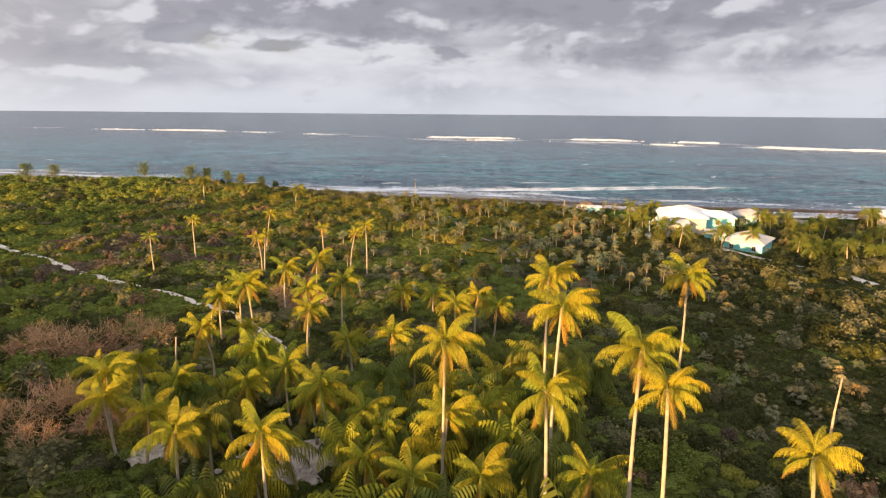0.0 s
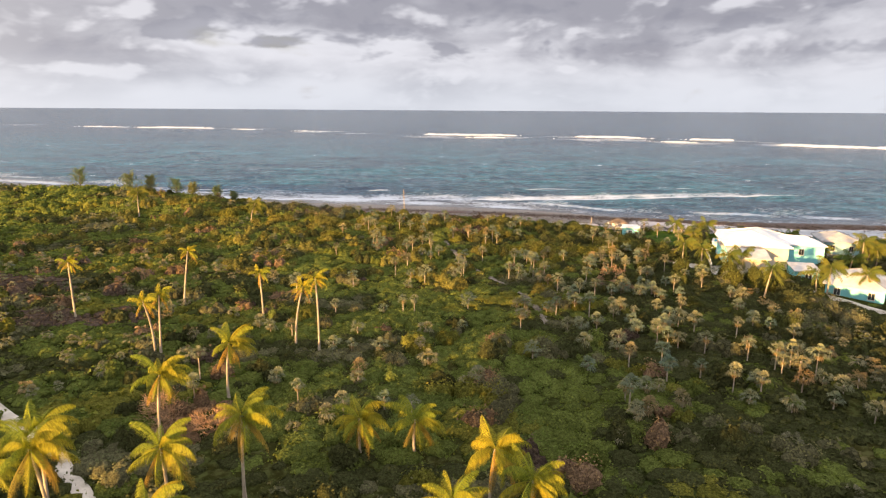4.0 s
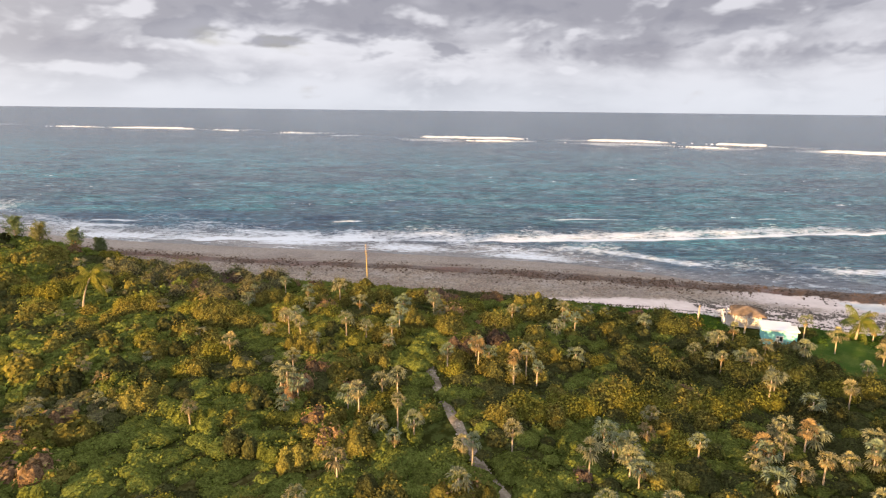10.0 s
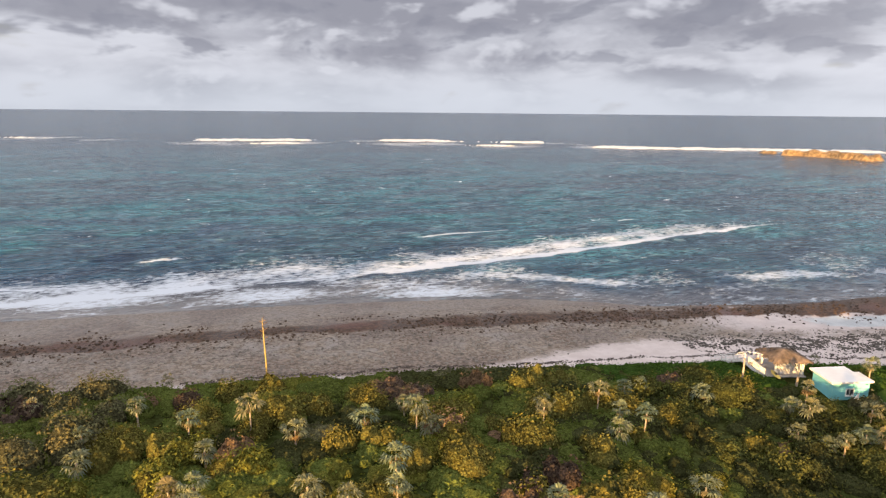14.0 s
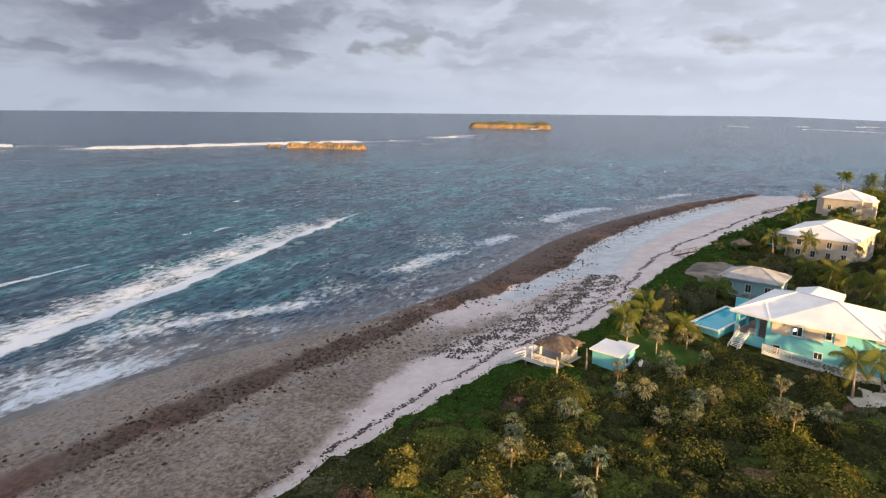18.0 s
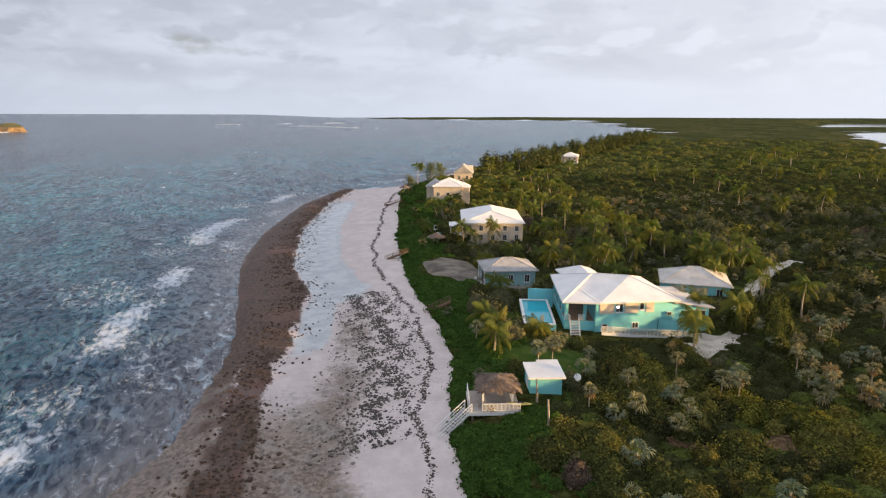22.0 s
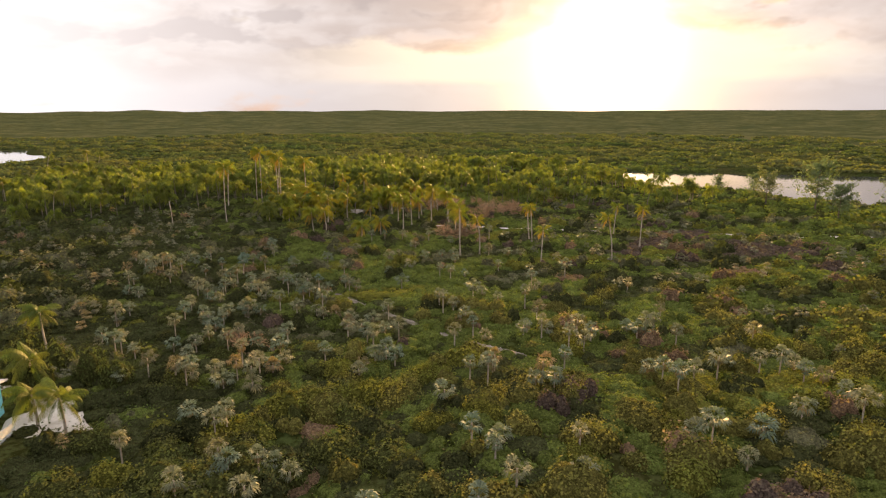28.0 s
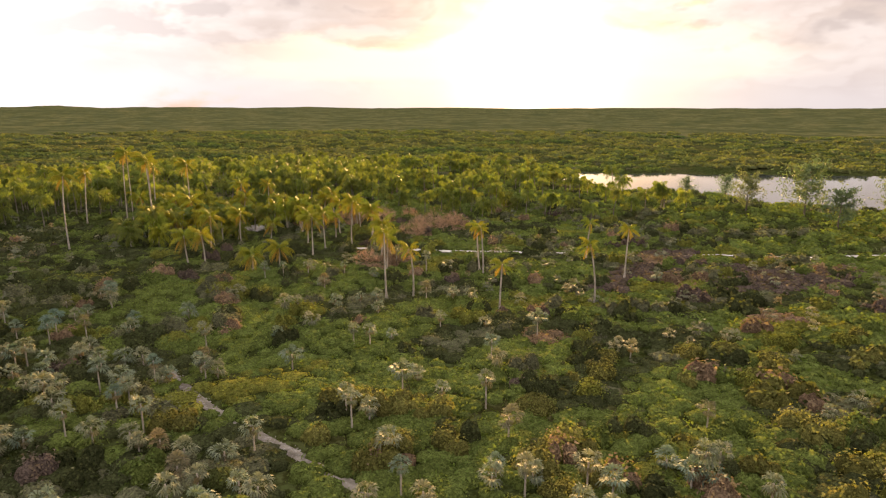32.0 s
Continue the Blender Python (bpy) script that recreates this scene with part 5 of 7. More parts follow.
def pavilion():
    p = thing("thatched_pavilion", 54.9, 243.0, 3.25, -20.0, "open beach pavilion with ragged palm thatch roof", "pavilion")
    for x in (-1.9, 1.9):
        for y in (-1.8, 1.8):
            part("post", box(x - 0.11, x + 0.11, y - 0.11, y + 0.11, 0.0, 2.05), M_WHITE, p)
    for y in (-1.8, 1.8):
        part("beam", beam((-2.2, y, 2.0), (2.2, y, 2.0), 0.12, 0.16), M_WOOD, p)
    rng = np.random.RandomState(41)
    bm = bmesh.new()
    n = 13
    grid = {}
    for i in range(n + 1):
        for j in range(n + 1):
            u, v = i / n * 2 - 1, j / n * 2 - 1
            z = 3.05 - 0.95 * max(abs(u), abs(v)) ** 1.25 + rng.uniform(-0.08, 0.08)
            r = 1 + rng.uniform(-0.05, 0.06) * (max(abs(u), abs(v)) > 0.95)
            grid[i, j] = bm.verts.new((u * 2.6 * r, v * 2.5 * r, z))
    for i in range(n):
        for j in range(n):
            bm.faces.new((grid[i, j], grid[i + 1, j], grid[i + 1, j + 1], grid[i, j + 1]))
    ext = bmesh.ops.extrude_face_region(bm, geom=bm.faces[:])
    for v in ext["geom"]:
        if isinstance(v, bmesh.types.BMVert):
            v.co.z -= 0.22
    thatch = part("thatch_roof", bm, M_THATCH, p, "ragged grey-brown palm thatch")
    bm = bmesh.new()
    for k in range(420):
        u, v = rng.uniform(-1, 1, 2)
        m = max(abs(u), abs(v))
        z = 3.1 - 0.95 * m ** 1.25
        out = Vector((u, v, 0)).normalized() if m > 0.05 else Vector((1, 0, 0))
        a = Vector((u * 2.6, v * 2.5, z))
        b = a + out * rng.uniform(0.3, 0.6) + Vector((rng.uniform(-0.2, 0.2), rng.uniform(-0.2, 0.2), -0.30 * m - rng.uniform(0, 0.12)))
        s = Vector((-out.y, out.x, 0)) * 0.09
        vs = [bm.verts.new(q) for q in (a - s, a + s, b + s * 1.6, b - s * 1.6)]
        bm.faces.new(vs)
    part("frond_layer", bm, M_THATCH, thatch)
    part("brace", beam((1.9, -1.8, 0.2), (1.9, 0.2, 1.9), 0.08, 0.08), M_WHITE, p)
    part("screen_rail", beam((-1.9, -1.8, 1.0), (1.9, -1.8, 1.0), 0.08, 0.06), M_WHITE, p)
    for k in range(19):
        x = -1.75 + k * 0.19
        part("slat", box(x, x + 0.07, -1.84, -1.78, 0.05, 1.9), M_WHITE, p)
    d = thing("beach_deck", 54.1, 243.4, 3.2, -20.0, "pale boarded beach deck with white railing", "deck")
    for i in range(22):
        y = -2.7 + i * 0.28
        part("board", box(-2.9, 2.9, y, y + 0.265, -0.08, 0.04), M_DECK, d)
    for x in (-2.6, 0.0, 2.6):
        for y in (-2.4, 0, 3.1):
            part("pile", box(x - 0.1, x + 0.1, y - 0.1, y + 0.1, -3.2, -0.08), M_WOOD, d)
    part("skirt", box(-2.96, -2.91, -2.7, 3.46, -0.42, 0.05), M_WHITE, d)
    part("skirt", box(-2.9, 2.9, 3.47, 3.52, -0.42, 0.05), M_WHITE, d)
    railing(d, (-2.85, -2.6, 0.04), (-2.85, 1.9, 0.04), 1.0, 0.16, M_WHITE)
    railing(d, (-1.4, 3.4, 0.04), (2.85, 3.4, 0.04), 1.0, 0.16, M_WHITE)
    st = thing("beach_stairs", 54.1, 243.4, 3.2, -20.0, "white wooden stairs from the deck down to sand", "stairs")
    stairs(st, (-2.2, 3.55, 0.0), (-5.4, 7.6, -2.3), 1.3, M_DECK, M_WHITE)
    for q in ((-3.5, 4.7, -0.6), (-5.0, 6.9, -2.1)):
        for s in (-0.5, 0.5):
            part("pile", beam((q[0] + s, q[1] + s * 0.7, -2.6), (q[0] + s, q[1] + s * 0.7, q[2]), 0.12, 0.12), M_WOOD, st)
    k = thing("kayak", 51.9, 241.3, 3.38, 62.0, "yellow sit-on kayak lying on the deck", "kayak")
    pts = [(-1.6, 0, 0.14), (-1.3, 0, 0.08), (-0.7, 0, 0.05), (0, 0, 0.04), (0.7, 0, 0.05), (1.3, 0, 0.08), (1.6, 0, 0.14)]
    bm = tube(pts, [0.03, 0.2, 0.33, 0.37, 0.33, 0.2, 0.03], 10)
    for v in bm.verts:
        v.co.z = 0.16 + (v.co.z - 0.06) * 0.42
    part("hull", bm, M_YELLOW, k)
    part("seat_well", box(-0.5, 0.25, -0.2, 0.2, 0.302, 0.33, bevel=0.02), M_DARK, k)
    part("paddle", beam((-0.9, 0.25, 0.34), (1.0, -0.2, 0.34), 0.04, 0.04), M_DARK, k)
    ch = thing("deck_chair", 51.7, 245.3, 3.26, 20.0, "grey wooden deck chair on the beach deck", "chair", "deck chairs")
    part("seat", box(-0.3, 0.3, -0.3, 0.3, 0.38, 0.43), M_WOOD, ch)
    part("backrest", beam((0, -0.28, 0.42), (0, -0.55, 1.0), 0.6, 0.04), M_WOOD, ch)
    for x in (-0.27, 0.27):
        for y in (-0.27, 0.27):
            part("leg", box(x - 0.03, x + 0.03, y - 0.03, y + 0.03, 0, 0.38), M_WOOD, ch)
        part("armrest", box(x - 0.05, x + 0.05, -0.3, 0.34, 0.6, 0.63), M_WOOD, ch)
    copy_thing(ch, pose(53.1, 245.9, 3.26, 0, 0, -15))


def villa(name, x, y, z, turn, w, d, high, rise, wall_mat, roof_mat, label, rows, ridge_half):
    h = thing(name, x, y, z, turn, label, "house")
    part("foundation", box(-w / 2, w / 2, -d / 2, d / 2, -2.5, 0.35), M_CONCRETE, h)
    walls(h, -w / 2, w / 2, -d / 2, d / 2, 0.35, high, wall_mat)
    along = ((-ridge_half, 0), (ridge_half, 0)) if w >= d else ((0, -ridge_half), (0, ridge_half))
    part("roof", hip_roof(-w / 2, w / 2, -d / 2, d / 2, high, rise, along, 0.22, 0.6), roof_mat, h)
    hip_caps(-w / 2, w / 2, -d / 2, d / 2, high, rise, along, 0.22, 0.6, roof_mat, h)
    for side, span, face in (("w", d, -w / 2), ("s", w, -d / 2), ("n", w, d / 2), ("e", d, w / 2)):
        count = max(2, int(span // 3.2))
        for i in range(count):
            u = -span / 2 + span * (i + 0.5) / count
            for z0 in rows:
                window(h, side, u, z0, z0 + 1.5, 0.95, face, 2)
    return h


beach_house()
ramp_fence()
pool()
grey_wing()
hut()
pavilion()
cottage = villa("cottage", 105.9, 215.6, 2.4, -16, 8.6, 10.4, 3.5, 2.0, M_PALEBLUE, M_ROOF_GREY, "pale blue cottage with grey hipped roof and deck", (1.2,), 1.0)
part("deck", box(-4.3, 4.3, 5.22, 8.2, -1.5, 0.3), M_TERRACOTTA, cottage, "terracotta seaward deck")
part("deck_edge", box(-4.4, 4.4, 8.2, 8.35, -1.5, 0.36), M_WHITE, cottage)
for px in (-4.0, 4.0):
    part("porch_post", box(px - 0.1, px + 0.1, 5.4, 5.6, 0.3, 3.48), M_WHITE, cottage)
for k, (cx, cy) in enumerate([(-2.6, 6.6), (-1.4, 7.0), (2.2, 6.5)]):
    patio = thing("patio_chair", 105.9 + cx, 215.6 + cy, 2.7, 20 * k, "white plastic patio chair on the cottage deck", "chair", "patio chairs of the cottage")
    part("seat", box(-0.25, 0.25, -0.25, 0.25, 0.40, 0.45, bevel=0.015), M_WHITE, patio)
    part("backrest", box(-0.25, 0.25, -0.27, -0.22, 0.45, 0.90, bevel=0.015), M_WHITE, patio)
    for sx in (-0.21, 0.21):
        for sy in (-0.21, 0.21):
            part("leg", box(sx - 0.025, sx + 0.025, sy - 0.025, sy + 0.025, 0.0, 0.40), M_WHITE, patio)
part("patio_door", box(-1.4, 1.4, 5.205, 5.25, 0.4, 2.6), M_DARK, cottage, "dark patio door")
cream = villa("cream_villa", 152.9, 197.1, 2.6, -22, 22.0, 16.5, 5.7, 2.7, M_CREAM, M_ROOF_WHITE, "large cream villa with white hipped roof", (1.0, 3.6), 6.0)
part("side_roof", box(-8.0, -1.0, 8.6, 12.2, 4.2, 4.45, bevel=0.04), M_ROOF_WHITE, cream)
for px in (-7.6, -1.4):
    part("side_post", box(px - 0.15, px + 0.15, 11.6, 11.9, -0.5, 4.2), M_CREAM, cream)
part("terrace", box(-10.5, 8.0, 8.26, 14.0, -2.0, 0.3), M_CONCRETE, cream, "pale seaward terrace")
cpool = thing("villa_pool", 156.7, 210.4, 2.7, -22, "small turquoise terrace pool with loungers", "pool")
part("coping", box(-4.2, 4.2, -2.2, 2.2, -1.6, 0.36), M_WHITE, cpool)
part("pool_water", box(-3.8, 3.8, -1.8, 1.8, 0.2, 0.40), M_POOL, cpool)
for k in range(6):
    lounger = thing("sun_lounger", 163.4 + k * 1.6, 210.1 - k * 0.6, 2.95, -20, "white sun lounger on the villa terrace", "lounger", "loungers by the villa pool")
    part("mattress", box(-0.35, 0.35, -0.9, 0.5, 0.3, 0.4, bevel=0.02), M_WHITE, lounger)
    part("backrest", beam((0, 0.5, 0.36), (0, 0.95, 0.75), 0.7, 0.08), M_WHITE, lounger)
    for sx in (-0.3, 0.3):
        for sy in (-0.8, 0.4):
            part("leg", box(sx - 0.03, sx + 0.03, sy - 0.03, sy + 0.03, 0, 0.3), M_WHITE, lounger)
octo = villa("hexagon_villa", 225.8, 181.2, 4.2, -26, 12.5, 11.5, 5.0, 3.0, M_CREAM, M_ROOF_WHITE, "cream villa on the dune with white roof", (1.2,), 1.2)
part("grey_roof", hip_roof(-3, 6, 3.0, 9.0, 4.6, 3.0, ((0.0, 6.0), (3.0, 6.0)), 0.2, 0.5), M_ROOF_GREY, octo, "grey shingle side roof")
part("bay_wall", box(-3, 6, 5.8, 9.0, -2.5, 4.6), M_CREAM, octo)
part("bay_roof", hip_roof(-4.5, 1.5, -8.4, -4.5, 4.6, 1.9, ((-1.5, -6.4), (-1.5, -5.0)), 0.2, 0.4), M_ROOF_WHITE, octo)
part("bay_wall", box(-4.5, 1.5, -8.4, -5.8, -2.5, 4.6), M_CREAM, octo)


def gable_house():
    h = thing("gable_house", 283.9, 150.1, 4.4, -24, "cream house with steep grey gable roof and dormer", "house")
    part("wall", box(-8, 8, -4.5, 4.5, -3, 4.4), M_CREAM, h)
    bm = bmesh.new()
    c = [(-8.5, -5.2, 4.2), (8.5, -5.2, 4.2), (8.5, 5.2, 4.2), (-8.5, 5.2, 4.2), (-8.5, 0, 8.2), (8.5, 0, 8.2)]
    hull(bm, c, [(0, 1, 5, 4), (2, 3, 4, 5), (3, 0, 4), (1, 2, 5), (3, 2, 1, 0)])
    part("roof", bm, M_ROOF_GREY, h, "grey shingle gable roof")
    bm = bmesh.new()
    c = [(-1.5, -5.0, 4.6), (1.5, -5.0, 4.6), (1.5, -5.0, 6.4), (0, -5.0, 7.6), (-1.5, -5.0, 6.4), (-1.5, -1.0, 6.4), (0, -0.4, 7.6), (1.5, -1.0, 6.4), (-1.5, -1.0, 4.6), (1.5, -1.0, 4.6)]
    hull(bm, c, [(0, 1, 2, 3, 4), (1, 9, 7, 2), (8, 0, 4, 5), (2, 7, 6, 3), (4, 3, 6, 5)])
    part("dormer", bm, M_CREAM, h, "cream roof dormer")
    window(h, "s", 0.0, 5.1, 6.3, 1.2, -5.0, 2)
    for u in (-6, -3, 3, 6):
        window(h, "s", u, 1.4, 3.0, 1.1, -4.5, 2)
        window(h, "s", u, -1.4, 0.2, 1.1, -4.5, 2)
    for u in (-2, 2):
        window(h, "w", u, 1.4, 3.0, 1.1, -8, 2)


gable_house()
villa("far_villa", 388, 20, 4.2, -35, 17, 12, 3.2, 2.6, M_CREAM, M_ROOF_WHITE, "distant villa with white roof among trees", (1.0,), 3.0)


def shade_hut(x, y, z, r):
    s = thing("shade_hut", x, y, z, 0, "brown thatched shade hut on wooden posts", "hut", "thatched shade huts")
    bm = bmesh.new()
    bmesh.ops.create_cone(bm, cap_ends=True, segments=14, radius1=r, radius2=0.15, depth=1.3, matrix=pose(0, 0, 3.1))
    part("thatch_roof", bm, M_THATCH, s)
    for a in range(4):
        px, py = 0.7 * r * math.cos(a * 1.571 + 0.8), 0.7 * r * math.sin(a * 1.571 + 0.8)
        part("post", tube([(px, py, -0.6), (px, py, 2.6)], [0.08, 0.08], 6), M_BROWNWOOD, s)


shade_hut(145.4, 217.0, 2.6, 2.6)
shade_hut(250.7, 192.4, 3.4, 2.6)


def wood_stair(x, y, z, turn, run, drop):
    s = thing("wooden_beach_stairs", x, y, z, turn, "weathered brown wooden stairs over the dune edge", "stairs", "wooden stairs down to the beach")
    stairs(s, (0, 0, 0), (0, run, -drop), 1.2, M_BROWNWOOD, M_BROWNWOOD)


wood_stair(94.0, 233.5, 3.4, -14, 5.0, 2.2)
wood_stair(138.0, 227.5, 3.4, -16, 6.0, 2.2)
wood_stair(228.0, 201.0, 3.4, -17, 7.0, 2.2)

# ---- plants ----


def leaf_material(name, colour=None, through=0.35, rough=0.55, layer="tint", spread=0.2, gloss=0.06):
    m = bpy.data.materials.new(name)
    m.use_nodes = True
    n = Nodes(m.node_tree)
    geo = n.add("ShaderNodeNewGeometry")
    if colour is None:
        att = n.add("ShaderNodeVertexColor")
        att.layer_name = layer
        col = att.outputs[0]
    else:
        info = n.add("ShaderNodeObjectInfo")
        col = n.mix(info.outputs["Random"], colour, tuple(c * k for c, k in zip(colour, (0.62, 0.88, 1.15))))
    rand = geo.outputs["Random Per Island"]
    dark = n.mix(1.0, col, (1 - spread, 1 - spread, 1 - spread), "MULTIPLY")
    light = n.mix(1.0, col, (1 + spread * 1.2, 1 + spread, 1 + spread * 0.5), "MULTIPLY")
    col = n.mix(rand, dark, light)
    patch = n.noise(0.12, 3.0, 0.55, geo.outputs["Position"])
    col = n.mix(n.step(patch, 0.35, 0.7), n.mix(1.0, col, (0.86, 0.92, 0.9), "MULTIPLY"), n.mix(1.0, col, (1.16, 1.06, 0.9), "MULTIPLY"))
    bsdf = n.add("ShaderNodeBsdfPrincipled")
    n.put(bsdf.inputs["Base Color"], col)
    n.put(bsdf.inputs["Roughness"], rough)
    n.put(bsdf.inputs["Specular IOR Level"], gloss)
    trans = n.add("ShaderNodeBsdfTranslucent")
    n.put(trans.inputs[0], n.mix(1.0, col, (1.1, 1.35, 0.6), "MULTIPLY"))
    both = n.add("ShaderNodeMixShader")
    n.put(both.inputs[0], through)
    n.put(both.inputs[1], bsdf.outputs[0])
    n.put(both.inputs[2], trans.outputs[0])
    out = n.add("ShaderNodeOutputMaterial")
    n.put(out.inputs[0], both.outputs[0])
    return m


M_LEAF = leaf_material("scrub_leaves", None, 0.29, 0.8, spread=0.14, gloss=0.04)


def core_look(n, b, at):
    """Inside of a bush: leafy mottling over the tint, with shade between leaves painted in."""
    att = n.add("ShaderNodeVertexColor")
    att.layer_name = "tint"
    fine = n.noise(5.0, 3.0, 0.7, at)
    mid = n.noise(1.6, 3.0, 0.6, at)
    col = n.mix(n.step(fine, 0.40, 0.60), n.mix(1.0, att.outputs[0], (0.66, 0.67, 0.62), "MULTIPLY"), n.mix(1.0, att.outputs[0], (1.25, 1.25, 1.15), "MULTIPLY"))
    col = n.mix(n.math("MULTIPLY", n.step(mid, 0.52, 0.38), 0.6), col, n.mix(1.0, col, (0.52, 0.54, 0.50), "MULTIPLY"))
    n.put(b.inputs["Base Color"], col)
    n.put(b.inputs["Specular IOR Level"], 0.0)
    n.put(b.inputs["Normal"], n.bump(n.math("ADD", fine, mid), 1.0, 0.45))


M_CORE = material("shaded_scrub_core", core_look, 0.95)
M_FROND = leaf_material("coconut_frond", (0.264, 0.226, 0.022), 0.14, 0.6, spread=0.32, gloss=0.08)
M_FROND_GREEN = leaf_material("dark_coconut_frond", (0.150, 0.145, 0.030), 0.32, 0.55, gloss=0.10)
M_FROND_OLD = leaf_material("yellowing_frond", (0.36, 0.20, 0.04), 0.25, 0.7)
M_FAN = leaf_material("silver_fan_leaf", (0.200, 0.188, 0.115), 0.14, 0.65, spread=0.3, gloss=0.12)
M_GROVE_LEAF = leaf_material("grove_fronds", None, 0.42, 0.6, spread=0.3, gloss=0.08)
M_FANFIELD = leaf_material("silver_fan_leaves", None, 0.14, 0.65, spread=0.3, gloss=0.2)
M_FAN_DRY = leaf_material("dry_straw_fan_leaf", (0.225, 0.158, 0.088), 0.2, 0.7)
M_TRUNK = plain("grey_palm_trunk", (0.36, 0.30, 0.23), 0.85, 3.0, 0.3, 0.5)
M_GROVE_TRUNK = plain("brown_grove_trunk", (0.17, 0.14, 0.105), 0.9, 3.0, 0.3, 0.5)
M_BARK = plain("brown_bark", (0.13, 0.10, 0.075), 0.9, 3.0, 0.35, 0.6)
M_NEEDLE = leaf_material("casuarina_needles", (0.165, 0.170, 0.085), 0.3, 0.6)
M_AGAVE = leaf_material("agave_leaf", (0.12, 0.17, 0.12), 0.1, 0.5)
M_STALK = plain("yellow_flower_stalk", (0.34, 0.26, 0.09), 0.6, 4.0, 0.2)

CLEAR = [(77, 207, 10.5), (82, 212, 10.5), (84, 217, 8.5), (73, 199, 7), (77, 220, 6), (89.4, 180, 8.8), (92, 204, 6), (84, 195, 5), (-15.5, 62, 4.5), (-33.4, 63.5, 2.0), (105.5, 216.4, 7), (152.9, 197.5, 13), (157.1, 209.9, 7), (225.4, 181.7, 9), (283.9, 150.1, 10), (55.2, 237.2, 4.5), (54.5, 243.5, 5), (63.6, 229.2, 5.5), (67.6, 233.9, 3), (407.9, 3.9, 11)]


def free(x, y, room=1.0):
    """Where bush may grow: on land, off the tracks, houses and lagoons."""
    ok = (veg_edge(x) - y > 0.8) & (lagoon_depth(x, y) < -3)
    ok &= near_line(x, y, TRAIL) > 0.45 + 0.55 * room
    ok &= near_line(x, y, TRACK) > 0.8 + 0.5 * room
    ok &= near_line(x, y, DRIVE) > 1.7 + 0.45 * room
    for cx, cy, r in CLEAR:
        ok &= np.hypot(x - cx, y - cy) > r + 0.5 * room
    ok &= np.hypot((x - 118.5) / 1.6, y - 222.3) > 8.2
    return ok


# sea grape, fresh green carpet, grey olive, dry reddish, beach creeper, yellow-green, dark scrub, brown twigs, dark
# olive; the two dark ones also paint shade
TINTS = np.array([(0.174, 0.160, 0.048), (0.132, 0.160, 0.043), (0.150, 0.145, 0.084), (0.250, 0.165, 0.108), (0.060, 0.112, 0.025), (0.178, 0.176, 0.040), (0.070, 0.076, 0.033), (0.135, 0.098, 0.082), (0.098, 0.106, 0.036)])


DRY = [(-62, 92, 6), (-53, 95, 5), (-50, 72, 5), (-42, 70, 4), (-32, 173, 4), (38, 227, 3), (57, 208, 2.5), (-1, 252, 3), (10, 237, 3), (34, 216, 3), (-70, 186, 5), (38, 188, 2.5), (-85, 150, 6), (-30, 120, 6)]


def species(x, y, rng):
    """Which tint a low bush takes: green carpet, dark scrub and grey olive inland, creeper on the beach face; dark tint
    as painted shade in the east and the grove.
    """
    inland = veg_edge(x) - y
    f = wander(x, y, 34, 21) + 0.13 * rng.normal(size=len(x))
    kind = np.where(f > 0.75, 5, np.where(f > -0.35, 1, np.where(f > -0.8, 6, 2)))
    # eastern scrub goes dark: missing sun is put into the tint
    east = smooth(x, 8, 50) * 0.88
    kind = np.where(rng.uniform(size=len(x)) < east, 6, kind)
    # understory of the grove darkened, shade under the palms by tint
    grove = smooth(x, -58, -40) * smooth(x, 34, 18) * smooth(y, 30, 45) * smooth(y, 118, 98)
    kind = np.where(rng.uniform(size=len(x)) < 0.5 * grove, 6, kind)
    kind = np.where((inland < 13) & (x > 30), 4, kind)
    for cx, cy, r in ((-92, 172, 16), (-74, 156, 9), (-105, 174, 10), (-60, 158, 7), (-92, 146, 9)):
        kind = np.where(np.hypot(x - cx, (y - cy) * 1.4) < r * (0.75 + 0.3 * rng.uniform(size=len(x))), 7, kind)
    for cx, cy, r in DRY:
        kind = np.where(np.hypot(x - cx, y - cy) < r * (0.7 + 0.3 * rng.uniform(size=len(x))), 3, kind)
    return kind


def shrub_species(x, y, rng):
    """Which tint a taller shrub takes: sea grape on the dune, olive, brown and dark scrub behind; dark tints as painted
    shade in the east.
    """
    inland = veg_edge(x) - y
    f = wander(x, y, 22, 23) + 0.2 * rng.normal(size=len(x))
    kind = np.where(f > 0.55, 5, np.where(f > 0.1, 2, np.where(f > -0.55, 6, np.where(f > -0.9, 1, 7))))
    dune = (inland > 10) & (inland < 85) & (x < 46 + 10 * rng.uniform(size=len(x))) & (f > -0.25)
    kind = np.where(dune, 0, kind)
    kind = np.where(rng.uniform(size=len(x)) < 0.09, 3, kind)
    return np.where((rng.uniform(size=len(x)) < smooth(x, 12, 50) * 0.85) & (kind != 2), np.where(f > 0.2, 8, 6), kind)


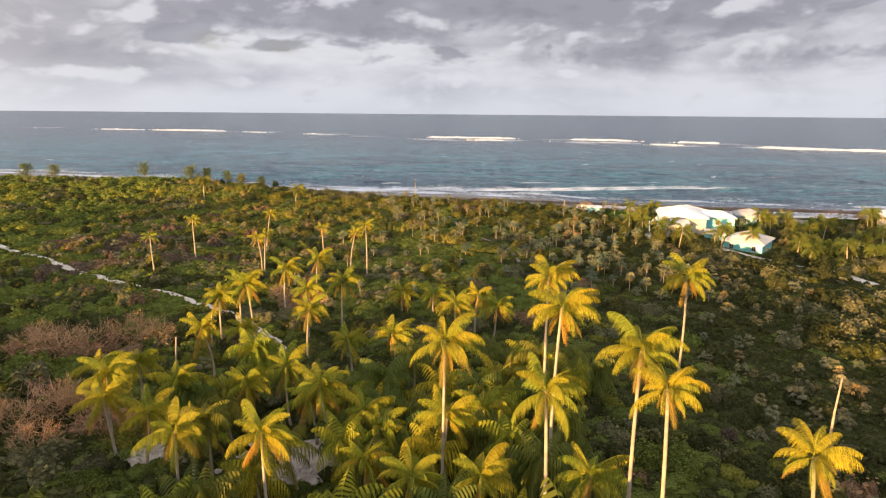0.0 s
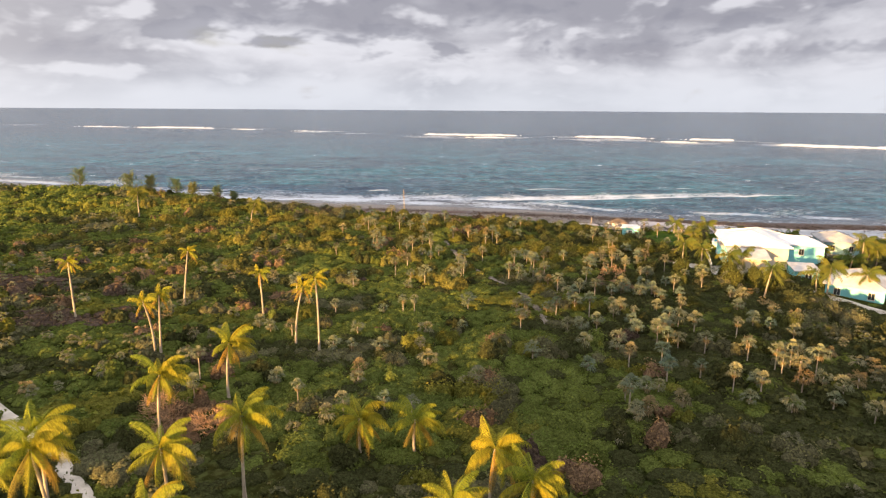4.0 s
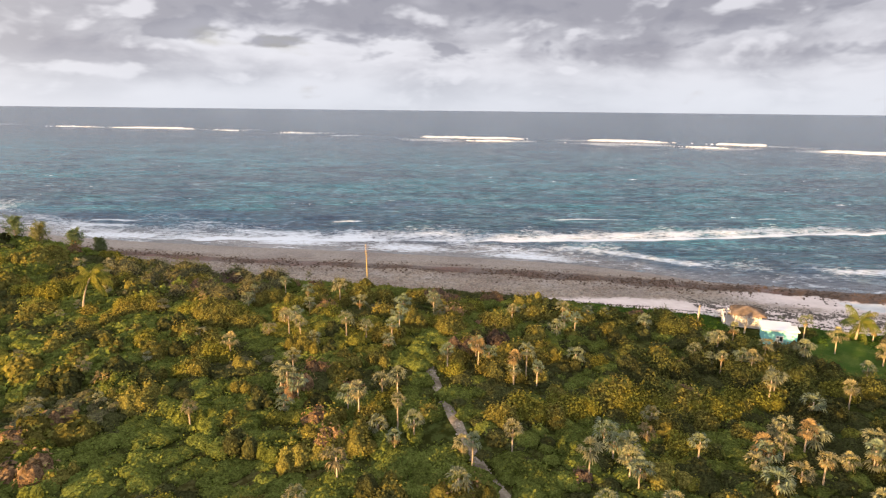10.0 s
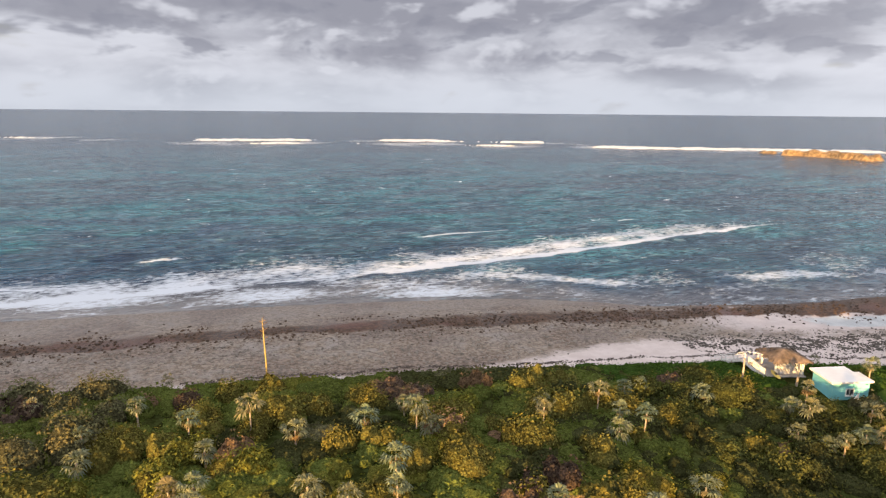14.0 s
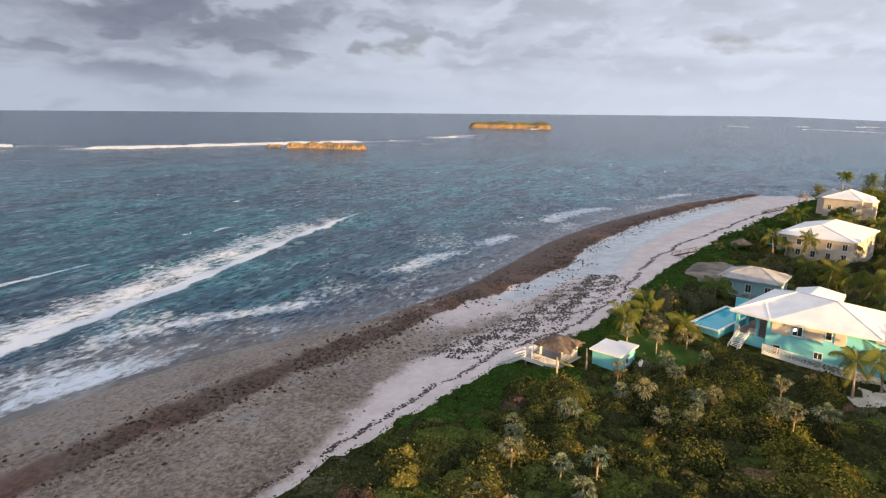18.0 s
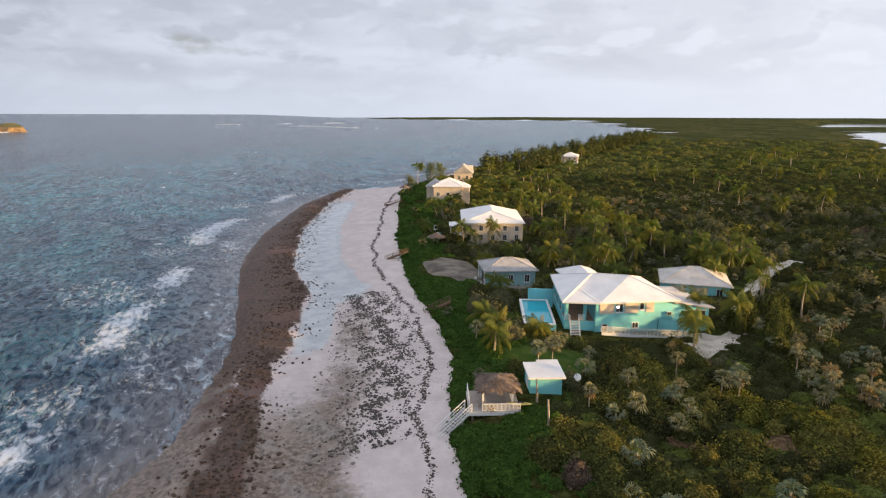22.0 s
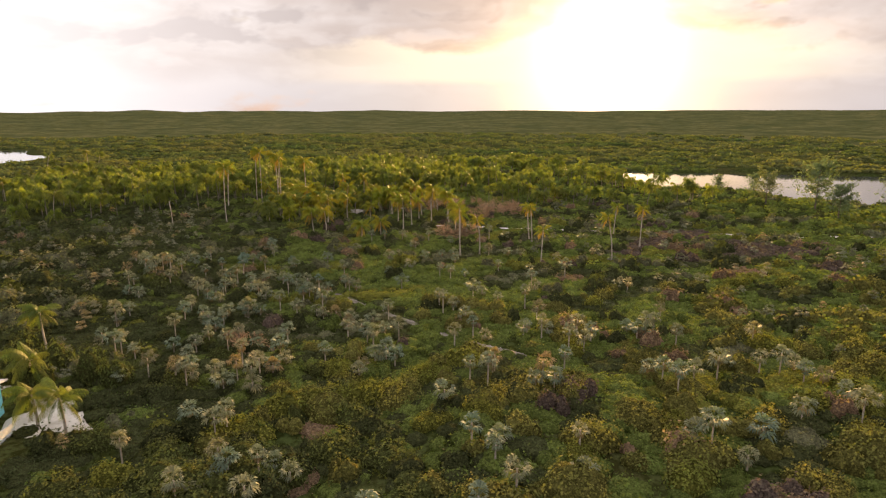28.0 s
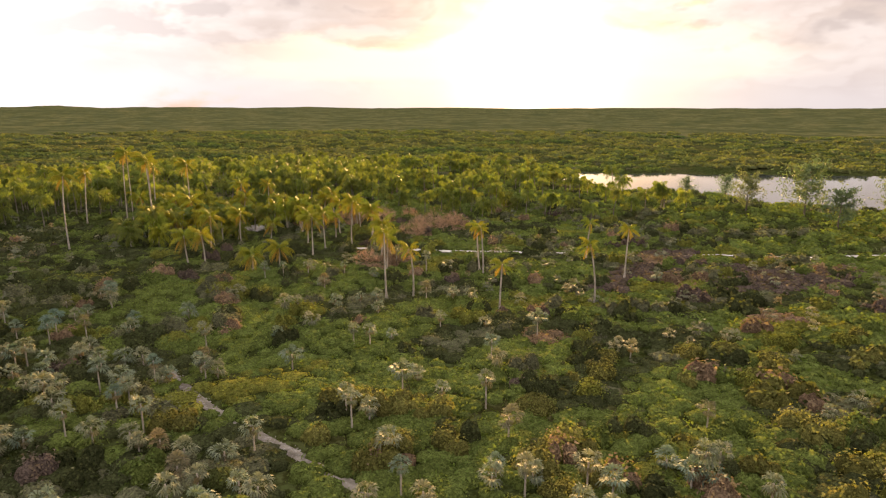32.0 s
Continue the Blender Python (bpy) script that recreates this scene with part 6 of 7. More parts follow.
def domes(x, y, z, r, h, tint, sides, rng):
    """Closed low domes under the leaves, as points and quads."""
    n = len(x)
    rings = [(0.86, -0.25), (0.92, 0.35), (0.62, 0.72), (0.14, 0.9)]
    a = np.arange(sides) * 2 * math.pi / sides
    pts = np.zeros((n, len(rings), sides, 3))
    for k, (s, t) in enumerate(rings):
        wob = 1 + rng.uniform(-0.16, 0.16, (n, sides))
        pts[:, k, :, 0] = x[:, None] + s * r[:, None] * wob * np.cos(a)
        pts[:, k, :, 1] = y[:, None] + s * r[:, None] * wob * np.sin(a)
        pts[:, k, :, 2] = z[:, None] + t * h[:, None] * (1 + rng.uniform(-0.12, 0.12, (n, sides)))
    m = len(rings) * sides
    q = []
    for k in range(len(rings) - 1):
        for i in range(sides):
            j = (i + 1) % sides
            q.append((k * sides + i, k * sides + j, (k + 1) * sides + j, (k + 1) * sides + i))
    top = (len(rings) - 1) * sides
    q.append((top, top + 1, top + sides // 2, top + sides - 1))
    quads = (np.arange(n)[:, None, None] * m + np.array(q)[None]).reshape(-1, 4)
    return pts.reshape(-1, 3), quads, np.repeat(tint, m, 0)


def leaves(x, y, z, r, h, tint, per, size, rng):
    """Leaf blades scattered over the domes: one bent quad each."""
    count = np.maximum(6, (per * r * r * math.pi).astype(int))
    i = np.repeat(np.arange(len(x)), count)
    n = len(i)
    u, c = rng.uniform(0, 2 * math.pi, n), rng.uniform(0.02, 1, n)
    s = np.sqrt(1 - c * c)
    lump = 0.96 + 0.16 * np.sin(3 * u + i) * s + 0.12 * np.sin(7 * u + 2.1 * i + 5 * c) + rng.uniform(-0.14, 0.1, n)
    p = np.stack([x[i] + r[i] * lump * s * np.cos(u), y[i] + r[i] * lump * s * np.sin(u), z[i] + h[i] * lump * c], 1)
    norm = np.stack([s * np.cos(u), s * np.sin(u), c + 0.15], 1) + 0.34 * rng.normal(size=(n, 3))
    norm /= np.linalg.norm(norm, axis=1)[:, None]
    t = np.cross(norm, rng.normal(size=(n, 3)))
    t /= np.linalg.norm(t, axis=1)[:, None] + 1e-9
    b = np.cross(norm, t)
    k = (size * rng.uniform(0.6, 1.35, n))[:, None]
    tip = p + t * k * 0.62 - norm * k * 0.12
    pts = np.stack([p - t * k * 0.5, p + b * k * 0.42 + norm * k * 0.1, tip, p - b * k * 0.42 + norm * k * 0.1], 1)
    shade = rng.uniform(0.88, 1.12, (n, 1))
    return pts.reshape(-1, 3), np.arange(4 * n).reshape(-1, 4), np.repeat(tint[i] * shade, 4, 0)


def tinted(name, pts, quads, tint, mat, smooth_shade=False):
    me_ob = from_quads(name, pts, quads, mat, None, smooth_shade)
    att = me_ob.data.color_attributes.new("tint", "FLOAT_COLOR", "POINT")
    att.data.foreach_set("color", np.concatenate([tint, np.ones((len(tint), 1))], 1).astype(np.float32).ravel())
    return me_ob


def scrub(name, x, y, r, h, per, size, seed, label, sides=6, inner=0.88, tint=None):
    rng = np.random.RandomState(seed)
    z = land(x, y) - 0.1
    if tint is None:
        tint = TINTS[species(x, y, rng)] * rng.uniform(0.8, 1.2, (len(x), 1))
    # inner darkens the leaf tint: shade inside the bush, put into the colour
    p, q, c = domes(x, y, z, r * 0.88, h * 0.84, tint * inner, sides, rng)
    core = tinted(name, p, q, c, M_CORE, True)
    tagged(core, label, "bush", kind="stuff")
    if per > 0:
        p, q, c = leaves(x, y, z, r, h, tint, per, size, rng)
        leaf = tinted("foliage", p, q, c, M_LEAF)
        leaf.parent = core
    return core


def scatter(x0, x1, y0, y1, density, seed):
    rng = np.random.RandomState(seed)
    n = int((x1 - x0) * (y1 - y0) * density)
    return rng.uniform(x0, x1, n), rng.uniform(y0, y1, n), rng


def shrubs(x0, x1, y0, y1, density, seed, per, size):
    """Taller shrubs in patches: each a handful of lobes that lean together."""
    x, y, rng = scatter(x0, x1, y0, y1, density, seed)
    inland = veg_edge(x) - y
    f = wander(x, y, 30, 34) + 0.6 * wander(x, y, 12, 35)
    ok = free(x, y, 2.6) & (inland > 9) & (f + 0.2 * rng.normal(size=len(x)) > 0.05 - 0.35 * smooth(x, 55, 80))
    x, y = x[ok], y[ok]
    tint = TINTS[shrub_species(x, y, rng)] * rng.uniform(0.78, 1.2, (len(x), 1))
    big = rng.uniform(1.2, 2.3, len(x)) * (1 + 0.45 * smooth(x, 55, 75))
    lobes = 5
    a = rng.uniform(0, 2 * math.pi, (len(x), lobes))
    d = rng.uniform(0.15, 1.0, (len(x), lobes)) * big[:, None]
    lx, ly = (x[:, None] + d * np.cos(a)).ravel(), (y[:, None] + d * np.sin(a)).ravel()
    r = (big[:, None] * rng.uniform(0.5, 0.85, a.shape)).ravel()
    h = (big[:, None] * rng.uniform(0.75, 1.45, a.shape)).ravel()
    tint = np.repeat(tint, lobes, 0) * rng.uniform(0.88, 1.12, (len(lx), 1))
    keep = free(lx, ly, 1.5)
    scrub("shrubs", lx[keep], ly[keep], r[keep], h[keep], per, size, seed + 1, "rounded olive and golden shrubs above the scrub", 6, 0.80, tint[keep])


tiles = [(-120, -40, 55, 150), (-40, 40, 55, 150), (40, 165, 55, 150), (-120, -40, 150, 300), (-40, 40, 150, 290), (40, 165, 150, 260)]
for k, (x0, x1, y0, y1) in enumerate(tiles):
    x, y, rng = scatter(x0, x1, y0, y1, 0.33, 100 + k)
    r = rng.uniform(0.9, 2.5, len(x))
    ok = free(x, y, 1.0) & (veg_edge(x) - y > r * 0.5)
    x, y, r = x[ok], y[ok], r[ok]
    h = rng.uniform(0.55, 1.15, len(x)) * (1 + 0.35 * wander(x, y, 26, 31))
    inland = veg_edge(x) - y
    h = np.where(inland < 12, h * (0.6 + 0.035 * inland), h)
    near = k in (1, 4, 5)
    scrub("scrub", x, y, r, h, 3.9 if near else 1.3, 0.30 if near else 0.57, 200 + k, "dense low green coastal scrub")
    shrubs(x0, x1, y0, y1, 0.052, 700 + 3 * k, 8.5 if near else 2.6, 0.285 if near else 0.55)


x, y, rng = scatter(38, 152, 222, 262, 1.1, 140)
inland = veg_edge(x) - y
ok = (inland > 0.2) & (inland < 15) & free(x, y, -0.5)
x, y = x[ok], y[ok]
scrub("creeper", x, y, rng.uniform(0.7, 1.5, len(x)), rng.uniform(0.35, 0.85, len(x)), 5.0, 0.3, 141, "glossy green beach creeper covering the dune face", 6)


def bush_mesh(r, h, kind, seed):
    """A broad bush in one mesh: core and leaves."""
    rng = np.random.RandomState(seed)
    zero = np.zeros(1)
    lobes = 5
    x = np.concatenate([zero, rng.uniform(-0.55, 0.55, lobes) * r])
    y = np.concatenate([zero, rng.uniform(-0.55, 0.55, lobes) * r])
    rr = np.concatenate([[r * 0.75], rng.uniform(0.35, 0.55, lobes) * r])
    hh = np.concatenate([[h], h * rng.uniform(0.6, 0.95, lobes)])
    tint = np.repeat(TINTS[kind][None], lobes + 1, 0) * rng.uniform(0.85, 1.15, (lobes + 1, 1))
    z = np.full(lobes + 1, -0.1)
    # core tint darkened to 0.6 as painted shade behind the leaves
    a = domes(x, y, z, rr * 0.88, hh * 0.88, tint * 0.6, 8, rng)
    b = leaves(x, y, z, rr, hh, tint, 24.0, 0.205, rng)
    out = []
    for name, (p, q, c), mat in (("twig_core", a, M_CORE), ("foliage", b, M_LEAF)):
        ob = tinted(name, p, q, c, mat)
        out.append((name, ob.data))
        bpy.data.objects.remove(ob)
    return out


BUSHES = [bush_mesh(r, h, kind, 170 + i) for i, (r, h, kind) in enumerate([(3.0, 2.4, 0), (2.4, 2.0, 0), (3.6, 2.6, 0), (2.6, 2.1, 5), (2.2, 2.2, 0), (3.2, 2.3, 5)])]
OLIVE = [bush_mesh(3.4, 2.9, 2, 186), bush_mesh(3.0, 2.5, 2, 187)]
# olive bushes whose dark tint carries the shade behind the dune
DUSKY = [bush_mesh(2.8, 2.3, 8, 184), bush_mesh(3.2, 2.5, 8, 185), bush_mesh(2.6, 2.4, 6, 183)]
FRESH = [bush_mesh(2.6, 2.6, 1, 188)]
M_TWIG = plain("bare_coral_twigs", (0.46, 0.275, 0.15), 0.9, 4.0, 0.3, 0.3)


def twig_bush_mesh(r, h, seed):
    """A leafless bush: stems that fork three times into a haze of bare twigs."""
    rng = np.random.RandomState(seed)
    tips, pts, quads = [(np.zeros(3), np.array([0.0, 0.0, 1.0]))], [], []
    for level, (forks, reach, wide) in enumerate(((9, 0.42, 0.10), (4, 0.34, 0.06), (5, 0.30, 0.042), (4, 0.24, 0.032))):
        ends = []
        for root, way in tips:
            for k in range(forks):
                w = way * (0.55 if level == 0 else 0.9) + rng.normal(size=3) * (0.75 if level == 0 else 0.55) + np.array([0, 0, 0.12])
                w = w / np.linalg.norm(w)
                w[2] = max(w[2], -0.1)
                end = root + w * np.array([r, r, h]) * reach * rng.uniform(0.7, 1.3)
                side = np.cross(w, rng.normal(size=3))
                side = side / np.linalg.norm(side) * wide * 0.5
                quads.append(tuple(range(len(pts), len(pts) + 4)))
                pts.extend([root - side, root + side, end + side * 0.55, end - side * 0.55])
                ends.append((end, w))
        tips = ends
    return mesh_of("twig_crown", np.array(pts), np.array(quads), M_TWIG)


def dry_bush(x, y, seed, scale):
    rng = np.random.RandomState(seed)
    b = thing("dry_bush", x, y, float(land(x, y)), rng.uniform(0, 360), "leafless coral-brown dry bush of bare twigs", "bush", "dry bushes")
    o = new("twig_crown", TWIGS[rng.randint(len(TWIGS))])
    o.parent = b
    o.matrix_basis = Matrix.Diagonal((scale, scale, scale * rng.uniform(0.85, 1.15), 1))
    part("stump", tube([(0, 0, -0.2), (0.03, 0.02, 0.35)], [0.14, 0.09], 7), M_BARK, b)


def bush(x, y, seed, kinds=BUSHES, label="broad yellow-green sea grape bush on the dune", scale=1.0):
    rng = np.random.RandomState(seed)
    b = thing("sea_grape_bush", x, y, float(land(x, y)), rng.uniform(0, 360), label, "bush", "sea grape bushes")
    s = rng.uniform(0.75, 1.25) * scale
    for piece, me in kinds[rng.randint(len(kinds))]:
        o = new(piece, me)
        o.parent = b
        o.matrix_basis = Matrix.Diagonal((s, s, s * rng.uniform(0.85, 1.1), 1))


x, y, rng = scatter(-95, 62, 170, 275, 0.028, 160)
inland = veg_edge(x) - y
ok = free(x, y, 2.5) & (inland > 8) & (inland < 85) & ((wander(x, y, 30, 33) > 0.0) | (inland < 45)) & (rng.uniform(size=len(x)) < np.where(inland < 50, 0.8, 0.35))
for k, (px, py) in enumerate(list(zip(x[ok], y[ok]))[:240]):
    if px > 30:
        bush(float(px), float(py), 2000 + k, DUSKY, "olive sea grape bush behind the dune, tinted dark for shade")
    else:
        bush(float(px), float(py), 2000 + k)
for k, (px, py) in enumerate([(46, 231), (49, 228), (52, 226), (55, 224), (58, 222), (44, 226), (47, 223), (51, 220), (61, 219), (56, 218), (42, 233), (40, 238), (44, 240), (54, 228.5)]):
    bush(px, py, 2300 + k, BUSHES if k % 3 == 0 else DUSKY, "olive sea grape bush near the hut, tinted dark for shade")
for k, (px, py) in enumerate([(-33, 262), (-37, 259), (-41, 263), (-45, 258), (-36, 254), (-49, 262), (-53, 265), (-50, 256), (-43, 252), (-57, 262), (-60, 267), (-39, 248), (-34, 249), (-47, 249), (-55, 255), (-62, 259), (-31, 256), (-66, 266)]):
    bush(px, py, 2350 + k, OLIVE, "dense grey-olive sea grape bush on the dune", 1.1)
for k, (px, py) in enumerate([(46, 216.5), (43, 214.5), (40, 212), (36.5, 211), (33, 212.5), (34, 208.5), (30, 210), (26.5, 213), (22, 213), (18.5, 211), (15.5, 208), (12, 209), (9.5, 207), (37, 205.5)]):
    bush(px, py, 2420 + k, BUSHES, "broad yellow-green sea grape bush on the dune", 1.15)
for k, (px, py) in enumerate([(137, 207.5), (140.5, 211.5), (138.5, 203.5), (144.5, 213.5), (149, 212.5), (141, 199), (146.5, 209.8), (162, 208.5), (166, 206.5), (134.5, 210)]):
    bush(px, py, 2440 + k, DUSKY, "dark olive sea grape bush before the cream villa", 1.15)
for k, (px, py) in enumerate([(-36, 57), (-34.5, 55.5), (-38, 56), (-60, 72), (-64, 76), (-30, 54)]):
    bush(px, py, 2380 + k, FRESH, "bright green leafy bush at the grove's edge", 0.8)
for k, (px, py, wide, tall) in enumerate([(66.5, 191, 1.0, 2.0), (70, 186, 0.8, 1.8), (74, 181, 0.75, 1.7), (97, 190, 0.9, 2.0), (98, 198, 0.8, 1.8), (60, 189.5, 0.9, 1.9), (64.5, 184.5, 1.0, 2.0), (56.5, 194, 0.8, 1.7), (69, 179.5, 1.0, 2.0)]):
    tree = thing("sea_grape_tree", px, py, float(land(px, py)), 70 * k, "dark rounded sea grape tree beside the house", "tree", "trees round the turquoise house")
    part("trunk", tube([(0, 0, -0.3), (0.15, 0.1, 1.2), (0.1, 0.2, 2.4)], [0.22, 0.16, 0.1], 7), M_BARK, tree)
    for piece, me in DUSKY[k % 2]:
        o = new(piece, me)
        o.parent = tree
        o.matrix_basis = Matrix.Translation((0, 0, 0.3)) @ Matrix.Diagonal((wide, wide, tall, 1))
ring = [(-260, -120, -60, 330), (165, 300, -80, 235), (-120, 165, -80, 55)]
for k, (x0, x1, y0, y1) in enumerate(ring):
    x, y, rng = scatter(x0, x1, y0, y1, 0.070, 130 + k)
    r = rng.uniform(1.4, 3.2, len(x))
    ok = free(x, y, 2.0)
    x, y, r = x[ok], y[ok], r[ok]
    scrub("outer_scrub", x, y, r, rng.uniform(0.7, 2.2, len(x)), 1.0, 0.95, 230 + k, "dense green scrub behind the beach", 6)


def far_scrub():
    rng = np.random.RandomState(150)
    n = 17000
    a, d = rng.uniform(0, 2 * math.pi, n), 150 * np.exp(rng.uniform(0, 1.75, n))
    x, y = 20 + d * np.cos(a), 120 + d * np.sin(a)
    inside = (x > -260) & (x < 300) & (y > -80)
    r = (2.2 + d * 0.0055) * rng.uniform(0.7, 1.35, len(x))
    ok = free(x, y, 3.0) & ~inside & (veg_edge(x) - y > 6) & (lagoon_depth(x, y) < -12)
    x, y, d, r = x[ok], y[ok], d[ok], r[ok]
    f = wander(x, y, 200, 37) + 0.5 * wander(x, y, 60, 38)
    tint = np.stack([0.112 + 0.026 * f, 0.122 + 0.012 * f, 0.046 + 0.006 * f], 1) * rng.uniform(0.85, 1.15, (len(x), 1))
    scrub("far_scrub", x, y, r, np.minimum(r * rng.uniform(0.25, 0.5, len(x)), 2.6), 0.26, 1.9, 250, "distant rolling green scrub and low woodland", 6, 0.9, tint)


far_scrub()


# ---- palms ----


def frond_points(length, lift, droop, rng, pairs=28, blown=0.0, leaf=0.29):
    """A feather frond along +x from the origin: rib and hanging leaflets, as quads."""
    steps = 9
    ang, rib, p = lift, [np.zeros(3)], np.zeros(3)
    for k in range(steps):
        p = p + length / steps * np.array([math.cos(ang), 0.0, math.sin(ang)])
        rib.append(p)
        ang -= droop / steps * (0.5 + 1.1 * k / steps)
    rib = np.array(rib)
    pts, quads = [], []

    def quad(*c):
        quads.append(tuple(range(len(pts), len(pts) + 4)))
        pts.extend(c)

    for k in range(steps):
        w0, w1 = 0.05 * (1 - k / steps) + 0.012, 0.05 * (1 - (k + 1) / steps) + 0.012
        a, b = rib[k], rib[k + 1]
        quad(a + (0, w0, 0), a - (0, w0, 0), b - (0, w1, 0), b + (0, w1, 0))
    for i in range(pairs * 2):
        t = 0.12 + 0.88 * (i // 2 + 0.5) / pairs
        f = t * steps
        k = min(int(f), steps - 1)
        a = rib[k] + (rib[k + 1] - rib[k]) * (f - k)
        way = rib[k + 1] - rib[k]
        way = way / np.linalg.norm(way)
        side = 1 if i % 2 else -1
        size = length * (leaf * math.sin(math.pi * (0.15 + 0.8 * t)) + 0.05) * rng.uniform(0.85, 1.15)
        out = np.array([0.0, side, 0.0]) * 0.8 + way * 0.62 + np.array([0, 0, -0.75 - 0.6 * t]) + np.array([0, blown, 0])
        out = out / np.linalg.norm(out)
        wide = way * length * 0.25 / pairs
        mid = a + out * size * 0.55 + np.array([0, 0, 0.04])
        tip = a + out * size + np.array([0, 0, -0.18 * size])
        quad(a - wide, a + wide, mid + wide * 1.1, mid - wide * 1.1)
        quad(mid - wide * 1.1, mid + wide * 1.1, tip + wide * 0.15, tip - wide * 0.15)
    return np.array(pts), np.array(quads)


def mesh_of(name, pts, quads, mat):
    ob = from_quads(name, np.asarray(pts), np.asarray(quads), mat, None, False)
    me = ob.data
    bpy.data.objects.remove(ob)
    return me


TWIGS = [twig_bush_mesh(2.8, 2.9, k) for k in (190, 191, 192)]
for k, (px, py, scale) in enumerate([(-66, 92, 1.5), (-61, 91, 1.6), (-57, 93, 1.5), (-52, 96, 1.4), (-48, 97, 1.2), (-53, 71, 1.4), (-49, 72, 1.6), (-45, 70.5, 1.5), (-41, 68.5, 1.3), (-46, 63, 1.0), (-52, 67, 1.3), (-56, 65, 1.0), (-38, 67, 1.1), (-62, 70, 1.0), (39, 188, 1.0), (-26, 118, 1.0), (-33, 120, 1.2)]):
    dry_bush(px, py, 2400 + k, scale)
FRONDS = []
rng = np.random.RandomState(7)
GREEN_FRONDS = []
for lift, droop, mat in ((1.2, 1.7, M_FROND), (0.8, 2.0, M_FROND), (0.4, 1.9, M_FROND), (-0.05, 1.5, M_FROND), (-0.75, 0.8, M_FROND_OLD)):
    FRONDS.append(mesh_of("frond", *frond_points(3.9, lift, droop, rng, 28, 0.35, 0.22), mat))
    GREEN_FRONDS.append(mesh_of("frond", *frond_points(3.9, lift, droop, rng), M_FROND_GREEN))


def trunk_mesh(lean):
    """A unit-high trunk, thick at the foot, bowed by ten times lean metres."""
    bm = bmesh.new()
    rings = []
    for k, r in enumerate((0.27, 0.19, 0.165, 0.155, 0.145, 0.14, 0.13, 0.12)):
        c = Vector((10 * lean * (k / 7) ** 1.8, 3.0 * lean * math.sin(k / 7 * 2.2), k / 7))
        rings.append([bm.verts.new(c + Vector((r * math.cos(a * 0.785), r * math.sin(a * 0.785), 0))) for a in range(8)])
    for a, b in zip(rings, rings[1:]):
        for i in range(8):
            bm.faces.new((a[i], a[(i + 1) % 8], b[(i + 1) % 8], b[i])).smooth = True
    bm.faces.new(rings[-1])
    me = bpy.data.meshes.new("trunk")
    bm.to_mesh(me)
    bm.free()
    me.materials.append(M_TRUNK)
    return me


TRUNKS = [(b, trunk_mesh(b)) for b in (0.03, 0.09, 0.16, -0.06)]
PALM_LABEL = "tall coconut palm with wind-blown golden green fronds"


def crown_angles(rng, n):
    """Direction, frond kind and size for each frond of one crown, bent downwind."""
    for k in range(n):
        a = k * 137.5 + rng.uniform(-14, 14)
        yield a - 30 * math.sin(radians(a)), min(4, int(5 * (k + 0.5) / n)), rng.uniform(0.7, 1.15)


def coconut_palm(x, y, top, seed, size=0.88, fronds=17, group="coconut palms of the grove", kinds=FRONDS):
    rng = np.random.RandomState(seed)
    z = float(land(x, y)) - 0.2
    high = max(2.5, top - z)
    bend, me = TRUNKS[rng.randint(len(TRUNKS))]
    turn = rng.uniform(0, 360)
    foot = Vector((x, y, z)) - pose(0, 0, 0, 0, 0, turn).to_3x3() @ Vector((bend * 10, 3.0 * bend * math.sin(2.2), 0))
    head_turn = -turn
    palm = thing("coconut_palm", foot.x, foot.y, z, turn, PALM_LABEL, "palm tree", group)
    t = new("trunk", me)
    t.parent = palm
    t.matrix_basis = Matrix.Diagonal((1, 1, high, 1))
    head = Vector((bend * 10, 3.0 * bend * math.sin(2.2), high - 0.05))
    for ang, kind, s in crown_angles(rng, fronds):
        f = new("frond", kinds[kind])
        f.parent = palm
        f.matrix_basis = Matrix.Translation(head) @ pose(0, 0, 0, rng.uniform(-24, 24), rng.uniform(-9, 9), ang + head_turn) @ Matrix.Scale(s * size, 4)
    return palm


GROVE_TALL = [(12.1, 66.1, 22.3), (11.6, 55, 22.4), (30.7, 74.8, 20.3), (16, 38.8, 21.9), (15.3, 42.8, 23), (26, 38, 17.4), (0.7, 52.4, 19.9), (-7, 82, 9.5), (-21, 92, 9.8), (-32, 96, 12.6), (-34, 82, 10), (-30, 88, 8), (-15, 48, 13), (-23, 49, 12.5), (-38, 65, 10.5), (-13, 62, 10.9), (-8, 61, 8.4), (1, 57, 10), (8.6, 43.9, 19.2), (13, 46, 10.6)]
GROVE_LOW = [(4, 47, 9.8), (-2, 47, 9.6), (-7, 54, 7), (7, 72, 7.5), (2, 92, 11), (6, 103, 9), (9, 99, 8.4), (-23, 99, 11), (-18, 105, 11), (-27, 127, 9.5), (-31, 116, 10), (-8, 113, 6.5), (-2, 114, 6), (-66, 157, 12.5), (-48, 165, 12.9), (-43, 137, 11.9), (-42, 140, 11.9), (-33, 160, 10.1), (-19, 143, 13.9), (-22, 147, 11.4), (-37, 97, 10.1), (-35, 101, 11.3), (-14, 86, 7), (-70, 142, 11)]
GROVE_MORE = [(-43, 72, 8.5), (-40, 75.5, 7.5), (-31, 67, 9), (-23, 67.5, 8.5), (-24, 76, 9.5), (-15, 65, 8), (-11, 66.5, 7), (-6, 58.5, 8), (-31, 60, 8.5), (-25, 58, 8), (-37, 62, 9), (-19, 71, 9), (5, 61.5, 8.5), (12, 59.5, 8)]
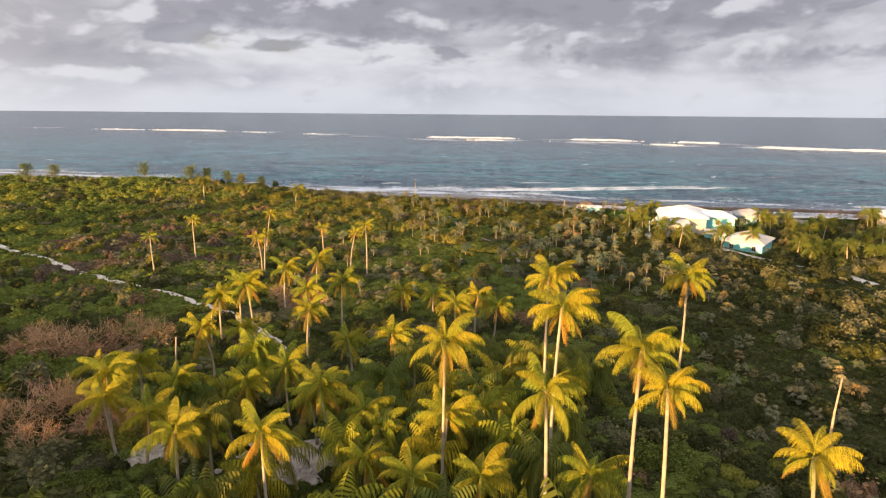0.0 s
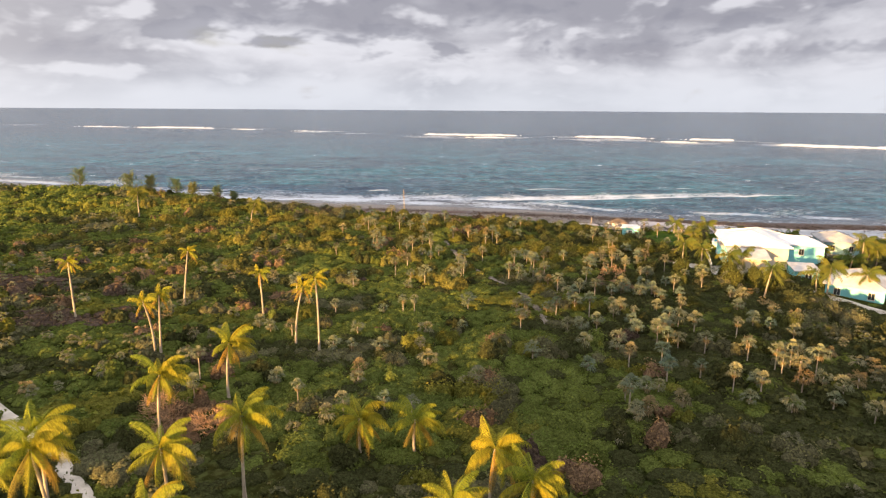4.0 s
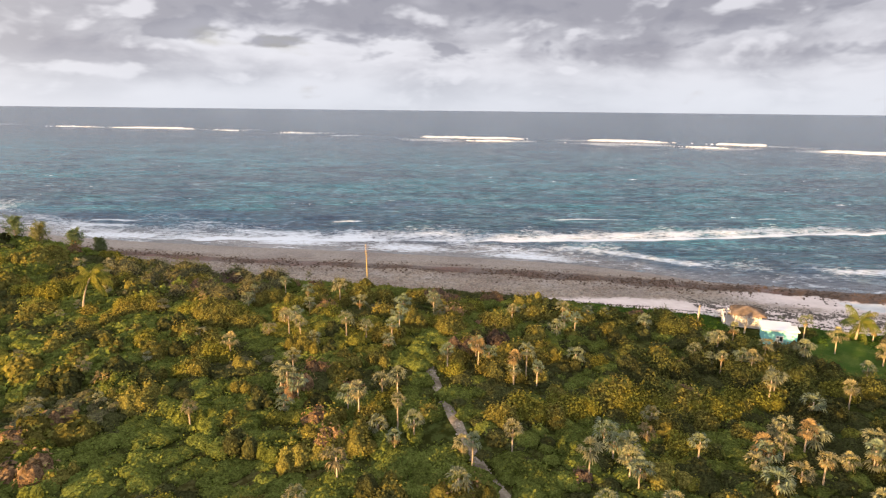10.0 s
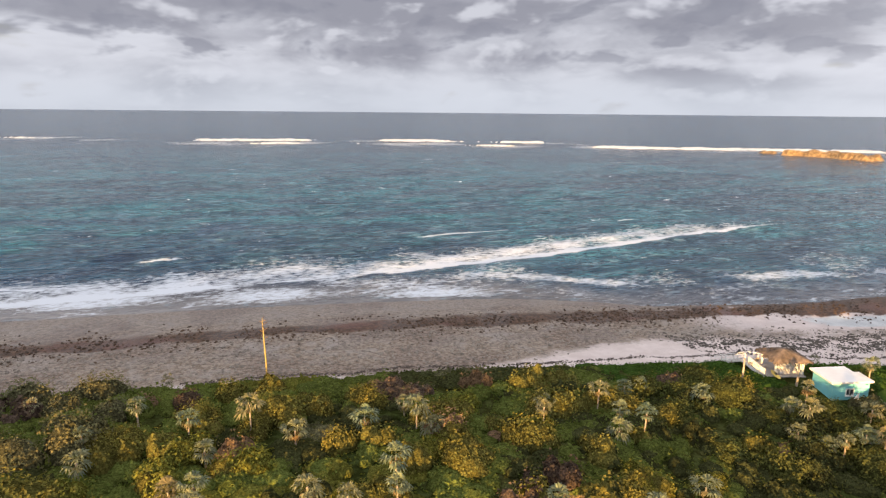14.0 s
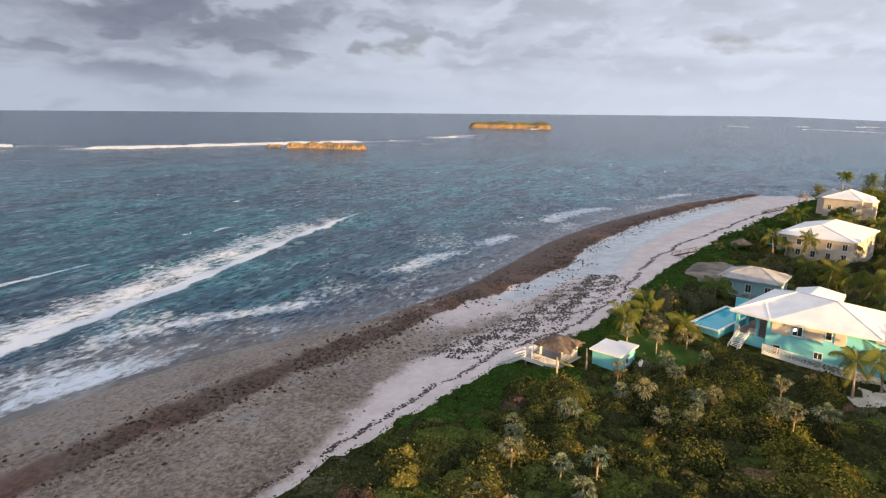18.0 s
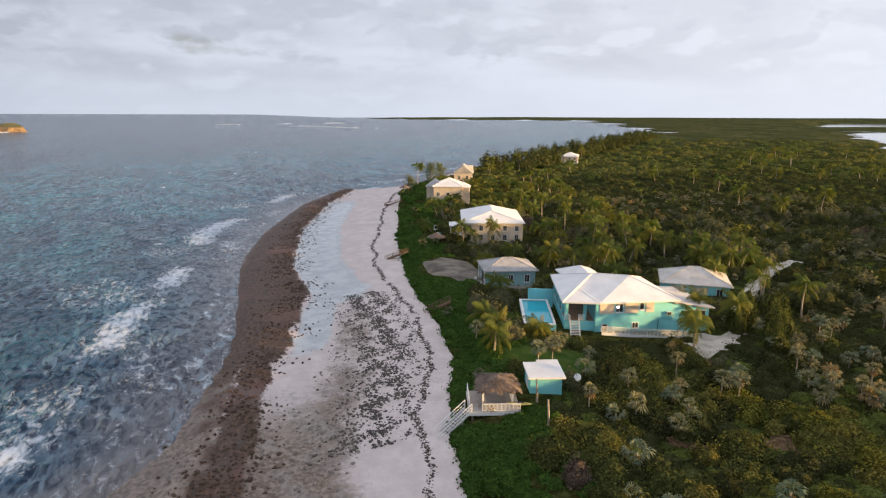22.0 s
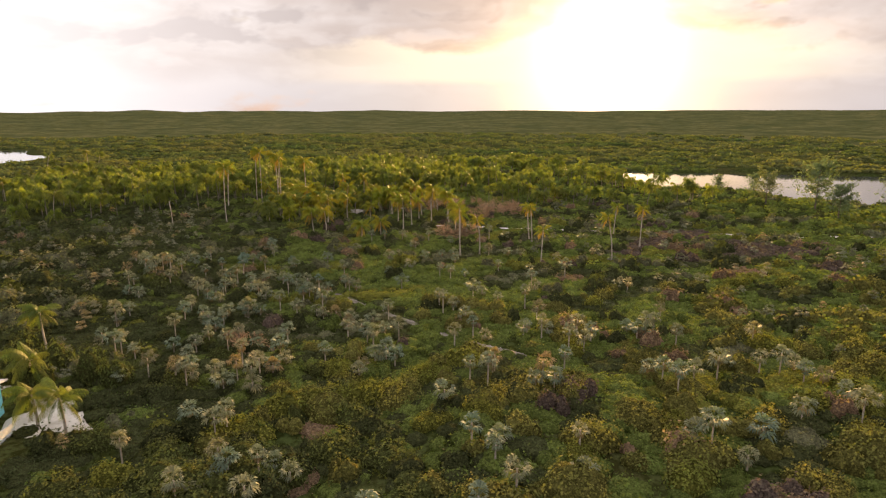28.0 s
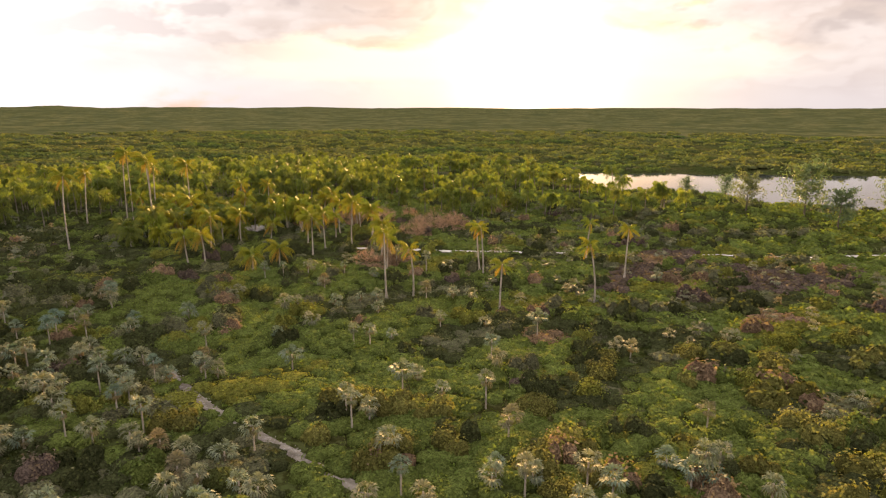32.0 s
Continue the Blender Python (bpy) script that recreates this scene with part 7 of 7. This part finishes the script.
GARDEN = [(78.2, 233.6, 6.2), (69.6, 235.8, 6), (110.8, 201.8, 8), (99.0, 194.5, 9.5), (104.0, 200.1, 8), (61.4, 205.8, 6.5), (178.7, 165.0, 9), (154.9, 170.6, 9.5), (157.2, 154.2, 9), (143.7, 210.3, 8), (139.6, 202.8, 8.5), (129.2, 177.2, 9), (123.3, 172.6, 8.5), (193.1, 165.5, 9), (167.5, 175.0, 8), (67.6, 174.4, 8), (78.1, 172.1, 9), (101.5, 154.1, 8.5), (135.2, 185.6, 8), (173.5, 182.5, 8), (202.1, 173.9, 8), (115.0, 185.3, 8.5), (66.3, 191.7, 6.5), (71.2, 195.4, 6), (149.1, 170.8, 7), (147.6, 154.5, 7), (101.9, 196.3, 7.5), (107.2, 180.8, 7.5), (95.1, 163.9, 7), (64.7, 202.3, 6), (77.2, 175.0, 7), (75.3, 232.7, 5), (72.2, 227.0, 5), (144.1, 193.0, 6.5), (144.5, 206.5, 6), (164.0, 213.5, 5), (154.2, 208.1, 5.5), (194.7, 153.9, 7), (182.2, 152.4, 7), (122.0, 164.0, 7), (144.1, 164.2, 7), (207.4, 160.2, 7), (87.8, 175.6, 6.5)]


for k, (px, py, top) in enumerate(GROVE_TALL + GROVE_LOW + GROVE_MORE):
    coconut_palm(px, py, top, 300 + k, 0.68 if py > 130 else 0.78 if top > 15 and py < 40 else 1.0, 14 if py > 130 else 23)
for k, (px, py, top) in enumerate(GARDEN):
    coconut_palm(px, py, top, 400 + k, 0.92, 18, "coconut palms in the gardens", GREEN_FRONDS)


def crown_mesh(seed, mat, fronds=20, pairs=10, leaf=0.29):
    """A whole crown in one mesh for palms far off."""
    rng = np.random.RandomState(seed)
    pts, quads, n = [], [], 0
    for k, (ang, kind, s) in enumerate(crown_angles(rng, fronds)):
        lift, droop = ((1.2, 1.7), (0.8, 2.0), (0.4, 1.9), (-0.05, 1.5), (-0.6, 0.95))[kind]
        p, q = frond_points(4.2 * s, lift, droop, rng, pairs, 0.0, leaf)
        a = radians(ang)
        p = p @ np.array([[math.cos(a), math.sin(a), 0], [-math.sin(a), math.cos(a), 0], [0, 0, 1]])
        pts.append(p)
        quads.append(q + n)
        n += len(p)
    return mesh_of("crown", np.concatenate(pts), np.concatenate(quads), mat)


CROWNS = [crown_mesh(s, M_FROND_GREEN) for s in (61, 62, 63)]
LIGHT = [crown_mesh(s, M_FROND_GREEN, 15, 6, 0.42) for s in (67, 68, 69)]
# crowns with the gold of the low sun in their colour
SUNLIT = [crown_mesh(s, M_FROND, 24) for s in (64, 65, 66)]


def far_palm(x, y, high, seed, size=1.0, group="coconut palms inland", crowns=CROWNS):
    rng = np.random.RandomState(seed)
    bend, me = TRUNKS[rng.randint(len(TRUNKS))]
    palm = thing("coconut_palm", x, y, float(land(x, y)) - 0.2, rng.uniform(0, 360), "slender coconut palm with feathery crown coloured sunlit gold" if crowns is SUNLIT else "slender coconut palm with feathery green crown", "palm tree", group)
    t = new("trunk", me)
    t.parent = palm
    t.matrix_basis = Matrix.Diagonal((1, 1, high, 1))
    c = new("crown", crowns[seed % 3])
    c.parent = palm
    c.matrix_basis = Matrix.Translation((bend * 10, 3.0 * bend * math.sin(2.2), high - 0.05)) @ Matrix.Scale(size, 4)


def joined_palms(spots, seed, label):
    """Palms of a grove too many to count, joined: trunks, and crowns under them."""
    rng = np.random.RandomState(seed)
    crowns = []
    for me in LIGHT:
        co = np.zeros(len(me.vertices) * 3, np.float32)
        me.vertices.foreach_get("co", co)
        crowns.append(co.reshape(-1, 3).astype(float))
    pts, trunk, quads, tq, tint = [], [], [], [], []
    n = m = 0
    for px, py, high, size in spots:
        a, c, z = rng.uniform(0, 6.28), crowns[rng.randint(len(crowns))], float(land(px, py)) - 0.2
        lean = rng.normal(size=2) * 0.06 * high
        turn = np.array([[math.cos(a), math.sin(a), 0], [-math.sin(a), math.cos(a), 0], [0, 0, 1]]) * size
        pts.append(c @ turn + np.array([px + lean[0], py + lean[1], z + high]))
        quads.append(np.arange(len(c)).reshape(-1, 4) + n)
        n += len(c)
        tint.append(np.repeat(np.array([[0.135, 0.150, 0.036]]) * rng.uniform(0.75, 1.2), len(c), 0))
        for k in range(4):
            f, r = k / 3, 0.2 - 0.03 * k
            for j in range(5):
                trunk.append((px + lean[0] * f * f + r * math.cos(j * 1.2566), py + lean[1] * f * f + r * math.sin(j * 1.2566), z + high * f))
        for k in range(3):
            for j in range(5):
                tq.append((m + k * 5 + j, m + k * 5 + (j + 1) % 5, m + k * 5 + 5 + (j + 1) % 5, m + k * 5 + 5 + j))
        m += 20
    grove = from_quads("palm_grove", np.array(trunk), np.array(tq), M_GROVE_TRUNK)
    tagged(grove, label, "palm trees", kind="stuff")
    leaf = tinted("fronds", np.concatenate(pts), np.concatenate(quads), np.concatenate(tint), M_GROVE_LEAF)
    leaf.parent = grove


rng = np.random.RandomState(77)
far_spots = []
for k in range(190):
    px, py = rng.uniform(-95, 110), rng.uniform(-110, 60)
    if wander(np.array([px]), np.array([py]), 70, 44)[0] < -0.35 or not free(np.array([px]), np.array([py]))[0] or py > 30 and -45 < px < 45:
        continue
    far_spots.append((px, py, rng.uniform(3.5, 9.0), rng.uniform(0.85, 1.15)))
for k in range(270):
    far_spots.append((rng.uniform(-80, 100), rng.uniform(-75, 38), rng.uniform(4.5, 10.5), rng.uniform(0.85, 1.15)))
for k in range(420):
    px, py = rng.uniform(-165, -28), rng.uniform(-80, 108)
    if px > -(0.80 * py + 9) or lagoon_depth(np.array([px]), np.array([py]))[0] > -8 or not free(np.array([px]), np.array([py]))[0]:
        continue
    if wander(np.array([px]), np.array([py]), 60, 45)[0] + 0.3 * rng.normal() < 0.0 - 0.5 * (py < 20):
        continue
    far_spots.append((px, py, rng.uniform(3.5, 8.5), rng.uniform(0.8, 1.1)))
joined_palms(far_spots, 78, "dense grove of dark green coconut palms")
for k in range(60):
    px, py = rng.uniform(60, 420), rng.uniform(-240, 120)
    if free(np.array([px]), np.array([py]))[0]:
        far_palm(px, py, rng.uniform(4, 9.5), 800 + k, 1.0, "scattered palms by the lagoon")
for k, (px, py) in enumerate([(313.7, 120.3), (334.5, 111.9), (352.7, 80.6), (321.4, 62.4), (378.3, 41.4), (396.9, 21.5), (429.3, -17.9), (286.6, 174.0), (489.8, -77.5), (527.2, -107.5), (-150, 35), (-146, 50), (-158, 62), (-140, 20), (-155, 12), (-60, 240), (-100, 250)]):
    far_palm(px, py, 6 + (k * 7) % 5, 900 + k, 1.0, "palms on the shore")
rng = np.random.RandomState(79)
for k in range(130):
    px = rng.uniform(92, 290)
    py = veg_edge(px) - rng.uniform(14, 85)
    if free(np.array([px]), np.array([py]), 3.0)[0]:
        far_palm(px, py, rng.uniform(2.6, 6.0), 1000 + k, rng.uniform(0.7, 1.0), "garden palms round the houses")
# every third crown coloured as sunlit, the green ones as shaded
for k in range(56):
    px, py = (rng.uniform(-28, 12), rng.uniform(40, 72)) if k < 34 else (rng.uniform(-33, 22), rng.uniform(52, 84))
    far_palm(px, py, rng.uniform(3.5, 8.5), 1100 + k, rng.uniform(0.85, 1.1), "coconut palms of the grove", SUNLIT if k % 3 == 0 else CROWNS)


def fan_points(rng, count, size, dry):
    """A thatch palm crown: stiff round fans of pointed blades on thin stalks."""
    pts, quads = [], []
    for k in range(count):
        a = k * 2.4 + rng.uniform(-0.6, 0.6)
        el = (1.3 - 1.8 * (k + 0.5) / count + rng.uniform(-0.25, 0.25)) if not dry else rng.uniform(-1.3, -0.7)
        out = np.array([math.cos(a) * math.cos(el), math.sin(a) * math.cos(el), math.sin(el)])
        side = np.array([-math.sin(a), math.cos(a), 0.0])
        up = np.cross(out, side)
        c = out * size * rng.uniform(0.35, 0.65)
        quads.append(tuple(range(len(pts), len(pts) + 4)))
        pts.extend([-side * 0.012, side * 0.012, c + side * 0.012, c - side * 0.012])
        blades = 8
        r = size * rng.uniform(0.4, 0.8)
        for b in range(blades):
            t = (b - (blades - 1) / 2) * 0.36
            way = out * math.cos(t) + side * math.sin(t)
            cross = side * math.cos(t) - out * math.sin(t)
            fold = up * (0.06 if b % 2 else -0.06) * size
            tip = c + way * r * (1 - 0.12 * abs(t)) - np.array([0, 0, 0.34 * r])
            quads.append(tuple(range(len(pts), len(pts) + 4)))
            pts.extend([c, c + way * r * 0.55 + cross * r * 0.10 + fold, tip, c + way * r * 0.55 - cross * r * 0.10 + fold])
    return np.array(pts), np.array(quads)


rng = np.random.RandomState(88)
FANS = [mesh_of("crown", *fan_points(rng, 16, s, False), M_FAN) for s in (1.25, 1.5, 1.35)]
SKIRTS = [mesh_of("dry_skirt", *fan_points(rng, 7, s, True), M_FAN_DRY) for s in (1.0, 1.15)]
GOLD = [mesh_of("crown", *fan_points(rng, 16, 1.3, False), M_FAN_DRY)]
bm = tube([(0, 0, -0.3), (0.03, 0.02, 0.5), (0, 0.03, 1.0)], [0.11, 0.09, 0.085], 6)
FAN_TRUNK = bpy.data.meshes.new("trunk")
bm.to_mesh(FAN_TRUNK)
bm.free()
FAN_TRUNK.materials.append(M_TRUNK)


def thatch_palm(x, y, high, seed):
    rng = np.random.RandomState(seed)
    palm = thing("thatch_palm", x, y, float(land(x, y)), rng.uniform(0, 360), "silvery thatch palm with stiff fan leaves on thin trunk", "palm", "thatch palms in the scrub")
    t = new("trunk", FAN_TRUNK)
    t.parent = palm
    t.matrix_basis = Matrix.Diagonal((1, 1, high, 1))
    c = new("crown", GOLD[0] if rng.uniform() < 0.08 else FANS[rng.randint(3)])
    c.parent = palm
    c.matrix_basis = Matrix.Translation((0, 0.03, high)) @ Matrix.Scale(rng.uniform(0.75, 1.1), 4)
    s = new("dry_skirt", SKIRTS[rng.randint(2)])
    s.parent = palm
    s.matrix_basis = Matrix.Translation((0, 0.03, high - 0.05)) @ Matrix.Scale(0.75, 4)


FAN_SPOTS = [(20.6, 220.9), (-12.7, 241.9), (-32.7, 247.4), (-22.9, 247.2), (-16.8, 245.7), (1.3, 239.9), (-5, 231.6), (19.8, 232.5), (-13.1, 230), (22, 201.1), (9.9, 201), (-17.6, 227.5), (-52.5, 189.5), (31.3, 172.5), (-1, 203.3), (22.6, 231.8), (29.8, 241.9), (8.5, 221.7), (42.4, 224.0), (4.4, 200.8), (27.4, 153.8), (14.6, 164.4), (29.7, 148.1), (23.6, 189.8), (-10.7, 188.2), (14.1, 153.4), (-37.7, 184.9), (39.6, 182.3), (14.5, 215.4), (-18.3, 217.8), (21.8, 194.4), (46.2, 224.0), (50.1, 226.8), (44.5, 232.7), (63.4, 223.5), (67.4, 226.2), (62.7, 230.2), (59.9, 234.2), (71.5, 234.8), (75.4, 236.5), (56.9, 228.5)]
spots = list(FAN_SPOTS)
rng = np.random.RandomState(91)
extra = []
while len(extra) < 1350:
    px, py = rng.uniform(-115, 215), rng.uniform(20, 270)
    inland = veg_edge(px) - py
    d = 0.14 + 0.30 * (wander(np.array([px]), np.array([py]), 30, 52)[0] > 0.15)
    if 20 < px < 210 and 40 < py < 205:
        d += 0.50
    if inland < 16 or py < 120 and px < 40:
        d *= 0.25
    if rng.uniform() < d and free(np.array([px]), np.array([py]))[0]:
        extra.append((px, py))
spots += [s for s in extra if -35 < s[0] < 60 and 120 < s[1] < 258][:240]
rest = [s for s in extra if s not in set(spots)]
for k, (px, py) in enumerate(spots):
    thatch_palm(px, py, float(np.random.RandomState(k).uniform(0.0, 1.0)) ** 1.4 * 2.6 + 1.4, 1200 + k)


def thatch_field():
    """The thatch palms past counting, joined."""
    rng = np.random.RandomState(95)
    protos = [fan_points(rng, 12, s, False) for s in (1.2, 1.4, 1.6)]
    pts, quads, tint, n = [], [], [], 0
    for px, py in rest:
        p, q = protos[rng.randint(3)]
        a, s = rng.uniform(0, 6.28), rng.uniform(0.6, 0.95)
        turn = np.array([[math.cos(a), math.sin(a), 0], [-math.sin(a), math.cos(a), 0], [0, 0, 1]]) * s
        pts.append(p @ turn + np.array([px, py, float(land(px, py)) + 0.8 + (1.7 if px < 40 else 1.2) * rng.uniform() ** 1.7]))
        quads.append(q + n)
        n += len(p)
        base = np.array((0.150, 0.148, 0.102)) if rng.uniform() > 0.12 else np.array((0.22, 0.165, 0.085))
        tint.append(np.repeat(base[None] * rng.uniform(0.75, 1.25), len(p), 0))
    field = tinted("thatch_palm_field", np.concatenate(pts), np.concatenate(quads), np.concatenate(tint), M_FANFIELD)
    tagged(field, "field of silvery thatch palms among dark scrub", "palm", kind="stuff")


thatch_field()


def casuarina(x, y, high, seed):
    rng = np.random.RandomState(seed)
    tree = thing("casuarina_tree", x, y, float(land(x, y)) - 0.2, rng.uniform(0, 360), "feathery dark green casuarina tree", "tree", "casuarina trees by the shore")
    bm = tube([(0, 0, 0), (0.1, 0.1, high * 0.5), (0.25, 0.05, high)], [0.16 + high * 0.012, 0.12, 0.03], 7)
    pts, quads = [], []
    for k in range(46):
        z = high * (0.08 + 0.86 * (k / 46) ** 0.8)
        a = k * 2.4 + rng.uniform(-0.8, 0.8)
        reach = ((high - z) * 0.34 + 0.20 * high) * rng.uniform(0.5, 1.25)
        root = Vector((0.15 * z / high, 0.05, z))
        tip = root + Vector((math.cos(a) * reach, math.sin(a) * reach, reach * rng.uniform(0.3, 1.1)))
        tube([root, tip], [0.04, 0.012], 4, bm)
        for j in range(40):
            t = rng.uniform(0.25, 1.05)
            c = np.array(root + (tip - root) * t) + rng.normal(size=3) * 0.16 * reach * 0.7
            w = rng.normal(size=3) + np.array([0.4, 0, -0.2])
            w = w / np.linalg.norm(w) * rng.uniform(0.3, 0.6) * max(1.0, high / 8)
            s = np.cross(w, rng.normal(size=3))
            s = s / np.linalg.norm(s) * 0.075 * max(1.0, high / 7)
            quads.append(tuple(range(len(pts), len(pts) + 4)))
            pts.extend([c - s, c + s, c + w + s * 0.4, c + w - s * 0.4])
    part("trunk", bm, M_BARK, tree)
    c = new("crown", mesh_of("crown", np.array(pts), np.array(quads), M_NEEDLE))
    c.parent = tree


for k, (px, py, high) in enumerate([(-111, 282, 7), (-103, 286, 6), (-96, 284, 5), (-86, 282, 5), (-116, 276, 8), (-152, 306, 8), (-212, 307, 9), (-200, 310, 8), (-168, 134, 17), (-182, 96, 9), (-172, 86, 8), (-190, 150, 14), (262, 186, 7), (306, 160, 10), (312, 152, 9), (-79, 280, 4), (-157, 150, 12), (-173, 159, 13), (-161, 119, 12)]):
    casuarina(px, py, high, 1600 + k)


def pine_ridge():
    """The far windbreak on the headland, joined."""
    rng = np.random.RandomState(99)
    n = 260
    t = rng.uniform(0, 1, n)
    x = 330 + 420 * t + rng.normal(size=n) * 18
    y = veg_edge(x) - 14 - rng.uniform(0, 46, n)
    r = rng.uniform(2.2, 4.2, n)
    z = land(x, y) + 2.5
    h = rng.uniform(5, 11, n)
    tint = np.repeat(np.array([[0.075, 0.085, 0.04]]), n, 0) * rng.uniform(0.7, 1.2, (n, 1))
    p, q, c = leaves(x, y, z, r, h, tint, 4.0, 1.2, rng)
    tagged(tinted("headland_trees", p, q, c, M_LEAF), "distant dark windbreak trees on the headland", "trees", kind="stuff")


pine_ridge()


def century_plant():
    z = float(land(-14, 261))
    a = thing("century_plant", -14, 261, z, 0, "century plant with tall yellow flower stalk", "agave")
    for k in range(22):
        ang, el = k * 2.4, 0.25 + 1.0 * (k / 22)
        out = Vector((math.cos(ang) * math.cos(el), math.sin(ang) * math.cos(el), math.sin(el)))
        side = Vector((-math.sin(ang), math.cos(ang), 0))
        bm = bmesh.new()
        rows = []
        for t, w in ((0, 0.07), (0.35, 0.11), (0.7, 0.07), (1, 0.01)):
            c = out * 1.5 * t + Vector((0, 0, -0.25 * t * t))
            rows.append([bm.verts.new(c + side * w), bm.verts.new(c - Vector((0, 0, w * 0.5))), bm.verts.new(c - side * w)])
        for p, q in zip(rows, rows[1:]):
            for i in range(2):
                bm.faces.new((p[i], p[i + 1], q[i + 1], q[i]))
        part("leaf", bm, M_AGAVE, a)
    part("stalk", tube([(0, 0, 0), (0.05, 0, 3), (-0.05, 0.05, 6), (-0.15, 0.05, 9.2)], [0.13, 0.11, 0.09, 0.04], 8), M_STALK, a)
    for k in range(12):
        zz = 6.4 + k * 0.24
        ang = k * 2.4
        part("flower_branch", tube([(-0.08, 0.05, zz), (math.cos(ang) * 0.5, math.sin(ang) * 0.5, zz + 0.3)], [0.03, 0.05], 5), M_BROWNWOOD, a)


century_plant()
for k, (px, py, high) in enumerate([(-39, 84, 6.5), (-38, 95, 7), (47, 68, 8.5), (45.5, 241, 4.0), (52.5, 238.5, 3.2)]):
    snag = thing("dead_palm_trunk", px, py, float(land(px, py)) - 0.2, 0, "bare grey dead palm trunk standing in scrub", "trunk", "bare dead trunks")
    part("trunk", tube([(0, 0, 0), (0.1, 0, high * 0.5), (0.02 + 0.05 * high, 0.1, high)], [0.17, 0.13, 0.1], 8), M_TRUNK, snag)
